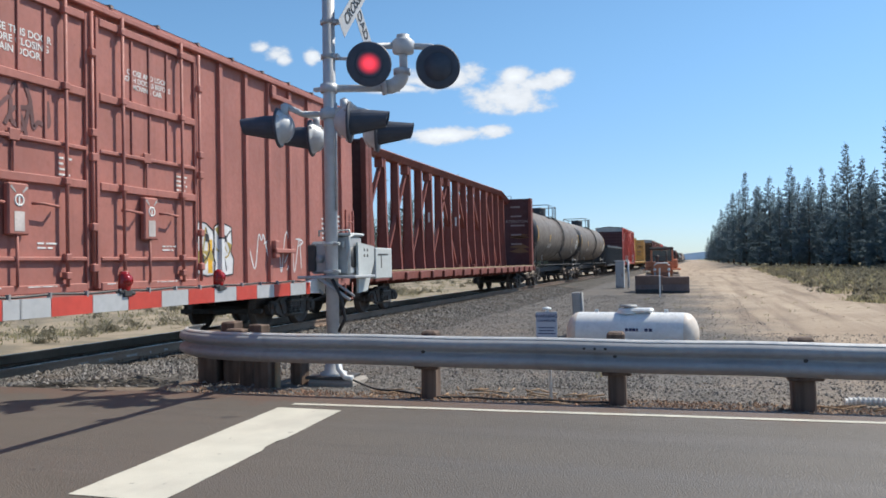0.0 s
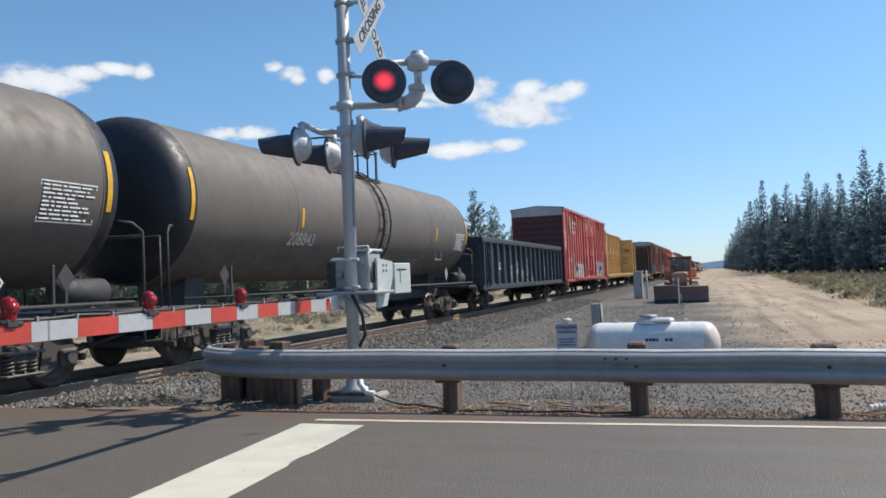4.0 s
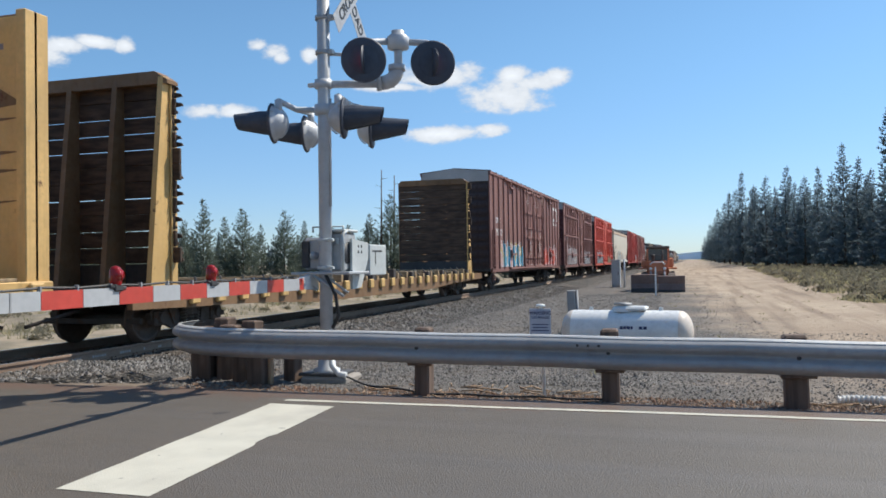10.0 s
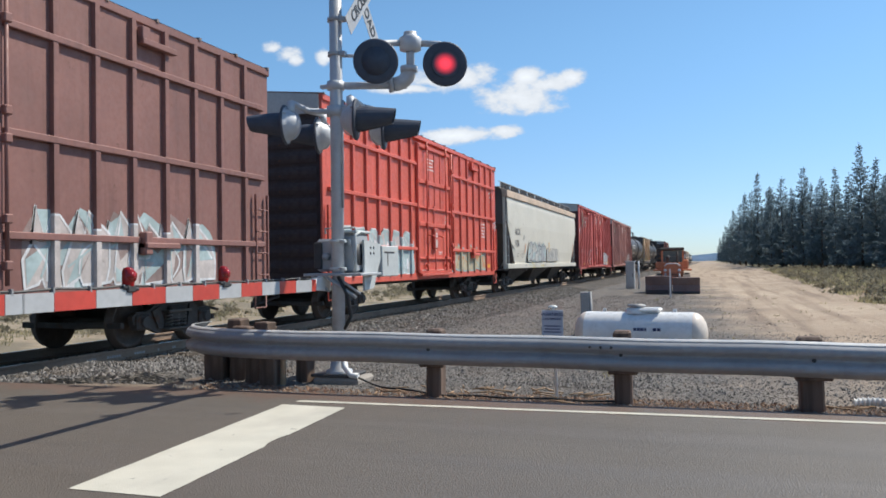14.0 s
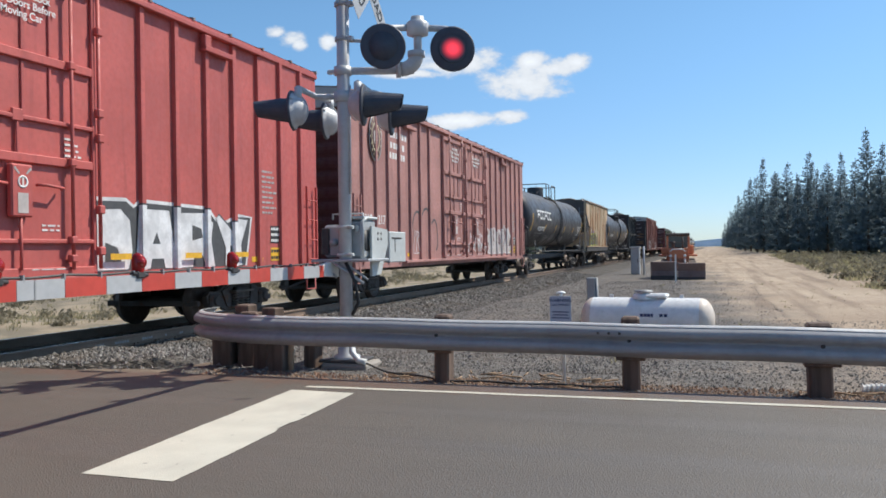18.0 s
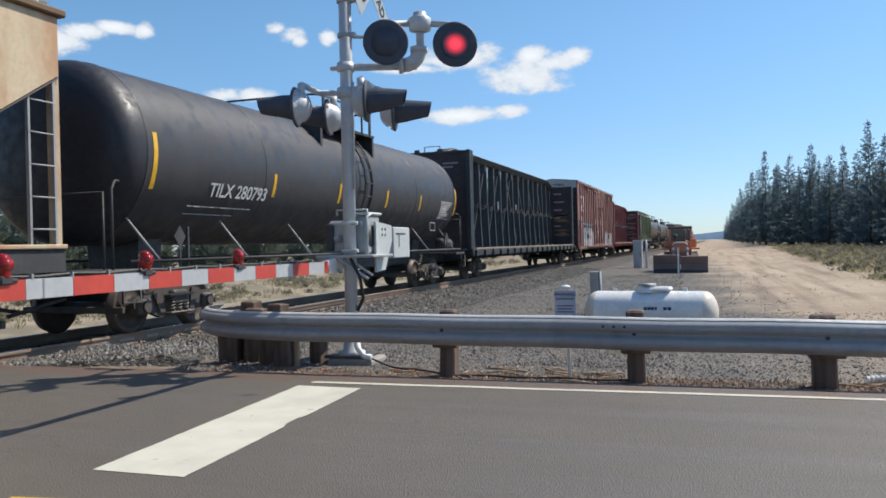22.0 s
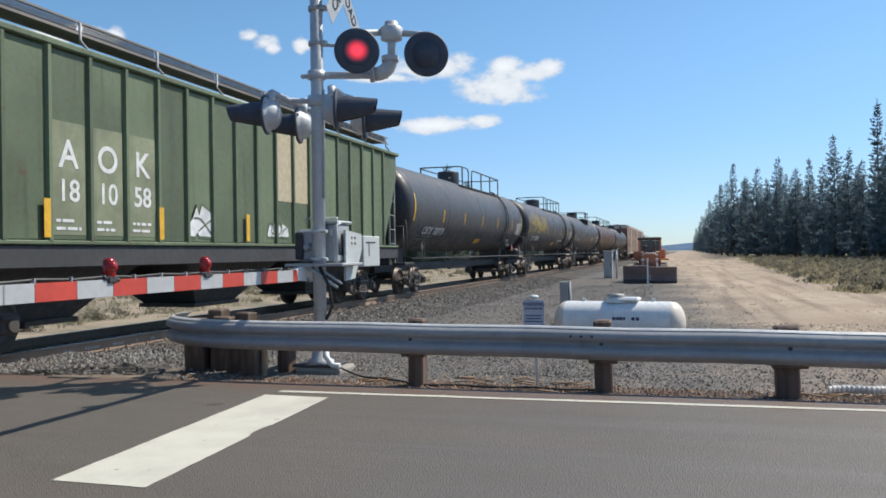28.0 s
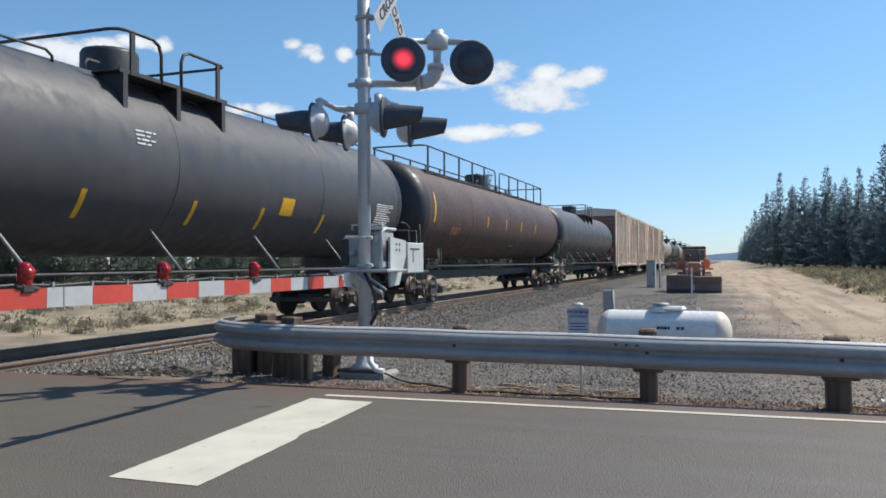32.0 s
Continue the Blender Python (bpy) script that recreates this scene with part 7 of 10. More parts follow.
    for y in (3.08, 3.95, 4.83, 5.66, 6.48, 12.45, 13.3, 14.1, 14.95, 15.75, 16.6):
        part("reflective_strip", Shape().box(1.562, 1.580, y - 0.25, y + 0.25, 1.16, 1.28), M["reflector"], c, "yellow reflective strip")
    # yellow centre-beam flatcar
    centerbeam(118.55, 23.0, M["car_yellow"], "yellow centre-beam flatcar, empty, rust stained", M["rust_panel"], middle=11.76, pitch=1.24)
    # bulkhead flat
    bulkhead_flat(143.2, 21.9, "empty yellow bulkhead flatcar with dark slatted ends")
    # brown boxcar
    d0, d1 = 7.1, 12.2
    c = boxcar(166.5, 18.95, M["box_brown"], "dark brown ribbed boxcar with blue graffiti", [(d0, 9.55), (9.75, d1)], [0.6 + 0.99 * k for k in range(7)] + [13.05 + 1.0 * k for k in range(6)])
    lettering("car_mark", "DWC", 0.36, M["lettering"], c, on_side(1.564, 1.5, 3.16))
    lettering("car_number", "793772", 0.42, M["lettering"], c, on_side(1.564, 1.62, 2.62))
    graffiti(c, side, 1.8, 6.8, 1.08, 2.35, M["g_blue"], M["g_white"], 31, 8, accent=M["g_ochre"], second=M["g_pink"], peaks=1.8, mass=True)
    graffiti(c, side, 12.6, 16.6, 1.1, 2.3, M["g_red"], M["g_white"], 32, 4, accent=M["box_brown"], second=M["g_red"])
    graffiti(c, side, 16.4, 17.3, 1.05, 2.4, M["g_pink"], M["g_white"], 33, 1, accent=M["g_red"])
    wordmark(c, 17.2, 4.2, 1.62, 0.85, big=True)
    wordmark(c, 17.15, 3.61, 1.5, 0.14)
    placard(c, side, 17.35, 1.45, 0.36, 0.4, M["g_black"], 3, M["lettering"])
    # ribbed and belted boxcar
    c = boxcar(187.5, 16.0, M["box_brown"], "brown boxcar with belt rails and pale graffiti", [(6.55, 9.5)], spaced(0.85, 5.5, 0.775) + spaced(10.4, 15.1, 0.78), belts=(1.75, 3.05, 4.42), plug=False, end_mat=M["end_maroon"])
    lettering("car_mark", "SRY", 0.42, M["lettering"], c, on_side(1.566, 1.31, 2.86))
    lettering("car_number", "92", 0.42, M["lettering"], c, on_side(1.566, 1.33, 2.38))
    lettering("car_number", "03", 0.42, M["lettering"], c, on_side(1.566, 2.03, 2.37))
    lettering("car_number", "9203", 0.26, M["letter_black"], c, on_end(0.45, -0.064, 5.02))
    graffiti(c, side, 1.1, 6.0, 1.05, 2.45, M["g_pale"], M["g_white"], 41, 6, accent=M["g_dusk"], second=M["g_pink"], peaks=1.4, mass=True)
    graffiti(c, side, 10.0, 14.0, 1.05, 2.2, M["g_pale"], M["g_white"], 42, 6, accent=M["g_pteal"], second=M["g_dusk"], peaks=1.4)
    # bright red boxcar
    c = boxcar(205.9, 15.8, M["box_bright"], "bright red boxcar with belt rails, faded teal graffiti", [(6.2, 9.4)], spaced(0.8, 5.7, 0.83) + spaced(9.9, 15.03, 0.83), belts=(1.79, 3.1, 4.35), plug=False)
    graffiti(c, side, 0.9, 6.0, 1.05, 2.3, M["g_pteal"], M["g_white"], 51, 6, accent=M["g_pale"], peaks=0.3)
    graffiti(c, side, 9.9, 14.2, 1.05, 2.05, M["patch_pale"], M["g_teal"], 52, 5, accent=M["g_orange"])
    small_print(c, side, 13.5, 2.3, 0.9, 0.6, 5)
    for k in range(4):
        part("company_mark", Shape().prism([(14.72 + 0.10 * k, 4.12 - 0.14 * k), (14.98 + 0.10 * k, 4.20 - 0.14 * k), (14.98 + 0.10 * k, 4.13 - 0.14 * k), (14.72 + 0.10 * k, 4.05 - 0.14 * k)], 0, 1.562, 1.566), M["g_pale"], c, "faded slanted bars of a company mark")
    scrawl(c, side, 15.2, 15.7, 2.75, 3.1, M["g_white"], 58)
    placard(c, side, 14.0, 1.6, 0.36, 0.34, M["g_black"], 3, M["lettering"])
    placard(c, side, 14.3, 1.15, 0.5, 0.14, M["reflector"])
    # cream covered hopper
    c = covered_hopper(223.5, 19.4, M["hop_white"], "cream covered hopper with smooth sides and faded graffiti", 1.22, 4.5, rounded=True, cut=1.75, roof_mat=M["hop_rusttop"], end_paint=M["hop_end"])
    lettering("car_mark", "NCIX", 0.42, M["lettering_grey"], c, on_side(1.60, 2.22, 2.75))
    lettering("car_number", "1136", 0.42, M["lettering_grey"], c, on_side(1.60, 2.05, 2.22))
    for y, z in ((2.3, 1.72), (2.3, 1.6), (3.15, 1.72), (3.15, 1.58)):
        small_print(c, 1.60, y - 0.3, z, 0.5, 0.06, 1, M["lettering_grey"])
    part("notice_frame", Shape().box(1.602, 1.605, 3.38, 3.58, 2.38, 2.39).box(1.602, 1.605, 3.38, 3.58, 2.57, 2.58).box(1.602, 1.605, 3.38, 3.39, 2.395, 2.565).box(1.602, 1.605, 3.57, 3.58, 2.395, 2.565).box(1.602, 1.605, 3.38, 3.60, 2.62, 2.63), M["lettering_grey"], c, "small framed notice")
    lettering("notice_letter", "C", 0.11, M["lettering_grey"], c, on_side(1.60, 3.48, 2.44))
    graffiti(c, 1.60, 4.45, 8.65, 1.36, 2.45, M["hop_soft"], M["g_ink"], 61, 4, accent=M["g_pteal"], second=M["g_ash"], peaks=0.8)
    graffiti(c, 1.60, 9.2, 12.6, 1.40, 2.12, M["hop_soft"], M["lettering_grey"], 62, 5, peaks=0.3)
    for k in range(7):
        scrawl(c, 1.602, 3.6 + k * 0.8, 4.0 + k * 0.8, 1.14, 1.26, (M["g_ash"], M["g_pteal"], M["g_yellow"])[k % 3], 160 + k, r=0.008)
    for y, z0, z1, lean in ((3.71, 1.79, 2.21, 0.07), (9.82, 1.94, 2.45, 0.0), (17.97, 1.67, 2.53, 0.12)):
        part("reflective_strip", Shape().prism([(y - lean - 0.05, z0), (y - lean + 0.05, z0), (y + lean + 0.05, z1), (y + lean - 0.05, z1)], 0, 1.605, 1.609), M["g_orange"] if lean else M["reflector"], c, "orange slanted strip" if lean else "yellow reflective strip")
    # red and faded boxcars
    d0, d1 = 7.05, 12.05
    for u, mat, label, seed in ((244.55, M["box_red"], "red ribbed boxcar with outline graffiti", 0), (265.1, M["box_faded"], "faded red ribbed boxcar with white graffiti", 1)):
        c = boxcar(u, 18.9, mat, label, [(d0, 9.42), (9.55, d1)], ribs_60(0.78, 0.838, 18.9), stencils=False, end_mat=M["end_maroon"], steps=False)
        crest(c, 1.6, 4.25, mark=M["lettering_dim"])
        for z, w in ((4.5, 1.5), (4.2, 1.1), (3.92, 1.2)):
            wordmark(c, 3.25, z, w, 0.17)
        small_print(c, side, 16.6, 2.05, 0.55, 0.9, 9, M["lettering_dim"])
        lettering("door_notice", "Important\nClose This Door\nBefore Closing\nMain Door", 0.14, M["lettering"], c, on_side(1.640, 8.3, 4.5))
        lettering("door_notice", "Close And Lock\nBoth Doors Before\nMoving Car", 0.14, M["lettering"], c, on_side(1.640, 10.8, 4.5))
        lettering("car_number", "216" if seed == 0 else "218", 0.34, M["lettering"], c, on_side(1.564, 1.16, 2.12))
        lettering("car_number", "332" if seed == 0 else "217", 0.34, M["lettering"], c, on_side(1.564, 2.03, 2.12))
        if seed == 0:
            scrawl(c, side, 0.25, 1.2, 3.1, 3.7, M["g_white"], 71)
            scrawl(c, side, 0.8, 1.3, 2.2, 2.7, M["g_white"], 70)
            scrawl(c, side, 3.6, 5.2, 1.3, 2.2, M["g_white"], 72)
            graffiti(c, side, 5.0, 5.9, 1.2, 2.3, mat, M["g_white"], 78, 1)
            block_piece(c, side, 11.85, 16.1, 1.08, 2.02, M["g_white"], M["g_ink"], M["g_ink"])
            for y in (12.55, 14.3, 15.75):
                part("reflective_strip", Shape().box(1.632, 1.636, y - 0.22, y + 0.22, 1.24, 1.33), M["reflector"], c, "yellow reflective strip")
        else:
            for yc, wide, tall in ((4.72, 0.40, 1.0), (5.50, 0.46, 1.12), (6.25, 0.34, 0.8)):
                arch = Shape()
                ribbon(arch, smooth_line([(yc - wide, 1.45), (yc - 0.92 * wide, 1.45 + 0.6 * tall), (yc - 0.45 * wide, 1.42 + 0.96 * tall), (yc + 0.3 * wide, 1.45 + tall), (yc + 0.85 * wide, 1.45 + 0.7 * tall), (yc + wide, 1.5), (yc + 0.5 * wide, 1.3)], 5), 0.03, 0.004, side, None)
                part("graffiti_tag", arch, M["g_ink"], c, "dark sprayed arch")
            graffiti(c, side, 4.50, 4.90, 1.2, 2.0, mat, M["g_white"], 75, 1)
            graffiti(c, side, 12.3, 16.4, 1.1, 2.35, M["g_pale"], M["g_white"], 76, 5, accent=M["g_dark"])
            scrawl(c, 1.67, 9.6, 11.7, 1.25, 1.9, M["g_white"], 77)
            scrawl(c, 1.67, 10.0, 11.4, 1.3, 1.75, M["g_white"], 79)
        for y in (2.3, 4.1, 16.4):
            part("reflective_strip", Shape().box(1.562, 1.566, y - 0.2, y + 0.2, 1.14, 1.24), M["reflector"], c, "yellow reflective strip")
        placard(c, side, 16.9, 1.5, 0.34, 0.34, M["g_black"], 3, M["lettering"])
        placard(c, side, 16.9, 1.15, 0.36, 0.26, M["reflector"], 2, M["letter_black"])
    # black tank with a broad white word
    c = tank_car(285.5, 17.3, M["tank_black"], "black tank car with a broad white company mark", stripes=(1.12, 4.5, 7.5, 10.3, 13.45, 16.6), ladder_at=8.5, band_at=9.2, brackets=False)
    tank_word(c, 4.05, 3.05, 3.7, 0.44, 1.49, 2.92)
    head_tag(c, 12)
    lettering("car_number", "PROX 78746", 0.32, M["lettering"], c, on_tank(3.5, 2.34))
    small_print(c, 0, 2.4, 1.95, 2.0, 0.24, 2, M["lettering_dim"], curve=cs)
    for q in range(4):
        scrawl(c, 0, 5.1 + 0.68 * q, 5.75 + 0.68 * q, 1.74, 2.05, M["lettering_dim"], 81 + q, curve=cs)
    scrawl(c, 0, 10.0, 11.2, 1.6, 2.0, M["lettering_dim"], 87, curve=cs)
    placard_curved(c, 15.03, 2.18, 1.13, 0.48, cs)
    part("placard_frame", Shape().box(1.29, 1.30, 14.16, 14.62, 1.80, 1.83).box(1.29, 1.30, 14.16, 14.62, 2.02, 2.05).box(1.29, 1.30, 14.16, 14.19, 1.83, 2.02).box(1.29, 1.30, 14.59, 14.62, 1.83, 2.02), M["pale_steel"], c, "empty placard frame")
    # tan ribbed hopper
    c = covered_hopper(303.7, 12.0, M["hop_tan"], "tan ribbed covered hopper with lime graffiti and rust", 1.42, 4.5, ribs=9, cut=1.69, roof_mat=M["brace_brown"], rib_span=(1.88, 10.25), notch=2.8, end_paint=M["hop_end"])
    graffiti(c, 1.565, 1.80, 5.2, 1.46, 2.50, M["g_navy"], M["g_green"], 91, 4, accent=M["g_dark"], second=M["g_navy"], peaks=0.8, edge=2.0, mass=True)
    for k in range(7):
        y = 2.15 + k * 0.46
        part("graffiti_cloud", flat_patch([(y + 0.16 * math.cos(a) * (1 + 0.3 * math.sin(5 * a + k)), 2.46 - 0.03 * k * (k > 3) + 0.13 * math.sin(a)) for a in [q * 0.5236 for q in range(12)]], 0.0022, 1.565, None), M["g_violet"], c, "violet spray cloud")
    for word, y in (("NDYX", 2.06), ("298", 3.14), ("056", 4.02)):
        lettering("car_number", word, 0.33, M["letter_black"], c, on_side(1.566, y, 2.74), squeeze=0.85)
    scrawl(c, 1.565, 5.5, 7.4, 1.6, 1.8, M["g_dark"], 92)
    # black tank
    c = tank_car(316.6, 17.0, M["tank_black"], "black tank car with white reporting marks", stripes=(0.9, 4.6, 7.6, 10.5, 13.1, 16.5), ladder_at=9.0, band_at=9.4, strip=(-22, -4))
    lettering("car_number", "TILX 280793", 0.36, M["lettering"], c, on_tank(3.4, 2.38))
    small_print(c, 0, 2.0, 1.92, 2.2, 0.26, 2, M["lettering_dim"], curve=cs)
    placard_curved(c, 15.05, 2.2, 1.05, 0.5, cs)
    part("placard_frame", Shape().box(1.29, 1.30, 14.35, 14.85, 1.78, 1.81).box(1.29, 1.30, 14.35, 14.85, 2.02, 2.05).box(1.29, 1.30, 14.35, 14.38, 1.81, 2.02).box(1.29, 1.30, 14.82, 14.85, 1.81, 2.02), M["pale_steel"], c, "empty placard frame")
    # dark green centre-beam flatcar
    cargo_cables(centerbeam(335.0, 22.5, M["beam_green"], "black-green centre-beam flatcar with loose cables", M["end_black"], middle=11.39, pitch=1.227), 22.5, 5)
    # brown boxcar with blue band graffiti
    d0, d1 = 6.9, 12.0
    c = boxcar(358.75, 18.85, M["box_brown"], "brown ribbed boxcar with pale blue-edged graffiti", [(d0, 9.35), (9.55, d1)], ribs_60(0.92, 0.863, 18.85))
    wordmark(c, 1.75, 3.95, 1.6, 0.8, big=True)
    wordmark(c, 1.75, 3.4, 1.5, 0.14)
    lettering("car_mark", "DWC", 0.34, M["lettering"], c, on_side(1.564, 1.3, 2.85))
    lettering("car_number", "794836", 0.34, M["lettering"], c, on_side(1.564, 1.45, 2.35))
    lettering("car_number", "794836", 0.24, M["letter_black"], c, on_end(0.4, -0.064, 5.02))
    graffiti(c, side, 2.2, 6.6, 1.05, 2.45, M["g_pale"], M["g_white"], 101, 5, accent=M["g_blue"], mass=True)
    graffiti(c, side, 12.4, 17.6, 1.05, 2.2, M["g_pale"], M["g_white"], 102, 7, accent=M["g_blue"], second=M["g_dusk"], mass=True)
    s = Shape()
    ribbon(s, [(1.95, 2.52), (3.2, 2.55), (4.6, 2.5), (6.8, 2.52)], 0.06, 0.012, side, None)
    part("graffiti_band", s, M["g_blue"], c, "sprayed blue band")
    # maroon centre-beam flatcar
    notices = (("INSTRUCTIONS", 0.6, 4.30, 0.18), ("WARNING", 0.6, 4.02, 0.27), ("CAR MAY FALL OVER", 0.6, 3.32, 0.16), ("SAFETY FIRST", 0.6, 2.82, 0.17), ("WARNING", 0.6, 2.06, 0.25), ("ATTENTION", -0.8, 4.02, 0.25))
    cargo_cables(centerbeam(379.4, 23.9, M["beam_maroon"], "maroon centre-beam flatcar with loose cables", M["bulk_dark"], middle=12.336, pitch=1.232, words=notices), 23.9, 6)
    # green hopper
    c = covered_hopper(404.9, 17.2, M["hop_green"], "weathered green ribbed covered hopper with painted letters", 1.56, 4.28, ribs=18, cut=1.35)
    for k, (ch, num) in enumerate((("A", "18"), ("O", "10"), ("K", "58"))):
        y = 3.38 + k * 0.81
        part("paint_patch", Shape().box(1.563, 1.567, y - 0.33, y + 0.33, 1.66, 3.25), M["patch_grey"], c, "faded paint patch")
        lettering("car_letter", ch, 0.56, M["lettering"], c, on_side(1.57, y, 2.78))
        lettering("car_number", num, 0.44, M["lettering"], c, on_side(1.57, y, 2.27))
        small_print(c, 1.57, y - 0.25, 1.7, 0.5, 0.22, 2)
    for y in (9.80, 10.6):
        part("paint_patch", Shape().box(1.563, 1.567, y - 0.38, y + 0.38, 2.5, 4.0), M["patch_pale"], c, "tan paint patch")
    graffiti(c, 1.565, 6.3, 7.0, 1.65, 2.3, M["g_white"], M["hop_green"], 111, 1)
    graffiti(c, 1.565, 9.1, 9.9, 1.7, 2.05, M["g_white"], M["hop_green"], 112, 2)
    scrawl(c, 1.565, 11.8, 12.8, 1.7, 2.0, M["g_white"], 113)
    for y in (2.92, 5.42, 8.18):
        part("reflective_strip", Shape().box(1.616, 1.62, y - 0.06, y + 0.06, 1.62, 2.15), M["reflector"], c, "yellow reflective strip")
    # long tank cars
    c = tank_car(423.1, 19.5, M["tank_grey"], "long grey-black tank car with white reporting marks", stripes=(0.8, 4.15, 7.1, 10.05, 13.0, 16.35, 18.8), ladder_at=14.7, walk_span=(8.5, 15.85), breaks=(9.8, 10.35), strip=(-18, 0), brackets=False)
    lettering("car_number", "CBTX  780719", 0.40, M["lettering"], c, on_tank(3.4, 2.12))
    small_print(c, 0, 1.9, 1.8, 2.4, 0.22, 2, M["lettering_dim"], curve=cs)
    placard_curved(c, 17.55, 2.30, 1.05, 0.5, cs)
    hazard(c, 17.0, 1.55)
    part("placard_frame", Shape().box(1.25, 1.26, 15.7, 16.3, 1.70, 1.73).box(1.25, 1.26, 15.7, 16.3, 1.95, 1.98).box(1.25, 1.26, 15.7, 15.73, 1.73, 1.95).box(1.25, 1.26, 16.27, 16.3, 1.73, 1.95), M["pale_steel"], c, "empty placard frame")
    shell_strip(c, "orange_panel", 10.5, 0.40, 1.49, 2.92, -51, -41, M["reflector"], "orange stencil panel")
    c = tank_car(443.6, 19.5, M["tank_grey"], "long grey-black tank car with yellow graffiti", stripes=(0.8, 4.1, 7.1, 9.95, 12.76, 16.2, 18.8), ladder_at=14.7, walk_span=(8.6, 16.0), breaks=(9.9, 10.45), strip=(-18, 0), brackets=False)
    lettering("car_number", "CBTX  780834", 0.40, M["lettering"], c, on_tank(3.3, 2.14))
    lettering("content_notice", "LIQUEFIED PETROLEUM GAS", 0.18, M["lettering"], c, on_tank(13.45, 2.1), squeeze=0.9)
    lettering("content_notice", "NON-ODORIZED", 0.16, M["lettering_dim"], c, on_tank(13.0, 1.92))
    for k in range(5):
        scrawl(c, 0, 1.5 + 1.0 * k, 2.9 + 1.0 * k, 2.75, 3.6, M["g_ochre"], 120 + k, curve=cs, r=0.026)
        scrawl(c, 0, 1.7 + 0.9 * k, 2.6 + 0.9 * k, 2.5, 3.1, M["g_ochre"], 140 + k, curve=cs, r=0.018)
    placard_curved(c, 17.5, 2.30, 1.05, 0.5, cs)
    hazard(c, 16.72, 1.52)
    shell_strip(c, "orange_panel", 10.95, 0.42, 1.49, 2.92, -48, -38, M["reflector"], "orange stencil panel")
    c = tank_car(463.6, 19.8, M["tank_grey"], "long grey-black tank car with slanted yellow marks", stripes=(1.2, 5.4, 7.95, 10.45, 12.55, 15.0), ladder_at=None, strip=(-40, -22), walk_span=(8.75, 11.5), breaks=(9.7, 10.2), long_rails=True)
    lettering("car_number", "GATX 51015", 0.34, M["lettering_dim"], c, on_tank(3.6, 2.3))
    shell_strip(c, "orange_panel", 13.4, 0.24, 1.49, 2.92, -26, -12, M["reflector"], "orange stencil panel")
    small_print(c, 0, 8.9, 3.1, 0.5, 0.26, 4, M["lettering"], curve=cs)
    placard_curved(c, 17.7, 2.25, 0.95, 0.5, cs)
    c = tank_car(484.4, 20.3, M["tank_rusty"], "rust-brown tank car with yellow reflective strips", stripes=(1.2, 6.9, 9.5, 12.0, 14.6), ladder_at=None, strip=(-14, 2), walk_span=(1.8, 18.6), brackets=False)
    lettering("car_number", "51017", 0.36, M["g_orange"], c, on_tank(3.4, 2.3))
    small_print(c, 0, 11.0, 1.9, 1.2, 0.2, 1, M["lettering"], curve=cs)
    tank_car(505.2, 20.3, M["tank_grey"], "plain dusty grey tank car", stripes=())
    for k in range(3):
        c = boxcar(526.6 + k * 16.6, 15.6, M["reefer"], "cream boxcar with rust streaks", [(6.3, 9.3)], spaced(0.8, 6.0, 0.9) + spaced(9.6, 15.0, 0.9), end_mat=M["box_brown"], end_white=False)
        graffiti(c, side, 1.0, 5.4, 1.2, 2.4, M["reefer"], M["box_rust"], 130 + k, 5)
        placard(c, side, 10.2, 3.0, 3.0, 1.2, M["box_rust"], 3, M["reefer"])
    for k in range(5):
        tank_car(577.4 + k * 18.6, 17.0, (M["tank_pale"], M["tank_black"], M["tank_pale"])[k % 3], ("pale grey dusty tank car", "plain black dusty tank car", "pale grey dusty tank car")[k % 3], stripes=(), rail=True)


def head_tag(car, seed, head=0.72, radius=1.49, zc=2.92):
    """A looping tag sprayed on the dished end of a tank."""
    r = random.Random(seed)
    for k in range(7):
        pts = []
        for q in range(7):
            x, z = 0.35 + 0.12 * k + 0.22 * r.uniform(-1, 1), zc + 0.75 - 0.19 * k + 0.24 * r.uniform(-1, 1)
            d = min(0.98, math.hypot(x, z - zc) / radius)
            pts.append((x, head * 0.42 * d ** 2.6 - 0.03, z))
        part("graffiti_tag", Shape().path(smooth_line(pts, 4), 0.011, 5), M["g_ash"], car, "pale looping tag on the tank end")


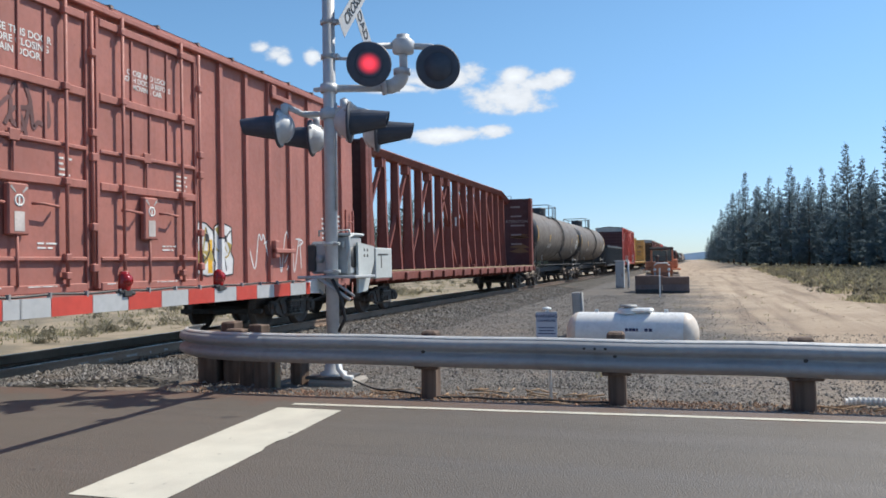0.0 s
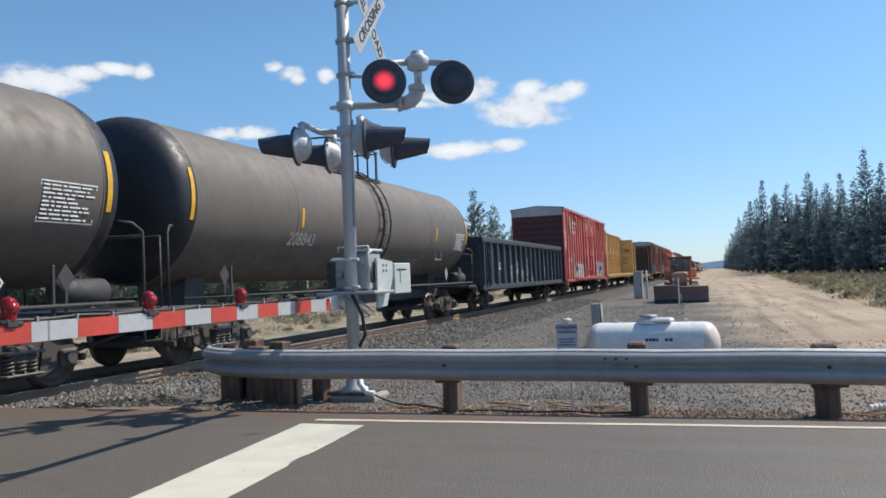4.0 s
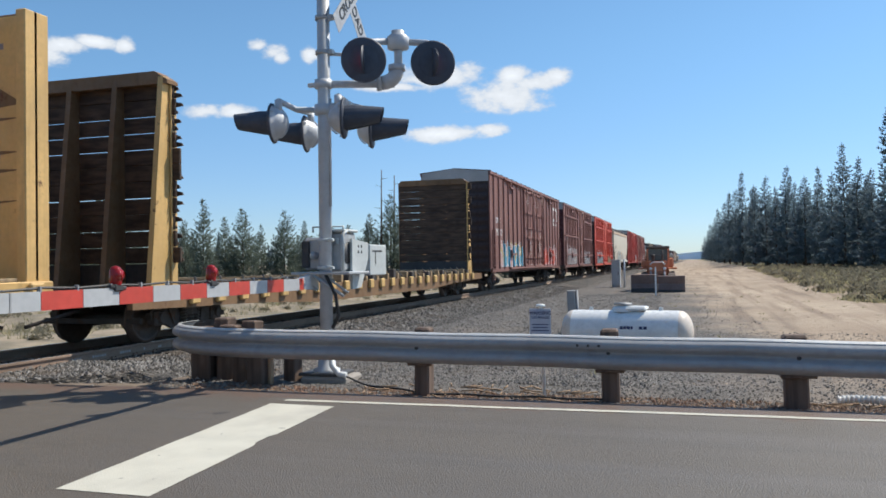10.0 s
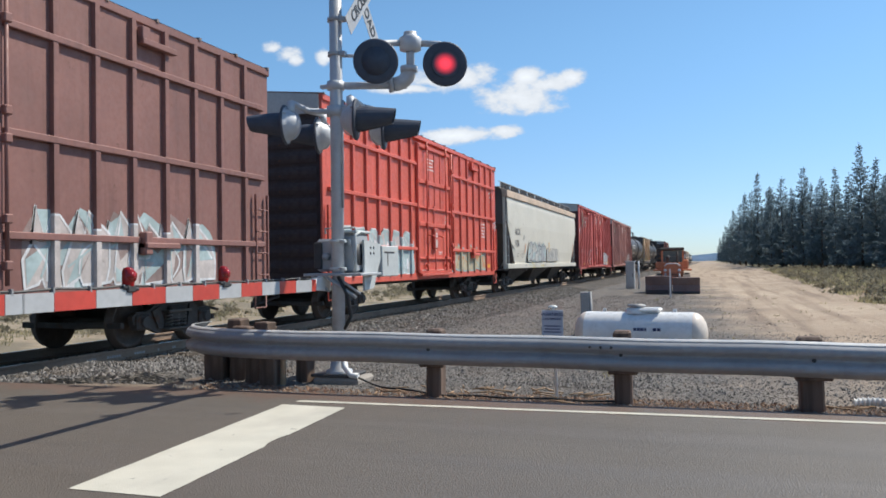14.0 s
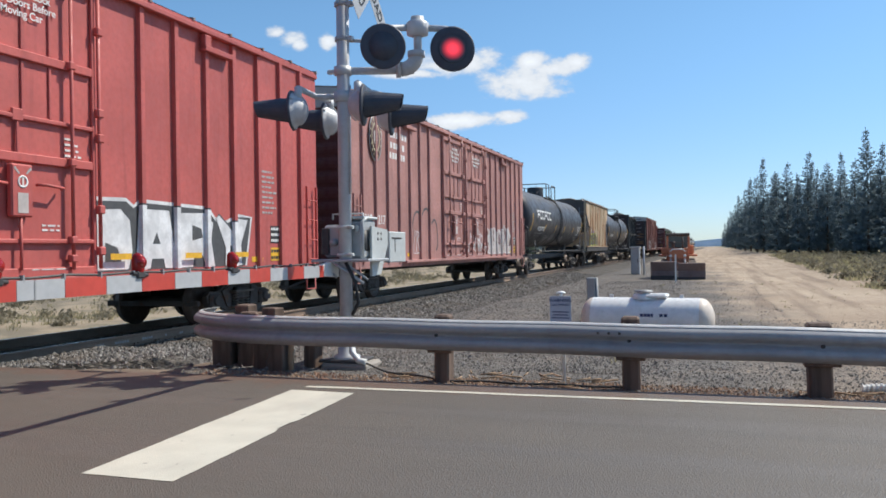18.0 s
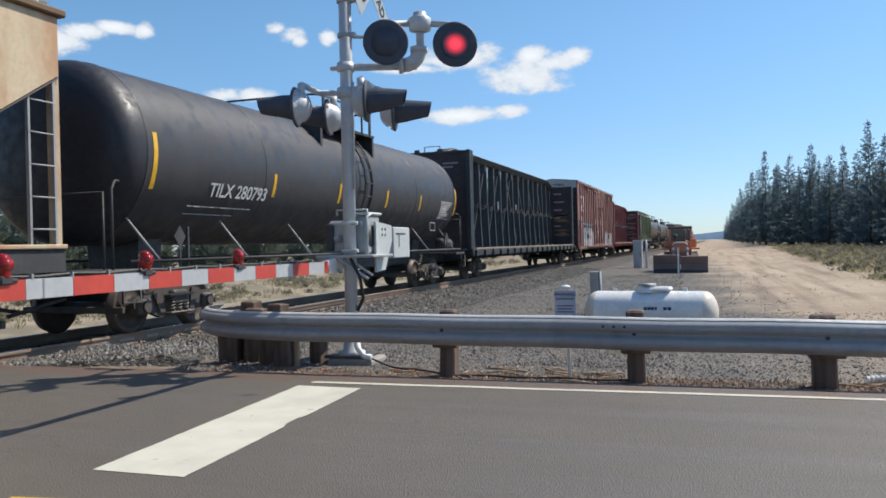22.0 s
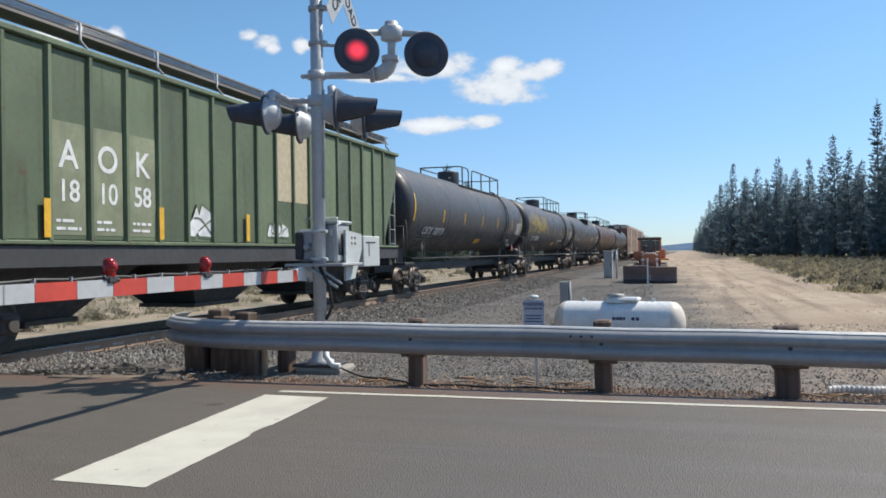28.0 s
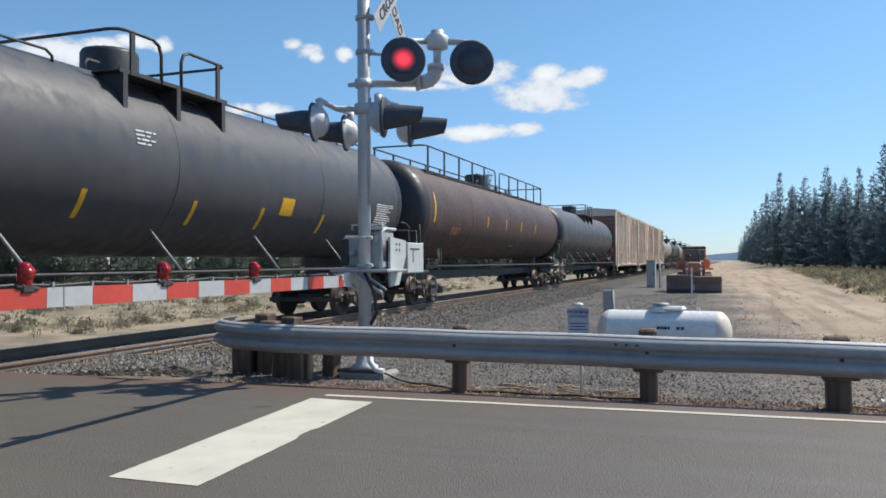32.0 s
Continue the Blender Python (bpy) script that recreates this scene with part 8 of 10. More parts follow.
def crest(car, y, z, mark=None):
    """A round shield, as plain shapes."""
    c = part("crest", Shape().lathe([(0, 0.0), (0, 0.5), (0.004, 0.5), (0.004, 0.0)], (1.60, y, z), (1, 0, 0), 26), M["patch_pale"] if mark is None else mark, car, "round painted crest")
    c.matrix_basis = Matrix.Translation((1.60, y, z)) @ Matrix.Diagonal((1, 0.85, 1.25, 1)) @ Matrix.Translation((-1.60, -y, -z))
    part("crest_field", Shape().lathe([(0.005, 0.0), (0.005, 0.45), (0.007, 0.45), (0.007, 0.0)], (1.60, y, z), (1, 0, 0), 26), M["g_dark"], c)
    for k in range(16):
        a = 0.3927 * k
        cy, cz, dy, dz = y + 0.385 * math.cos(a), z + 0.385 * math.sin(a), 0.05 * math.cos(a), 0.05 * math.sin(a)
        part("wreath_leaf", Shape().prism([(cy - dy, cz - dz), (cy + 0.5 * dz, cz - 0.5 * dy), (cy + dy, cz + dz), (cy - 0.5 * dz, cz + 0.5 * dy)], 0, 1.608, 1.610), M["patch_pale"], c)
    part("crest_ring", Shape().lathe([(0.008, 0.26), (0.011, 0.26), (0.011, 0.31), (0.008, 0.31)], (1.60, y, z), (1, 0, 0), 26), M["patch_pale"], c)
    part("crest_figure", Shape().prism([(y - 0.13, z + 0.14), (y + 0.13, z + 0.14), (y + 0.13, z - 0.06), (y, z - 0.2), (y - 0.13, z - 0.06)], 0, 1.608, 1.611), M["g_pale"], c, "small pale shield")


def wordmark(car, y, z, width, height, big=False):
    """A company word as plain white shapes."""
    top = None
    if big:
        # a broad bracket and a broad hook
        c, t = width * 0.27, 0.10 * height
        shapes = ([(y - 0.04, z + 0.42 * height), (y - 0.40 * width, z + 0.42 * height), (y - 0.45 * width, z + 0.34 * height), (y - 0.45 * width, z - 0.34 * height), (y - 0.40 * width, z - 0.42 * height), (y - 0.04, z - 0.42 * height)],
                  [(y + 0.06 * width, z - 0.46 * height), (y + 0.06 * width, z + 0.34 * height), (y + 0.10 * width, z + 0.42 * height), (y + 0.40 * width, z + 0.42 * height), (y + 0.45 * width, z + 0.34 * height), (y + 0.45 * width, z - 0.46 * height)])
        for pts in shapes:
            s = Shape()
            ribbon(s, pts, t, 0.004, 1.562, None)
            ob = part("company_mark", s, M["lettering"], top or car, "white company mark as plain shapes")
            top = top or ob
        return top
    n = max(4, int(width / 0.19))
    w = width / n
    for k in range(n):
        a = y - width / 2 + k * w
        ob = part("company_mark", Shape().box(1.562, 1.566, a, a + (0.62 + 0.14 * (k % 3 == 1)) * w, z - height / 2, z + height / 2), M["lettering"], top or car, "white company mark as plain bars")
        top = top or ob
    return top


def tank_word(car, y, z, width, height, radius, zc):
    """A company word as six broad plain frames."""
    n = 6
    w = width / n
    cs = tank_side(radius, zc)
    for k in range(n):
        a, b = y - width / 2 + (k + 0.08) * w, y - width / 2 + (k + 0.80) * w
        lo, hi = z - height * 0.42, z + height * 0.42
        pts = [(a, lo), (a, hi), (b, hi), (b, lo if k % 3 else z)] + [(a + 0.02, lo if k % 3 else z)]
        s = Shape()
        ribbon(s, pts, 0.055, 0.003, 0, cs)
        part("company_mark", s, M["lettering"], car, "broad white company mark as plain shapes")


def placard_curved(car, y, z, w, h, cs):
    rows = 9
    frame_mesh = Shape()
    small_print(car, 0, y, z, w, h, rows, M["lettering"], curve=cs)
    for a in (y - 0.04, y + w + 0.02):
        x0, x1 = cs(z), cs(z + h)
        frame_mesh.add([(x0, a, z), (x0, a + 0.02, z), (x1, a + 0.02, z + h), (x1, a, z + h)], [(0, 1, 2, 3)])
    part("panel_edge", frame_mesh, M["lettering"], car)
    for zz in (z - 0.03, z + h + 0.01):
        part("panel_edge", Shape().add([(cs(zz), y - 0.04, zz), (cs(zz), y + w + 0.04, zz), (cs(zz + 0.02), y + w + 0.04, zz + 0.02), (cs(zz + 0.02), y - 0.04, zz + 0.02)], [(0, 1, 2, 3)]), M["lettering"], car)


def hazard(car, y, z, field=None):
    at = on_side(1.30, y, z)
    p = part("hazard_placard", Shape().prism([(0, -0.2), (0.16, 0), (0, 0.2), (-0.16, 0)], 2, -0.004, 0.0), M["lettering"], car, "diamond hazard placard", at=at)
    part("placard_field", Shape().prism([(0, -0.17), (0.135, 0), (0, 0.17), (-0.135, 0)], 2, 0.001, 0.003), field or M["g_red"], p)
    part("placard_holder", Shape().box(-0.02, 0.02, -0.3, 0.3, -0.03, -0.006), M["dark_steel"], p)


consist()

# ---------------------------------------------------------------- guardrail
W_PROFILE = [(-0.02, -0.156), (0.0, -0.150), (0.055, -0.115), (0.078, -0.09), (0.078, -0.055), (0.045, -0.03), (0.006, -0.012), (0.0, 0.0),
             (0.006, 0.012), (0.045, 0.03), (0.078, 0.055), (0.078, 0.09), (0.055, 0.115), (0.0, 0.150), (-0.02, 0.156)]


def beam_line(x):
    """Middle of the beam: place across the road and height."""
    return 7.86 - 0.004 * (x + 4), 0.455 - 0.0085 * (x + 4.3)


def guardrail():
    g = thing("guardrail", "galvanised steel guardrail on dark wooden posts, curved end", "guardrail")
    pts = [(-6.12, 9.1), (-6.14, 8.9), (-6.08, 8.66), (-5.92, 8.42), (-5.66, 8.2), (-5.32, 8.02), (-4.95, 7.91), (-4.55, 7.86)]
    line = [(x, y, 0.455) for x, y in pts]
    x = -4.1
    while x < 14:
        y, z = beam_line(x)
        line.append((x, y + 0.006 * math.sin(x * 2.1), z + 0.004 * math.sin(x * 3.3)))
        x += 0.45
    secs = []
    for i, p in enumerate(line):
        a, b = Vector(line[max(0, i - 1)]), Vector(line[min(len(line) - 1, i + 1)])
        d = (b - a).normalized()
        out = Vector((d.y, -d.x, 0)).normalized()
        outer = [Vector(p) + out * w + Vector((0, 0, h)) for w, h in W_PROFILE]
        inner = [Vector(p) + out * (w - 0.006) + Vector((0, 0, h)) for w, h in reversed(W_PROFILE)]
        secs.append([tuple(v) for v in outer + inner])
    part("beam", Shape().sweep(secs, smooth=True), M["galv"], g, "curved W-section beam")
    # pale strip along the top: a painted highlight where the edge catches the sun
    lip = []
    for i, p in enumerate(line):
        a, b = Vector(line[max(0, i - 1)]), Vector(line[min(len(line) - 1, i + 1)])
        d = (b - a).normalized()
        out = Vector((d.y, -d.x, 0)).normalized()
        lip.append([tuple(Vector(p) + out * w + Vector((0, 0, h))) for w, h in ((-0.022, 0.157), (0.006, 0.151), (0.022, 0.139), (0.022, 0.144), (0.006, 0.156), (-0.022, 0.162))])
    part("top_edge", Shape().sweep(lip), M["galv_bright"], g, "top edge painted bright like caught sunlight")
    y, z = beam_line(-1.0)
    part("splice_edge", Shape().sweep([[(x, y - w - 0.002, z + h) for w, h in W_PROFILE] + [(x, y - w + 0.001, z + h) for w, h in reversed(W_PROFILE)] for x in (-0.995, -0.985)]), M["galv_bright"], g, "overlapped beam joint")
    for x, w, h in ((-2.70, 0.16, 0.0), (-0.77, 0.17, 0.0), (0.90, 0.20, 0.01), (2.62, 0.19, 0.0), (4.4, 0.19, 0.0), (6.2, 0.19, 0), (8.0, 0.19, 0)):
        y, z = beam_line(x)
        tilt = pose(x, y + 0.22, -0.25, rng.uniform(-1, 1), rng.uniform(-1.5, 1.5), rng.uniform(-4, 4))
        part("post", Shape().box(-w / 2, w / 2, -0.1, 0.1, -0.1, z + 0.25 + 0.205 + rng.uniform(-0.02, 0.012), 0.02), M["post_wood"], g, "dark weathered wooden post", at=tilt)
        bl = part("block", Shape().box(-w / 2 - 0.05, w / 2 + 0.06, -0.19, -0.09, z + 0.25 - 0.19, z + 0.25 + 0.125, 0.012), M["post_wood"], g, "wooden spacer block", at=tilt)
        part("bolt", Shape().lathe([(0, 0.0), (0, 0.02), (0.012, 0.018), (0.016, 0.0)], (x, y - 0.002, z), (0, -1, 0), 10), M["dark_steel"], g)
    for x, y, w, top, mat in ((-5.78, 8.72, 0.24, 0.56, "post_wood"), (-5.48, 8.80, 0.22, 0.58, "post_wood"), (-5.16, 8.62, 0.2, 0.52, "post_wood"), (-4.86, 8.42, 0.19, 0.50, "post_wood"),
                              (-4.71, 8.46, 0.06, 0.40, "post_light"), (-4.60, 8.80, 0.17, 0.52, "post_wood"), (-5.62, 8.98, 0.2, 0.66, "post_wood"), (-5.28, 9.0, 0.2, 0.62, "post_wood")):
        part("post", Shape().box(-w / 2, w / 2, -w / 2, w / 2, -0.35, top, 0.015), M[mat], g, "weathered wooden post", at=pose(x, y, 0, rng.uniform(-3, 3), rng.uniform(-3, 3), rng.uniform(-15, 15)))
    for x in (-1.05, -0.95, -0.85):
        y, z = beam_line(x)
        for dz in (0.075,):
            part("bolt", Shape().lathe([(0, 0.0), (0, 0.016), (0.01, 0.014), (0.014, 0.0)], (x, y - 0.075, z + dz), (0, -1, 0), 8), M["dark_steel"], g)
    return g


guardrail()

# ---------------------------------------------------------------- crossing signal
MAST = Vector((-4.2, 8.90, 0))
FLASHERS = []


def lamp(sig, centre, facing, hood=0.36, front=False, back=None):
    """A round crossing light: domed housing, black background disc, hood, lens and the turning lit insert."""
    f = Vector(facing).normalized()
    r = 0.265 if front else 0.232
    c = Vector(centre)
    dome = [(-0.125, 0.0), (-0.12, 0.05), (-0.10, 0.12), (-0.06, 0.18), (-0.01, 0.22), (0.0, 0.225)] if front else [(-0.185, 0.0), (-0.180, 0.04), (-0.165, 0.085), (-0.125, 0.135), (-0.075, 0.172), (-0.03, 0.195), (-0.03, 0.205), (-0.005, 0.21)]
    body = part("signal_lamp", Shape().lathe(dome, c, f, 28), back or M["mast"], sig, "round domed signal lamp housing")
    part("background_disc", Shape().lathe([(-0.005, 0.0), (-0.02, r), (0.0, r + 0.004), (0.012, r - 0.012), (0.006, 0.17)], c, f, 40), M["hood_black"], body, "black background disc")
    part("lens", Shape().lathe([(0.004, 0.172), (0.010, 0.15), (0.010, 0.0)], c, f, 28), M["hood_black"], body, "dark lens")
    side = Vector((0, 0, 1)).cross(f).normalized()
    up = f.cross(side)
    if front:
        return body
    # door rim hinge, latch and seam rib of the housing
    for a in (35, 145, 270):
        o = side * math.cos(radians(a)) + up * math.sin(radians(a))
        part("latch", Shape().rod(c + o * 0.20 - f * 0.05, c + o * 0.215 + f * 0.005, 0.014, 6), back or M["mast"], body)
    rib = [c + up * (0.19 * math.cos(a)) - f * (0.03 + 0.157 * math.sin(a)) for a in [radians(20 + 10 * k) for k in range(15)]]
    part("seam_rib", Shape().path(rib, 0.008, 5), back or M["mast"], body)
    # hood: an open tube, narrower at the mouth
    secs = []
    for k in range(19):
        a = radians(-72 + 324 * k / 18)
        o = side * math.cos(a) + Vector((0, 0, 1)) * math.sin(a)
        ln = hood * (0.95 + 0.05 * math.sin(a))
        drop = Vector((0, 0, 0.035))
        secs.append([c + o * 0.146 + f * 0.005, c + o * 0.136 + f * 0.005, c + o * 0.128 + f * 0.3 * ln + drop * 0.4, c + o * 0.086 + f * ln + drop, c + o * 0.094 + f * ln + drop, c + o * 0.137 + f * 0.3 * ln + drop * 0.4])
    part("hood", Shape().sweep([[tuple(p) for p in s] for s in secs]), M["hood_black"], body, "black sun hood")
    return body


def insert(sig, centre, facing, first):
    """The beacon plate behind the lens opening: one face glows, the other is dark. It turns about its upright axis."""
    f = Vector(facing).normalized()
    base = Matrix.Translation(Vector(centre) + f * 0.020) @ Vector((0, -1, 0)).rotation_difference(f).to_matrix().to_4x4()
    lit = Shape().lathe([(0.004, 0.163), (0.006, 0.0)], (0, 0, 0), (0, -1, 0), 28)
    ob = part("beacon_plate", Shape().lathe([(-0.004, 0.0), (-0.004, 0.165), (0.003, 0.165), (0.003, 0.0)], (0, 0, 0), (0, -1, 0), 28), M["hood_black"], sig, "turning beacon plate", at=base)
    part("lit_face", lit, M["lit_red"], ob, "glowing red face")
    FLASHERS.append((ob, base, first))


def crossing_signal():
    sig = thing("crossing_signal", "silver railroad crossing signal mast with flashing lights and crossbuck", "crossing signal")
    x, y = MAST.x, MAST.y
    part("mast", Shape().rod((x, y, 0.1), (x + 0.01, y, 5.6), 0.076, 20), M["mast"], sig, "silver painted steel mast")
    part("base", Shape().lathe([(0, 0.16), (0.03, 0.16), (0.05, 0.11), (0.14, 0.10), (0.16, 0.08), (0.16, 0.0)], (x, y, 0.03), (0, 0, 1), 20), M["mast"], sig, "cast base")
    part("base_plate", Shape().box(x - 0.27, x + 0.25, y - 0.22, y + 0.24, -0.005, 0.03, 0.008), M["dark_steel"], sig, "dark base plate")
    part("foundation", Shape().box(x - 0.24, x + 0.34, y - 0.24, y + 0.28, -0.4, -0.006, 0.03), M["old_concrete"], sig, "concrete foundation")
    part("foot_cover", Shape().path([(x + 0.10, y - 0.10, 0.34), (x + 0.13, y - 0.14, 0.12), (x + 0.24, y - 0.2, 0.03), (x + 0.34, y - 0.2, 0.02)], 0.035, 8), M["white_paint"], sig, "white bent conduit foot")
    e = Vector((0.904, 0.428, 0))
    d = Vector((0.428, -0.904, 0))
    face = d + Vector((0, 0, -0.04))
    base = Vector((x, y, 0))
    # upper pair, facing the side road
    elbow = base + e * 0.86
    part("bracket_arm", Shape().rod(base + Vector((0, 0, 3.48)), elbow + Vector((0, 0, 3.50)), 0.045, 12), M["mast"], sig, "tubular bracket arm")
    part("clamp", Shape().lathe([(-0.05, 0.08), (-0.05, 0.105), (0.05, 0.105), (0.05, 0.08)], base + Vector((0, 0, 3.48)), (0, 0, 1), 16).box(x - 0.2, x - 0.07, y - 0.03, y + 0.03, 3.455, 3.505, 0.01), M["mast"], sig)
    part("elbow", Shape().path([elbow + e * (-0.16 + 0.19 * math.sin(radians(a))) + Vector((0, 0, 3.68 - 0.17 * math.cos(radians(a)))) for a in range(0, 91, 15)], 0.088, 14).rod(elbow + e * 0.03 + Vector((0, 0, 3.66)), elbow + e * 0.03 + Vector((0, 0, 3.73)), 0.105, 14).rod(elbow + e * -0.17 + Vector((0, 0, 3.51)), elbow + e * -0.22 + Vector((0, 0, 3.505)), 0.10, 14), M["mast"], sig, "cast elbow")
    part("upright", Shape().rod(elbow + e * 0.05 + Vector((0, 0, 3.66)), elbow + e * 0.05 + Vector((0, 0, 4.02)), 0.05, 12), M["mast"], sig)
    hub = elbow + e * 0.05 + Vector((0, 0, 4.02))
    part("junction_box", Shape().lathe([(-0.11, 0.06), (-0.09, 0.13), (0.05, 0.14), (0.08, 0.10), (0.09, 0.08), (0.13, 0.08), (0.13, 0.0)], hub, (0, 0, 1), 12), M["mast"], sig, "junction box")
    for k in (-1, 1):
        end = hub + e * (0.36 * k)
        lc = base + e * (0.475 if k < 0 else 1.30) + d * 0.27 + Vector((0, 0, 3.72 if k < 0 else 3.70))
        part("cross_arm", Shape().path([hub, end + Vector((0, 0, -0.01)), lc - d * 0.12 + Vector((0, 0, 0.24))], 0.04, 10), M["mast"], sig, "cross arm")
        lamp(sig, lc, face, 0.014, True, M["mast"])
        insert(sig, lc, face, k < 0)
    part("stay", Shape().rod(base + Vector((0, 0, 3.85)), base + e * 0.42 + d * 0.1 + Vector((0, 0, 3.82)), 0.022, 8), M["mast"], sig)
    # lower pairs, facing along the road
    for sx in (-1, 1):
        xx = x + sx * 0.46
        part("lamp_arm", Shape().path([(x, y, 3.17), (xx - sx * 0.1, y, 3.20), (xx - sx * 0.08, y - 0.42, 3.23)], 0.035, 8).path([(xx - sx * 0.1, y, 3.20), (xx - sx * 0.08, y + 0.42, 3.23)], 0.035, 8), M["mast"], sig, "lamp cross arm")
        for dy in (-0.42, 0.42):
            lamp(sig, (xx, y + dy, 2.97), (sx, 0.26 * sx, -0.03), 0.45, False, M["mast"])
            part("lamp_hanger", Shape().rod((xx - sx * 0.08, y + dy, 3.24), (xx - sx * 0.08, y + dy, 3.10), 0.045, 10), M["mast"], sig)
    part("clamp", Shape().lathe([(-0.06, 0.08), (-0.06, 0.11), (0.06, 0.11), (0.06, 0.08)], (x, y, 3.17), (0, 0, 1), 16).box(x + 0.08, x + 0.30, y - 0.05, y + 0.05, 3.1, 3.24, 0.02), M["mast"], sig)
    # crossbuck
    cx, cy, cz = x + 0.34, y + 0.05, 4.5
    for n, (ang, word) in enumerate(((45, "CROSSING"), (-45, "RAIL   ROAD"))):
        off = 0.012 if n == 0 else 0.0
        at = on_side(cx + off, cy, cz) @ pose(0, 0, 0, 0, 0, ang)
        blade = part("crossbuck_blade", Shape().box(-0.61, 0.61, -0.115, 0.115, -0.005, 0.0, 0.0), M["signal_white"], sig, "white crossbuck blade", at=at)
        lettering("crossbuck_word", word, 0.185, M["letter_black"], blade, pose(0, 0, 0.003), squeeze=1.02 if n == 0 else 0.95)
    for z in (4.28, 4.74, 3.86):
        part("band_clamp", Shape().lathe([(-0.025, 0.078), (-0.025, 0.092), (0.025, 0.092), (0.025, 0.078)], (x, y, z), (0, 0, 1), 14).box(x + 0.07, x + 0.14, y - 0.04, y + 0.04, z - 0.03, z + 0.03, 0.008), M["gate_grey"], sig)
    for z in (4.28, 4.74):
        part("bracket_strap", Shape().box(x + 0.12, cx - 0.005, y - 0.02, y + 0.02, z - 0.02, z + 0.02, 0.005), M["mast"], sig)
    part("finial", Shape().box(x - 0.26, x + 0.3, y - 0.2, y + 0.2, 5.25, 5.35, 0.02).path([(x - 0.25, y, 5.3), (x - 0.1, y, 5.12), (x, y, 5.1)], 0.02, 6), M["mast"], sig, "bell mount")
    part("conduit", Shape().path([(x + 0.09, y - 0.03, 2.0), (x + 0.095, y - 0.03, 2.9), (x + 0.09, y, 3.3)], 0.016, 6), M["mast"], sig)
    return sig


crossing_signal()


def crossing_gate():
    g = thing("crossing_gate", "lowered crossing gate with red and white striped arm", "crossing gate")
    x, y = MAST.x, MAST.y
    grey = M["gate_grey"]
    part("mechanism_box", Shape().box(x - 0.02, x + 0.185, y + 0.09, y + 0.50, 1.22, 1.70, 0.03), grey, g, "grey gate mechanism housing")
    part("side_housing", Shape().box(x - 0.34, x - 0.03, y + 0.10, y + 0.46, 1.24, 1.64, 0.03), grey, g, "grey side housing")
    part("housing_lid", Shape().box(x + 0.0, x + 0.21, y + 0.06, y + 0.53, 1.70, 1.735, 0.014), M["gate_pale"], g, "pale lid")
    part("lid_rail", Shape().path([(x - 0.2, y + 0.08, 1.70), (x - 0.2, y + 0.08, 1.765), (x + 0.20, y + 0.08, 1.765), (x + 0.20, y + 0.08, 1.70)], 0.014, 6), M["gate_pale"], g, "thin white rail over the housing")
    part("side_cover", Shape().box(x - 0.36, x - 0.25, y + 0.07, y + 0.10, 1.27, 1.60, 0.012), M["dark_steel"], g, "dark cover edge")
    part("shaft_boss", Shape().lathe([(0, 0.05), (0.06, 0.045), (0.07, 0.0)], (x - 0.19, y + 0.10, 1.42), (0, -1, 0), 14), grey, g)
    part("mounting_plate", Shape().box(x - 0.40, x + 0.36, y - 0.13, y + 0.5, 1.185, 1.22, 0.008), grey, g, "mounting plate")
    part("edge_frame", Shape().path([(x + 0.205, y + 0.06, 1.23), (x + 0.205, y + 0.06, 1.68), (x + 0.205, y + 0.2, 1.72)], 0.018, 6), M["gate_pale"], g, "white corner frame")
    part("recess", Shape().lathe([(0, 0.0), (0, 0.13), (0.004, 0.13), (0.004, 0.0)], (x + 0.186, y + 0.22, 1.44), (1, 0, 0), 20), M["dark_steel"], g, "dark recess")
    part("latch", Shape().box(x + 0.10, x + 0.14, y + 0.06, y + 0.09, 1.55, 1.63, 0.008), M["gate_pale"], g)
    part("brace", Shape().rod((x - 0.30, y - 0.10, 1.19), (x - 0.10, y - 0.04, 1.00), 0.018, 6), grey, g)
    part("brace", Shape().rod((x - 0.12, y - 0.11, 1.19), (x + 0.26, y - 0.06, 0.93), 0.020, 6), grey, g)
    part("brace", Shape().rod((x + 0.02, y - 0.09, 1.18), (x + 0.30, y - 0.02, 0.97), 0.016, 6), grey, g)
    for z in (1.27, 1.60):
        part("u_bolt", Shape().lathe([(-0.02, 0.078), (-0.02, 0.1), (0.02, 0.1), (0.02, 0.078)], (x, y, z), (0, 0, 1), 14), M["gate_pale"], g)
        part("clamp_bolt", Shape().rod((x + 0.07, y - 0.09, z), (x + 0.15, y - 0.09, z), 0.02, 8), M["gate_pale"], g)
    # counterweight arms, behind the pivot
    o = [(9.16, 1.62), (9.665, 1.58), (9.665, 1.38), (9.44, 1.02), (9.16, 1.0)]
    part("counterweight_arm", Shape().prism(o, 0, x + 0.205, x + 0.235), M["gate_pale"], g, "white counterweight arm")
    part("counterweight", Shape().box(x + 0.12, x + 0.245, 9.70, 10.28, 1.16, 1.56, 0.01), M["gate_pale"], g, "white counterweight slab")
    part("slot", Shape().box(x + 0.246, x + 0.249, 9.78, 10.12, 1.465, 1.485).box(x + 0.246, x + 0.249, 9.88, 9.90, 1.30, 1.465), M["dark_steel"], g)
    for yy, z in ((9.35, 1.53), (9.45, 1.53), (9.35, 1.46), (9.45, 1.46)):
        part("bolt_hole", Shape().lathe([(0, 0.0), (0, 0.02), (0.004, 0.018), (0.004, 0)], (x + 0.235, yy, z), (1, 0, 0), 8), M["dark_steel"], g)
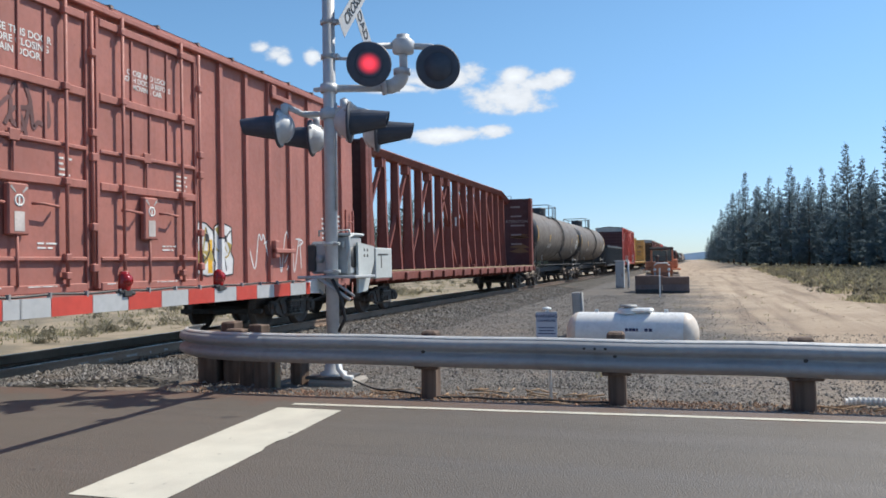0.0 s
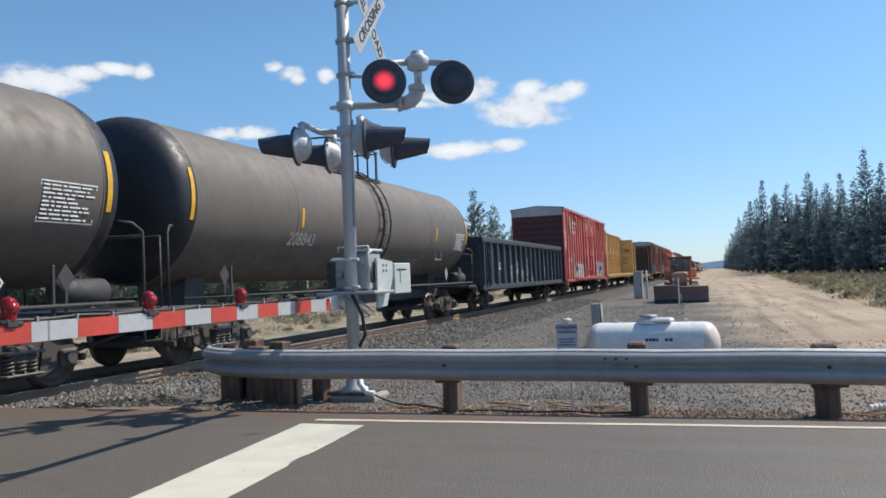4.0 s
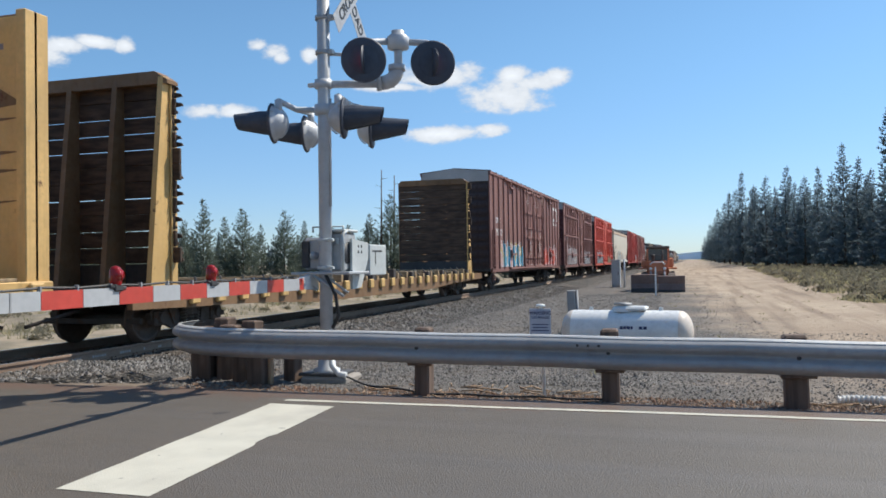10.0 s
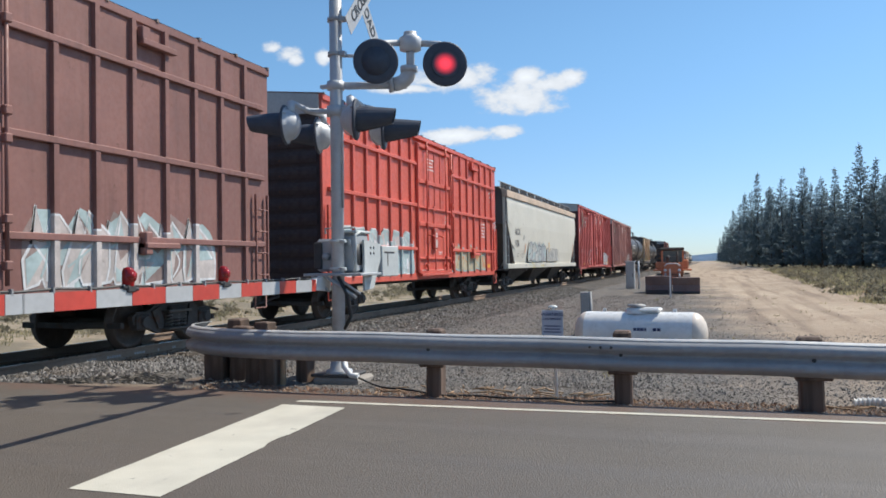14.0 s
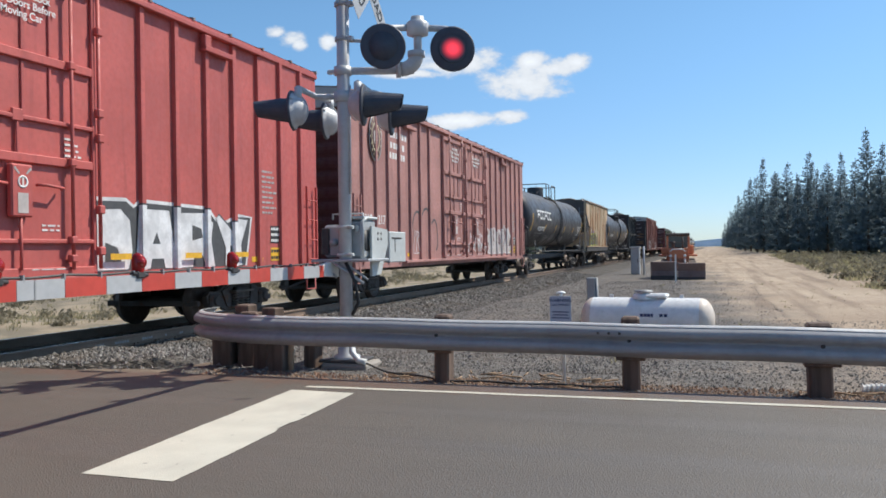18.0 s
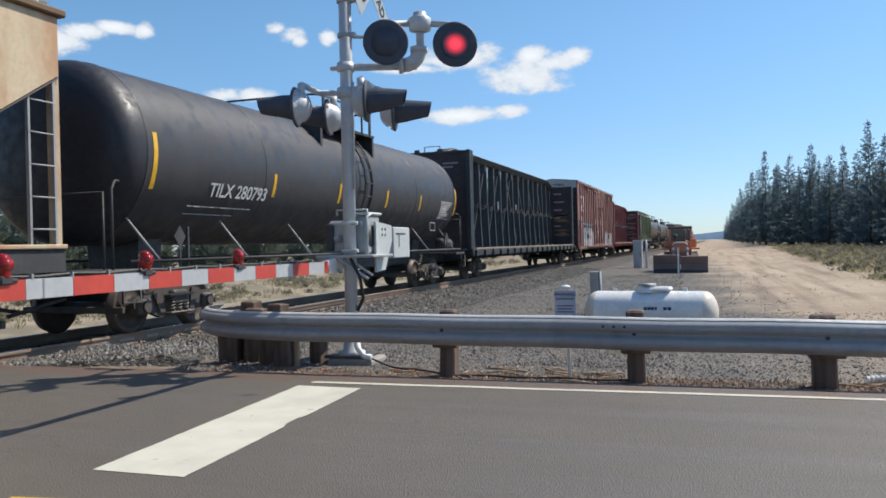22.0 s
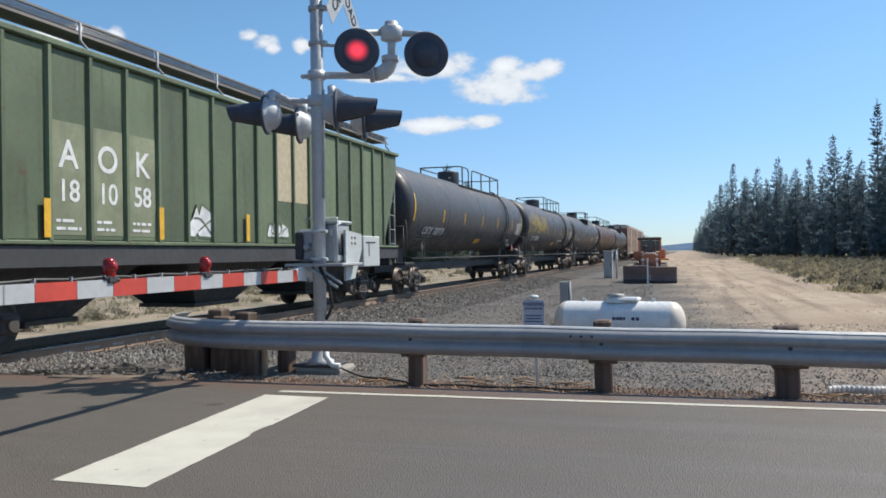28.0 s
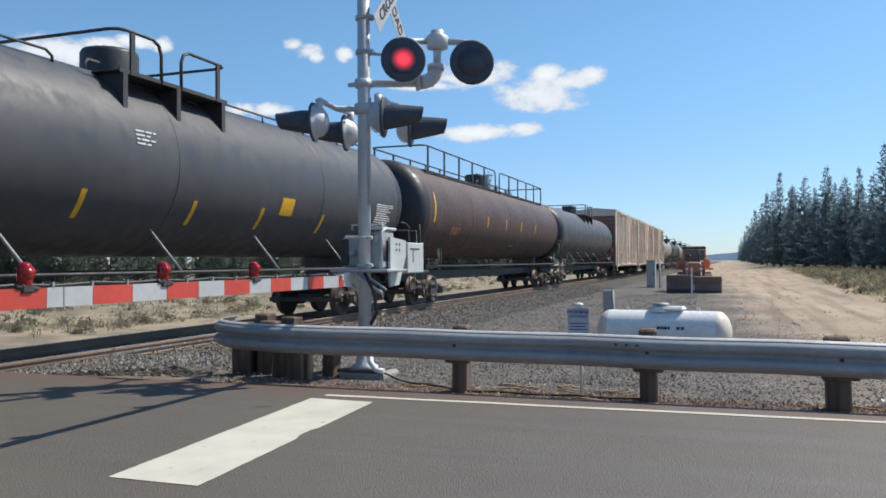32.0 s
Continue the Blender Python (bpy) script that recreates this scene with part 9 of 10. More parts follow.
    part("cable_loop", Shape().path([(x + 0.05, y - 0.1, 1.18), (x + 0.16, y - 0.08, 0.95), (x + 0.17, y - 0.02, 0.7), (x + 0.08, y, 0.55)], 0.022, 6), M["cable"], g, "black cable loop")
    # the arm: panels of alternating reflective stripes
    ax, z0, h = -4.36, 1.015, 0.135
    arm = part("gate_arm", Shape().box(ax - 0.035, ax + 0.015, 0.6, 8.62, z0 + 0.012, z0 + h - 0.012, 0.006), M["white_paint"], g, "striped gate arm")
    part("arm_conversion", Shape().prism([(8.5, 1.03), (8.5, 1.145), (9.0, 1.22), (9.0, 1.0)], 0, ax - 0.04, ax + 0.02), M["white_paint"], g)
    edges = [0.6, 1.0, 1.4, 1.8, 2.2, 2.6, 3.0, 3.4, 3.78, 4.18, 4.60, 5.01, 5.41, 5.83, 6.21, 6.62, 7.0, 7.39, 7.75, 8.11, 8.49, 8.60]
    for k, (a, b) in enumerate(zip(edges, edges[1:])):
        part("arm_stripe", Shape().box(ax + 0.015, ax + 0.021, a + 0.003, b - 0.003, z0, z0 + h), M["signal_red"] if k % 2 == 0 else M["signal_white"], arm, "red stripe" if k % 2 == 0 else "white stripe")
    part("arm_joint", Shape().box(ax + 0.0215, ax + 0.024, 4.325, 4.34, z0, z0 + h), M["pale_steel"], arm)
    pts = [(ax, 8.5 - k * 0.35, z0 + h + 0.018 + 0.012 * ((k % 2) - 0.5)) for k in range(23)]
    part("arm_cable", Shape().sweep([[(a + 0.01 * math.cos(q), b, c + 0.01 * math.sin(q)) for q in (0, 1.26, 2.51, 3.77, 5.03)] for a, b, c in pts]), M["cable"], arm, "black lamp cable")
    for k in range(12):
        yy = 8.2 - k * 0.36
        part("cable_clip", Shape().box(ax - 0.01, ax + 0.022, yy - 0.008, yy + 0.008, z0 + h - 0.01, z0 + h + 0.035), M["pale_steel"], arm)
    for yy in (4.02, 5.39, 6.72):
        gl = part("arm_lamp", Shape().lathe([(0, 0.045), (0.03, 0.05), (0.12, 0.048), (0.145, 0.035), (0.155, 0.0)], (ax, yy, z0 + h + 0.02), (0, 0, 1), 14), M["lens_red"], g, "small red gate lamp")
        part("lamp_lens", Shape().lathe([(0, 0.045), (0.05, 0.045), (0.06, 0.0)], (ax, yy, z0 + h + 0.10), (1, 0, 0), 14), M["lens_red"], gl)
        part("lamp_clamp", Shape().box(ax - 0.05, ax + 0.04, yy - 0.05, yy + 0.05, z0 + h - 0.03, z0 + h + 0.03, 0.01).rod((ax + 0.02, yy - 0.09, z0 + h + 0.01), (ax + 0.02, yy + 0.09, z0 + h - 0.005), 0.016, 6), M["dark_steel"], gl)
    return g


crossing_gate()


# ---------------------------------------------------------------- yard things
def propane_tank():
    t = thing("propane_tank", "white horizontal propane tank with faded tan ends", "propane tank")
    yc, zc, r = 13.1, 0.195, 0.325
    x0, x1 = -2.02, 0.02
    at = pose(x0, yc, zc, 0, 0, -5.5)
    ln = x1 - x0
    prof = [(0.20, r), (0.24, r + 0.002), (ln - 0.24, r + 0.002), (ln - 0.20, r)]
    part("barrel", Shape().lathe(prof, (0, 0, 0), (1, 0, 0), 40), M["tank_white"], t, at=at)
    for a, s in ((0.20, -1), (ln - 0.20, 1)):
        cap = [(0, r)] + [(0.20 * math.sin(k * math.pi / 16), r * math.cos(k * math.pi / 16)) for k in range(1, 9)]
        part("end_cap", Shape().lathe([(s * d, q) for d, q in cap], (a, 0, 0), (1, 0, 0), 36), M["tank_tan"], t, "faded tan end cap", at=at)
    part("valve_dome", Shape().lathe([(0, 0.17), (0.05, 0.17), (0.09, 0.13), (0.10, 0.0)], (0.98, 0, r - 0.02), (0, 0, 1), 22), M["white_paint"], t, "valve dome", at=at)
    part("dome_lid", Shape().box(1.02, 1.36, -0.16, 0.16, r + 0.0, r + 0.065, 0.03), M["white_paint"], t, "pale dome lid", at=at)
    part("dome_lid", Shape().lathe([(0, 0.14), (0.025, 0.135), (0.035, 0.0)], (0.98, 0, r + 0.09), (0, 0, 1), 18), M["pale_steel"], t, "grey cap", at=at)
    for a in (0.48, 1.56):
        part("lifting_lug", Shape().box(a - 0.03, a + 0.03, -0.01, 0.01, r - 0.01, r + 0.05, 0.005), M["white_paint"], t, at=at)
        part("leg", Shape().box(a - 0.06, a + 0.06, -0.22, 0.22, -zc - 0.16, -r + 0.10, 0.01), M["tank_white"], t, at=at)
    s = Shape()
    for k, (a, w, h, z) in enumerate(((0.98, 0.045, 0.05, 0.0), (1.035, 0.045, 0.05, 0), (1.085, 0.05, 0.05, 0), (1.145, 0.03, 0.05, 0), (1.27, 0.05, 0.05, 0), (1.335, 0.05, 0.05, 0))):
        zz = 0.075 + z
        yy = -math.sqrt((r + 0.004) ** 2 - zz ** 2)
        s.box(a, a + w, yy - 0.002, yy + 0.004, zz - h / 2, zz + h / 2)
    part("company_mark", s, M["navy"], t, "dark blue company mark as plain bars", at=at)
    return t


propane_tank()


def warning_sign():
    s = thing("warning_sign", "small white pipeline warning sign on a thin pole", "sign")
    x, y = -1.47, 8.16
    part("pole", Shape().rod((x + 0.03, y, -0.2), (x, y, 0.86), 0.017, 10), M["white_paint"], s, "thin white pole")
    part("cap", Shape().lathe([(0, 0.0), (0, 0.05), (0.02, 0.045), (0.03, 0.0)], (x, y, 0.85), (0, 0, 1), 16), M["white_paint"], s, "domed cap")
    board = part("board", Shape().box(x - 0.108, x + 0.108, y - 0.035, y - 0.025, 0.53, 0.83, 0.004), M["pale_sign"], s, "pale blue-white board")
    lettering("sign_word", "WARNING", 0.047, M["navy"], board, on_end(x, y - 0.037, 0.785))
    lettering("sign_word", "GAS PIPELINE", 0.030, M["navy"], board, on_end(x, y - 0.037, 0.74))
    bars = Shape()
    for k, w in enumerate((0.17, 0.15, 0.18)):
        bars.box(x - w / 2, x + w / 2, y - 0.038, y - 0.036, 0.665 - k * 0.03, 0.675 - k * 0.03)
    part("print_bar", bars, M["navy"], board)
    part("pictogram", Shape().box(x - 0.10, x - 0.085, y - 0.038, y - 0.036, 0.52, 0.58).box(x - 0.085, x - 0.03, y - 0.038, y - 0.036, 0.52, 0.535).box(x - 0.05, x - 0.035, y - 0.038, y - 0.036, 0.535, 0.57), M["navy"], board)
    return s


warning_sign()


def stub_post():
    s = thing("stub_post", "short weathered grey post behind the propane tank", "post")
    part("post", Shape().box(-0.11, 0.05, -0.09, 0.09, -0.5, 0.72, 0.012), M["pale_steel"], s, at=pose(-2.27, 16.2, 0, 0, -1.5, 8))
    part("rail", Shape().rod((0.08, -0.03, -0.5), (0.08, -0.03, 0.72), 0.035, 8), M["pale_steel"], s, at=pose(-2.27, 16.2, 0, 0, -1.5, 8))


stub_post()


def corrugated_pipe():
    s = Shape()
    pts = [Vector((1.28 + 0.16 * k / 4, 8.32 + 0.03 * math.sin(k * 0.5), rise(1.3, 8.4) + 0.045 + 0.006 * k ** 0.5)) for k in range(22)]
    secs = []
    for i in range(len(pts) - 1):
        for j in range(4):
            p = pts[i].lerp(pts[i + 1], j / 4)
            r = 0.042 if j in (0, 1) else 0.033
            secs.append([(p.x, p.y + r * math.cos(a), p.z + r * math.sin(a)) for a in [k * 0.6283 for k in range(10)]])
    s.sweep(secs)
    solid("drain_pipe", s, M["pvc"], "white corrugated drain pipe lying on the gravel", "pipe")
    sticks = Shape()
    for k in range(46):
        a = rng.uniform(0, 3)
        px, py = (rng.uniform(1.1, 1.8), rng.uniform(8.05, 8.3)) if k < 8 else (rng.uniform(-3.6, -1.2), rng.uniform(7.85, 8.7))
        sticks.rod((px, py, rise(px, py) + 0.01), (px + 0.3 * math.cos(a), py + 0.1 * math.sin(a), rise(px, py) + 0.025), 0.008, 5)
    solid("twigs", sticks, M["post_light"], "dry twigs on the gravel", "twigs", kind="stuff")


corrugated_pipe()


def ground_cable():
    pts = []
    for k in range(40):
        x = -4.0 + k * 0.085
        y = 8.75 - 0.7 * min(1.0, k / 16) + 0.03 * math.sin(k * 0.7)
        pts.append((x, y, rise(x, y) + 0.02 + (0.10 * max(0, 1 - k / 7) ** 2)))
    solid("ground_cable", Shape().path(pts, 0.012, 6), M["cable"], "black cable lying along the road edge", "cable")


ground_cable()


def relay_cabinet():
    c = thing("relay_cabinet", "pale grey trackside relay cabinet with a thin mast", "cabinet")
    part("body", Shape().box(-4.10, -3.66, 43.6, 44.2, -0.15, 1.28, 0.03), M["gate_grey"], c)
    part("roof", Shape().box(-4.14, -3.62, 43.5, 44.25, 1.28, 1.34, 0.02), M["mast"], c)
    part("door", Shape().box(-4.1, -3.67, 43.57, 43.6, -0.02, 1.2, 0.01), M["gate_grey"], c)
    part("mast", Shape().rod((-3.42, 43.4, -0.15), (-3.42, 43.4, 1.35), 0.05, 10), M["mast"], c)
    part("handle", Shape().rod((-3.75, 43.55, 0.5), (-3.75, 43.55, 0.7), 0.02, 6), M["dark_steel"], c)


relay_cabinet()


def bulldozer():
    ld = thing("bulldozer", "faded orange bulldozer with a wide brown blade, parked", "bulldozer")
    at = pose(-1.45, 36.4, -0.12, 0, 0, 2)

    def p(name, s, m, label=""):
        return part(name, s, m, ld, label, at=at)

    # the blade: two slightly bent plates that meet at the middle
    for a, b, tip in ((-1.14, -0.01, 0.04), (0.01, 1.14, -0.03)):
        o = [(0.0, 0.06 + tip), (0.05, 0.38), (-0.02, 0.73 + tip), (0.03, 0.75 + tip), (0.12, 0.38), (0.06, 0.06 + tip)]
        bl = p("blade", Shape().prism(o, 0, a, b), M["blade"], "wide brown steel blade")
        part("cutting_edge", Shape().box(a + 0.01, b - 0.01, -0.03, 0.0, 0.0, 0.14 + tip, 0.006), M["dark_steel"], bl)
        for k in range(3):
            part("blade_rib", Shape().box(a + 0.2 + k * 0.35, a + 0.25 + k * 0.35, 0.10, 0.2, 0.08, 0.58, 0.01), M["blade"], bl)
    for sx in (-0.62, 0.62):
        p("push_arm", Shape().prism([(0.1, 0.2), (0.1, 0.36), (2.1, 0.62), (2.1, 0.46)], 0, sx - 0.07, sx + 0.07), M["loader"], "orange push arm")
        p("lift_ram", Shape().rod((sx * 0.5, 0.3, 0.5), (sx * 0.45, 1.1, 1.15), 0.05, 10), M["pale_steel"], "bright lift ram")
    hood = [(-0.37, 0.5), (-0.39, 1.05), (-0.33, 1.26), (-0.2, 1.34), (0.2, 1.34), (0.33, 1.26), (0.39, 1.05), (0.37, 0.5)]
    h = p("engine_hood", Shape().prism(hood, 1, 0.75, 2.4), M["loader"], "faded orange engine hood")
    part("grille", Shape().box(-0.27, 0.27, 0.735, 0.75, 0.6, 0.9), M["dark_steel"], h, "dark radiator grille")
    for k in range(4):
        part("grille_bar", Shape().box(-0.28, 0.28, 0.715, 0.737, 0.62 + 0.075 * k, 0.655 + 0.075 * k), M["loader"], h)
    part("nose_trim", Shape().path([(-0.33, 0.74, 1.20), (-0.22, 0.74, 1.31), (0.22, 0.74, 1.31), (0.33, 0.74, 1.20)], 0.03, 6), M["white_paint"], h, "pale nose trim")
    p("exhaust", Shape().rod((0.22, 1.5, 1.3), (0.22, 1.5, 1.86), 0.04, 10), M["bogie"], "rusty exhaust stack")
    p("air_cleaner", Shape().lathe([(0, 0.07), (0.25, 0.07), (0.27, 0.1), (0.36, 0.1), (0.38, 0)], (-0.2, 1.6, 1.3), (0, 0, 1), 12), M["dark_steel"])
    p("main_frame", Shape().box(-0.42, 0.42, 0.9, 4.2, 0.35, 0.7, 0.05), M["loader"])
    p("fender", Shape().box(0.42, 0.86, 2.2, 3.9, 0.98, 1.06, 0.03), M["loader"], "orange fender")
    p("fender", Shape().box(-0.86, -0.42, 2.2, 3.9, 0.98, 1.06, 0.03), M["loader"], "orange fender")
    p("tool_box", Shape().box(-0.74, -0.46, 2.5, 3.3, 1.06, 1.4, 0.05), M["loader"])
    p("side_tank", Shape().box(0.46, 0.72, 2.5, 3.4, 1.06, 1.5, 0.06), M["loader"])
    p("cowl", Shape().box(-0.5, 0.5, 2.4, 2.6, 0.7, 1.36, 0.04), M["loader"])
    p("seat", Shape().box(-0.22, 0.22, 2.95, 3.1, 1.1, 1.6, 0.05), M["tyre"], "dark seat back")
    for x in (-0.5, 0.44):
        for y in (2.42, 3.5):
            p("cab_pillar", Shape().box(x, x + 0.09, y, y + 0.09, 1.05, 1.92, 0.01), M["loader"], "faded orange cab pillar")
    p("cab_roof", Shape().box(-0.54, 0.54, 2.3, 3.68, 1.92, 2.05, 0.04), M["bogie"], "brown canopy roof")
    p("cab_back", Shape().box(-0.48, 0.48, 3.5, 3.54, 1.05, 1.35, 0.01), M["loader"], "low back panel")
    p("cab_glass", Shape().box(-0.44, 0.44, 2.43, 2.44, 1.40, 1.90), M["glass"], "dusty windscreen")
    p("cab_side", Shape().box(0.46, 0.50, 2.5, 3.5, 1.05, 1.45, 0.01), M["loader"], "orange cab side")
    p("cab_rail", Shape().path([(-0.47, 2.44, 1.62), (0.47, 2.44, 1.62)], 0.02, 6), M["dark_steel"])
    p("lever", Shape().rod((0.12, 2.62, 1.36), (0.16, 2.7, 1.62), 0.016, 6), M["dark_steel"])
    p("steering_wheel", Shape().lathe([(0, 0.17), (0.02, 0.185), (0.03, 0.17), (0.02, 0.155), (0, 0.17)], (-0.05, 2.72, 1.5), (0, -0.6, 0.8), 18), M["tyre"])
    for x in (-0.74, 0.46):
        ty = p("crawler_track", Shape().prism([(0.8, 0.3), (1.0, 0.05), (3.9, 0.05), (4.15, 0.3), (4.05, 0.72), (3.7, 0.86), (1.2, 0.78), (0.85, 0.6)], 0, x, x + 0.3), M["bogie"], "rusty crawler track")
        for k in range(5):
            part("roller", Shape().lathe([(0, 0.0), (0, 0.16), (0.32, 0.16), (0.32, 0.0)], (x - 0.01, 1.25 + 0.6 * k, 0.26), (1, 0, 0), 12), M["dark_steel"], ty)
    for x in (-0.3, 0.3):
        p("headlight", Shape().lathe([(0, 0.06), (0.06, 0.07), (0.065, 0)], (x, 0.74, 1.02), (0, -1, 0), 10), M["white_paint"], "round headlight")


bulldozer()
m = thing("marker_post", "thin white marker post before the bulldozer", "post")
part("post", Shape().box(-0.03, 0.03, -0.01, 0.01, -0.3, 1.0, 0.004), M["white_paint"], m, at=pose(-1.42, 33.6, 0))


# ---------------------------------------------------------------- trees and brush
def conifer(kind, seed, height, spread, material, ragged=0.5, bare=0.08, lift=0.25):
    """A pine: whorls of limbs that turn up at the tip and carry separate needle tufts, open towards the top."""
    r = random.Random(seed)
    t = thing("conifer_tree", "", "tree")
    sway = [(r.uniform(-0.02, 0.02) * height * (k / 6) ** 1.5, r.uniform(-0.02, 0.02) * height * (k / 6) ** 1.5) for k in range(7)]
    tr = Shape()
    for k in range(6):
        z0, z1 = height * k / 6.0, height * (k + 1) / 6.0
        r0 = 0.013 * height * (1 - k / 6.15)
        r1 = 0.013 * height * (1 - (k + 1) / 6.15)
        tr.rod((*sway[k], z0 - (0.6 if k == 0 else 0)), (*sway[k + 1], z1), r0, 7, r1, caps=False)
    part("trunk", tr, M["bark"], t, "brown trunk")
    v, f3 = [], []

    def tuft(p, way, size, blades):
        for _ in range(blades):
            d = Vector((r.uniform(-1, 1), r.uniform(-1, 1), r.uniform(-0.45, 1.0))) * 0.8 + way
            d = d.normalized() * size * r.uniform(0.6, 1.2)
            w = d.cross(Vector((r.uniform(-1, 1), r.uniform(-1, 1), r.uniform(-1, 1)))).normalized() * size * r.uniform(0.13, 0.24)
            n = len(v)
            v.extend((tuple(p - w), tuple(p + w), tuple(p + d)))
            f3.append((n, n + 1, n + 2))

    z = height * bare
    lobes = [r.uniform(0, 6.283) for _ in range(3)]
    while z < height * 0.975:
        f = (z / height - bare) / (1 - bare)
        env = (1 - f) ** 0.80 * (0.72 + 0.28 * min(1, f / 0.15))
        reach = spread * 1.55 * env * r.uniform(1 - ragged * 0.5, 1.12) + 0.012 * height
        k6 = min(5.99, z / height * 6)
        i = int(k6)
        sx = sway[i][0] + (sway[i + 1][0] - sway[i][0]) * (k6 - i)
        sy = sway[i][1] + (sway[i + 1][1] - sway[i][1]) * (k6 - i)
        n = r.randint(8, 11) if f < 0.55 else 6 if f < 0.8 else 4
        a0 = r.uniform(0, 6.283)
        for b in range(n):
            if r.random() < 0.22 * ragged:
                continue
            a = a0 + 6.283 * b / n + r.uniform(-0.35, 0.35)
            ln = reach * r.uniform(0.5, 1.12) * (1 + 0.2 * ragged * math.sin(a + lobes[int(f * 2.99)]))
            ca, sa = math.cos(a), math.sin(a)
            sag = (0.16 - 0.5 * f) * ln
            way = Vector((ca, sa, 0.2 + lift)).normalized()
            steps = max(2, int(ln / (0.021 * height)) + 1)
            for q in range(steps):
                u = 0.22 + 0.78 * (q + r.random() * 0.7) / steps
                if f < 0.6 and u < 0.4 and r.random() < 0.5:
                    continue
                p = Vector((sx + ca * ln * u + r.uniform(-0.04, 0.04) * ln, sy + sa * ln * u + r.uniform(-0.04, 0.04) * ln, z - sag * u + lift * ln * u * u + r.uniform(-0.05, 0.05) * ln))
                tuft(p, way * (0.5 + 0.7 * u), height * r.uniform(0.019, 0.036) * (1.1 - 0.45 * f), 8)
        z += height * r.uniform(0.014, 0.026) * (1 - 0.2 * f)
    for q in range(5):
        tuft(Vector((sway[6][0], sway[6][1], height * (0.955 + 0.011 * q))), Vector((0, 0, 1.2)), height * 0.014, 5)
    me = bpy.data.meshes.new("crown")
    me.from_pydata(v, [], f3)
    me.materials.append(material)
    ob = new("crown", me)
    ob.parent = t
    ob["label"] = "ragged needle crown"
    return t


def place_trees():
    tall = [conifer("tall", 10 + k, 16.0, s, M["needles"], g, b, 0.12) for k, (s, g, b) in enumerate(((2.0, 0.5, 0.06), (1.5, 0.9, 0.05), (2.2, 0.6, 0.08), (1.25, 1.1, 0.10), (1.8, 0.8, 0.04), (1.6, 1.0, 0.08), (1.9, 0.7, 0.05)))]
    young = [conifer("young", 30 + k, 8.0, s, M["needles_left"], g, 0.03, 0.38) for k, (s, g) in enumerate(((1.75, 0.5), (1.4, 0.8), (1.9, 0.6), (1.2, 0.9), (1.6, 0.7)))]
    used = set()

    def put(bank, n, x, y, h, base_h, label, group, lean=1.0):
        src = bank[n % len(bank)]
        s = h / base_h
        m = pose(x, y, rise(x, y) - 0.05, 0, 0, rng.uniform(0, 360)) @ Matrix.Diagonal((s * rng.uniform(0.85, 1.15), s * rng.uniform(0.85, 1.15), s, 1))
        if src.name not in used:
            used.add(src.name)
            ob = src
            ob.matrix_basis = m
        else:
            ob = copy_thing(src, Matrix())
            ob.matrix_basis = m
        return tagged(ob, label, "tree", group)

    def polar(az, d):
        a = radians(az)
        return d * math.sin(a), d * math.cos(a)

    # the tall stand on the right: its front edge, then the trees behind it
    front = ((15.5, 9.6, 72), (14.0, 9.0, 75), (12.8, 8.2, 79), (11.7, 9.0, 82), (10.9, 5.4, 86), (10.1, 6.2, 90), (9.3, 7.1, 94), (8.6, 5.3, 98), (7.8, 5.7, 103), (7.0, 5.2, 108),
             (6.4, 4.8, 112), (5.9, 5.9, 117), (5.3, 4.6, 122), (4.7, 5.3, 127), (4.0, 4.7, 133), (3.2, 5.7, 140), (2.8, 4.5, 155), (2.4, 4.4, 172), (2.05, 3.7, 195), (1.7, 3.3, 220), (1.45, 2.7, 260), (1.2, 2.3, 310), (1.0, 1.9, 370), (0.8, 1.5, 450))
    k = 0
    for az, el, d in front:
        x, y = polar(az, d)
        h = 1.31 + d * math.tan(radians(el))
        put(tall, k, x, y, h, 16.0, "tall dark green conifer at the edge of the woods", "conifers of the right-hand woods")
        k += 1
    for az, el, d in front:
        for q in range(5):
            x, y = polar(az + 0.35 + rng.uniform(-0.5, 0.6) * (1 if d < 150 else 0.3), d + 4 + 5 * q + rng.uniform(0, 4))
            h = (1.31 + d * math.tan(radians(el))) * rng.uniform(0.66, 0.95)
            put(tall, rng.randint(0, 6), x + 0.6 * q, y, h, 16.0, "dark green conifer within the woods", "conifers of the right-hand woods")
    for k2 in range(26):
        az = rng.uniform(4, 17)
        d = 78 + (15 - az) * 5.0 + rng.uniform(-3, 6)
        x, y = polar(az, d)
        put(tall, rng.randint(0, 6), x, y, rng.uniform(3.0, 6.5), 16.0, "small conifer at the edge of the woods", "conifers of the right-hand woods")
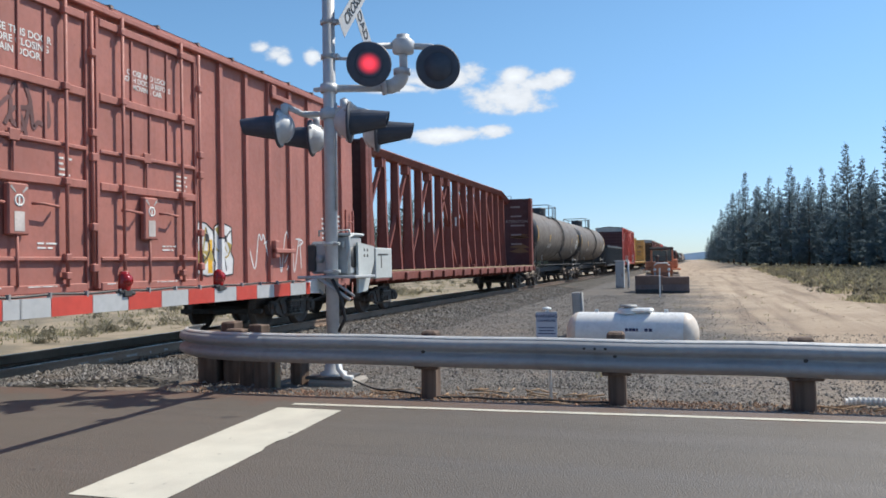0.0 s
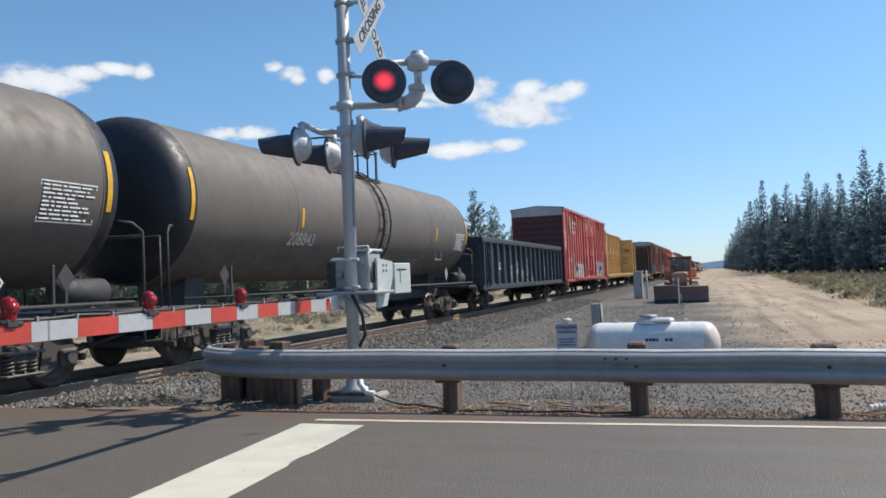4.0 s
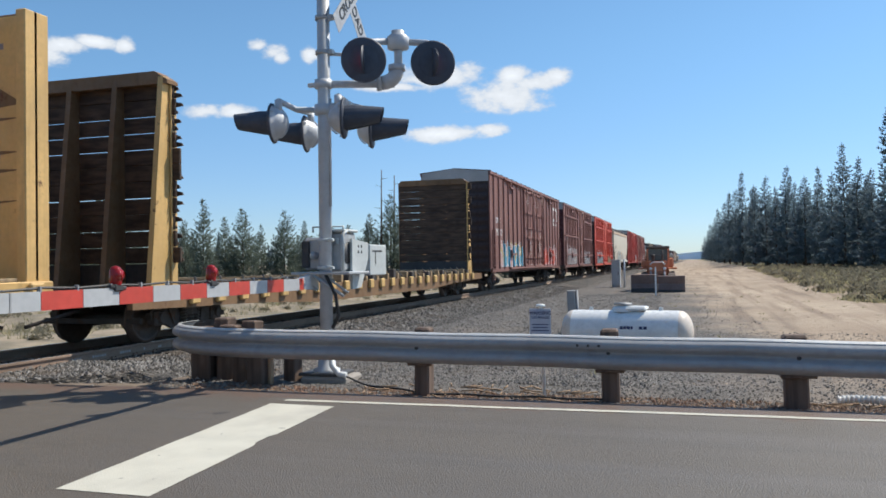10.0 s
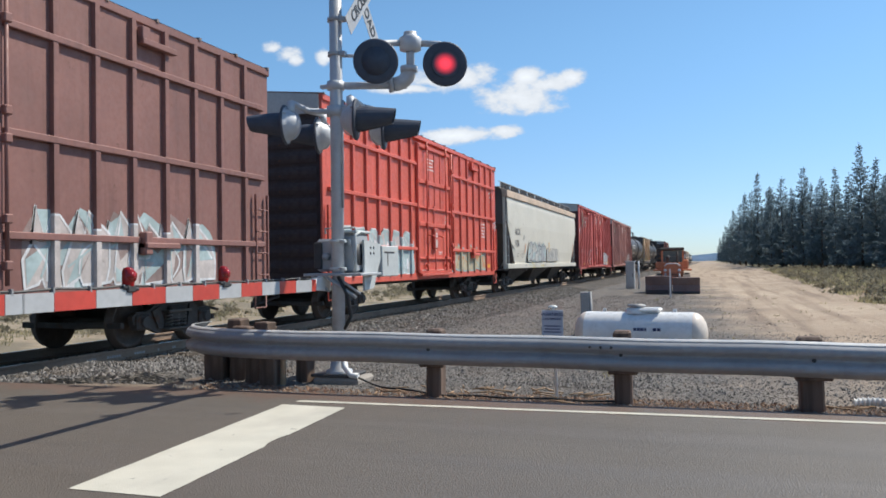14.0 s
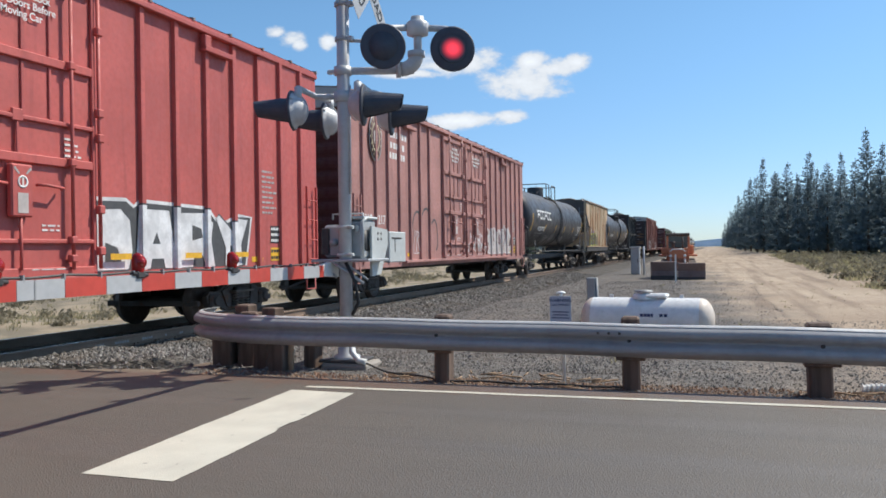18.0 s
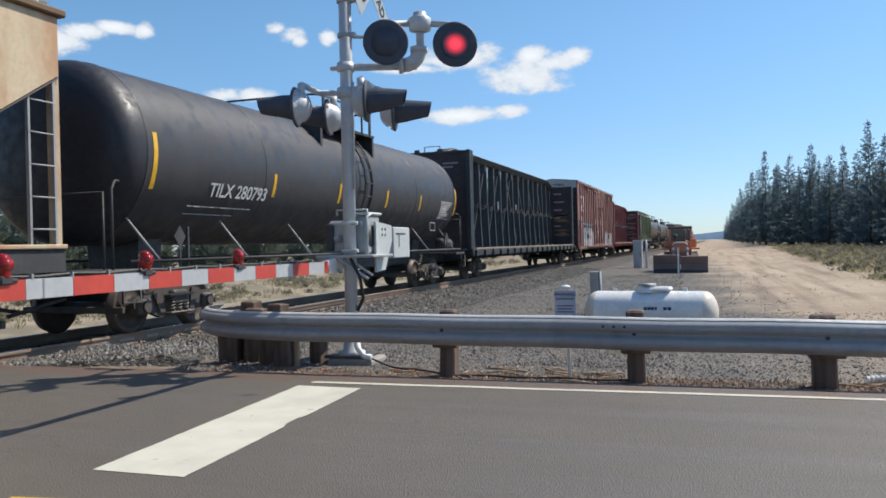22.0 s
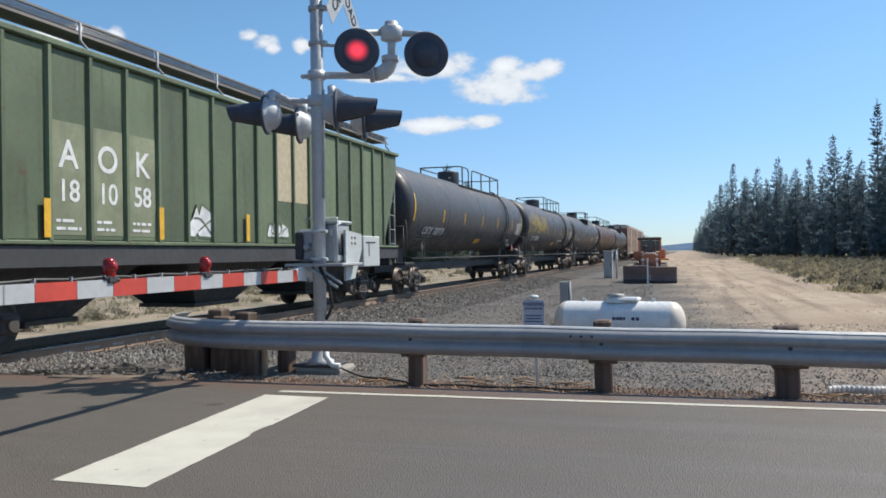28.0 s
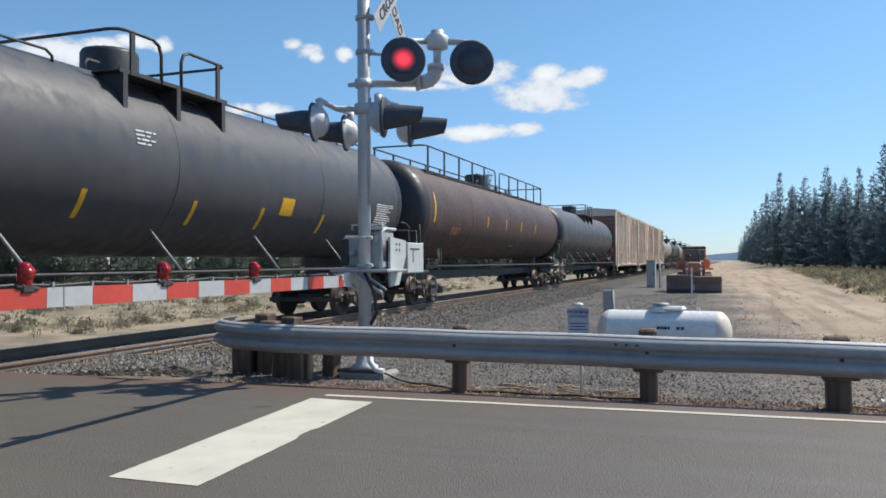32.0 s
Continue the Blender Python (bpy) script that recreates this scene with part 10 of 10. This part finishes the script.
    # the younger trees beyond the track
    left = ((-44.6, 6.0, 62), (-43.4, 4.3, 68), (-41.8, 5.7, 66), (-40.1, 5.6, 70), (-38.9, 5.1, 72), (-37.6, 2.6, 80), (-36.1, 3.0, 84), (-34.8, 3.2, 82), (-33.6, 4.6, 78), (-32.2, 3.4, 86),
            (-31.0, 4.0, 84), (-29.8, 2.9, 90), (-28.2, 3.9, 88), (-26.8, 3.1, 95), (-25.3, 3.4, 95), (-23.8, 2.8, 100), (-22.3, 3.6, 100), (-20.8, 5.0, 96), (-19.7, 5.6, 98), (-18.6, 3.6, 105),
            (-17.4, 3.3, 110), (-16.2, 6.3, 100), (-14.9, 5.2, 108), (-13.6, 3.6, 120), (-12.4, 3.0, 130), (-46.2, 4.8, 66), (-47.6, 5.4, 64), (-49.0, 4.6, 66), (-50.6, 5.2, 62), (-52.4, 4.8, 64))
    for k, (az, el, d) in enumerate(left):
        x, y = polar(az, d)
        put(young, k, x, y, 1.31 + d * math.tan(radians(el)) - rise(x, y), 8.0, "young green conifer beyond the track", "conifers beyond the track")
    for k in range(60):
        az = rng.uniform(-54, -9)
        d = rng.uniform(85, 150)
        x, y = polar(az, d)
        put(young, rng.randint(0, 4), x, y, rng.uniform(2.5, 6.5), 8.0, "green conifer in the far scrub", "conifers beyond the track")
    # bare dead trunks
    for az, el, d in ((-21.5, 6.6, 95), (-20.6, 6.2, 97)):
        x, y = polar(az, d)
        h = 1.31 + d * math.tan(radians(el))
        s = Shape().rod((x, y, -0.3), (x + 0.2, y, h), 0.16, 8, 0.05)
        for q in range(9):
            z = h * (0.35 + 0.07 * q)
            a = q * 2.4
            s.rod((x + 0.1, y, z), (x + 0.1 + 0.8 * math.cos(a), y + 0.8 * math.sin(a), z + 0.15), 0.04, 5, 0.015)
        solid("dead_tree", s, M["bark"], "bare dead tree trunk beyond the track", "tree")


place_trees()


def far_woods():
    r = random.Random(77)
    s = Shape()
    for side in (1, -1):
        for k in range(420):
            y = r.uniform(160, 1500)
            x = side * (8 + 0.012 * y + r.uniform(0, 60)) if side > 0 else -(55 + 0.05 * y + r.uniform(0, 120))
            h = r.uniform(9, 16) if side > 0 else r.uniform(7, 12)
            w = h * r.uniform(0.10, 0.16)
            n = 5
            for q in range(4):
                z0, z1 = h * (0.05 + 0.22 * q), h * (0.42 + 0.2 * q)
                ww = w * (1 - 0.22 * q)
                ring = [(x + ww * r.uniform(0.6, 1.1) * math.cos(6.283 * j / n), y + ww * math.sin(6.283 * j / n), z0 + r.uniform(-0.4, 0.4)) for j in range(n)]
                s.add(ring + [(x + r.uniform(-0.2, 0.2), y, min(z1, h))], [(j, (j + 1) % n, n) for j in range(n)])
    me = bpy.data.meshes.new("far_woods")
    me.from_pydata(s.v, [], s.f)
    # far crowns share the needle colour that has haze mixed in
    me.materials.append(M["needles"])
    tagged(new("far_woods", me), "dark conifer woods towards the horizon", "woods", kind="stuff")


far_woods()


def tufts(name, label, material, count, place, h0, h1, blades, spread, seed, wide=0.02):
    r = random.Random(seed)
    v, f = [], []
    for _ in range(count):
        x, y, z = place(r)
        h = r.uniform(h0, h1)
        for b in range(blades):
            a = r.uniform(0, 6.283)
            d = spread * r.random()
            bx, by = x + d * math.cos(a), y + d * math.sin(a)
            lean = r.uniform(0.1, 0.6) * h
            n = len(v)
            w = wide * r.uniform(0.6, 1.4)
            a2 = r.uniform(0, 3.14)
            v += [(bx - w * math.cos(a2), by - w * math.sin(a2), z), (bx + w * math.cos(a2), by + w * math.sin(a2), z),
                  (bx + lean * math.cos(a), by + lean * math.sin(a), z + h * r.uniform(0.6, 1.0))]
            f.append((n, n + 1, n + 2))
    me = bpy.data.meshes.new(name)
    me.from_pydata(v, [], f)
    me.materials.append(material)
    return tagged(new(name, me), label, "vegetation", kind="stuff")


def berm(r):
    y = 27 + 75 * r.random() ** 1.3
    x = 4.6 + 0.02 * (y - 27) + r.random() * (7 + 0.12 * y)
    return x, y, rise(x, y) - 0.02


def bank(r):
    y = 8 + 75 * r.random() ** 1.2
    x = -17.5 - 26 * r.random() ** 1.2
    return x, y, rise(x, y) - 0.02


def yard_edge(r):
    y = 10 + 30 * r.random() ** 1.5
    x = -1.5 + 7.5 * r.random() - 0.03 * y
    return x, y, rise(x, y) - 0.01


def brush(name, label, material, count, place, w0, w1, leaves, flat, seed, leaf=0.06):
    """Low rounded bushes of many small leaf clumps."""
    r = random.Random(seed)
    v, f = [], []
    for _ in range(count):
        x, y, z = place(r)
        w = r.uniform(w0, w1)
        lean = r.uniform(-0.3, 0.3)
        for b in range(leaves):
            a, e = r.uniform(0, 6.283), r.uniform(0.05, 1.5)
            q = w * r.uniform(0.5, 1.0) * (1 + 0.35 * math.sin(a * 3 + x))
            p = Vector((x + q * math.cos(a) * math.cos(e) + lean * q * math.sin(e), y + q * math.sin(a) * math.cos(e), z + flat * q * math.sin(e)))
            n = len(v)
            for _k in range(3):
                v.append((p.x + r.uniform(-leaf, leaf), p.y + r.uniform(-leaf, leaf), p.z + r.uniform(-leaf * 0.8, leaf * 1.4)))
            f.append((n, n + 1, n + 2))
    me = bpy.data.meshes.new(name)
    me.from_pydata(v, [], f)
    me.materials.append(material)
    tagged(new(name, me), label, "bushes", kind="stuff")


tufts("dry_grass", "dry yellow-green grass along the berm", M["grass"], 4500, berm, 0.10, 0.30, 9, 0.3, 51, 0.03)
tufts("bank_grass", "dry bunch grass on the sandy bank", M["grass"], 900, bank, 0.12, 0.35, 9, 0.22, 52, 0.02)
def near_bank(r):
    y = 9 + 45 * r.random() ** 1.2
    x = -16.2 - 5.0 * r.random()
    return x, y, rise(x, y) - 0.02


tufts("trackside_grass", "dry grass on the far side of the track", M["grass"], 350, near_bank, 0.08, 0.3, 10, 0.25, 54, 0.02)
brush("trackside_brush", "low grey-brown brush beyond the track", M["sage"], 70, near_bank, 0.15, 0.4, 130, 0.7, 63, 0.05)
tufts("yard_weeds", "sparse dry weeds on the yard gravel", M["grass"], 70, yard_edge, 0.04, 0.12, 10, 0.12, 53, 0.008)
brush("berm_brush", "low dry yellow-green brush along the berm", M["brush"], 430, berm, 0.2, 0.55, 150, 0.8, 62, 0.07)
brush("sagebrush", "grey-brown sagebrush on the sandy bank", M["sage"], 240, bank, 0.25, 0.75, 170, 0.75, 61)



# ---------------------------------------------------------------- what moves
def run(t):
    """Metres that the train has gone since the start: it slowly gathers speed."""
    k = t / 16.0
    return 197.7416 * k + 28.4886 * k ** 2 - 10.4660 * k ** 3 + 2.3082 * k ** 4


def motions():
    # the train
    stamps = [k * 1.0 for k in range(33)]
    slack = {1.0: -0.35, 2.0: 0.25, 24.0: 0.36}
    for car, u in CARS:
        walk(car, [(t, pose(TRACK_X, u - run(t) - slack.get(t, 0.0), RAIL_Z)) for t in stamps])
    # the wheels roll; wheelsets in the same place of their bogie share one set of keys
    turns, t = [], 0.0
    while t <= 32.0:
        turns.append(t)
        t += 1.0 / FPS
    first = {}
    for w, dy in WHEELSETS:
        if dy not in first:
            walk(w, [(t, Matrix.Translation((0, dy, WHEEL_R)) @ Matrix.Rotation(run(t) / WHEEL_R, 4, "X")) for t in turns])
            first[dy] = w
        else:
            src = first[dy].animation_data
            w.rotation_mode = "QUATERNION"
            w.animation_data_create()
            w.animation_data.action = src.action
            w.animation_data.action_slot = src.action_slot
    # the flashing lights: the beacon plates swing round in turn
    beat, start = 0.5175, 0.2025
    for ob, base, lit_first in FLASHERS:
        rows = [(0.0, base @ pose(0, 0, 0, 0, 0, 0 if lit_first else 180))]
        angle = 0 if lit_first else 180
        for k in range(62):
            t = start + k * beat
            if t > 31.9:
                break
            half = 106 if angle % 360 == 0 else 74
            for wait, step in ((-0.12, 0), (-0.09, 0), (-0.07, 0.5 * half), (-0.05, half), (0.03, half), (0.05, 0.5 * half + 90), (0.07, 180), (0.10, 180)):
                if t + wait > 0.01:
                    rows.append((t + wait, base @ pose(0, 0, 0, 0, 0, angle + step)))
            angle += 180
        rows.append((32.0, base @ pose(0, 0, 0, 0, 0, angle)))
        walk(ob, rows)


motions()
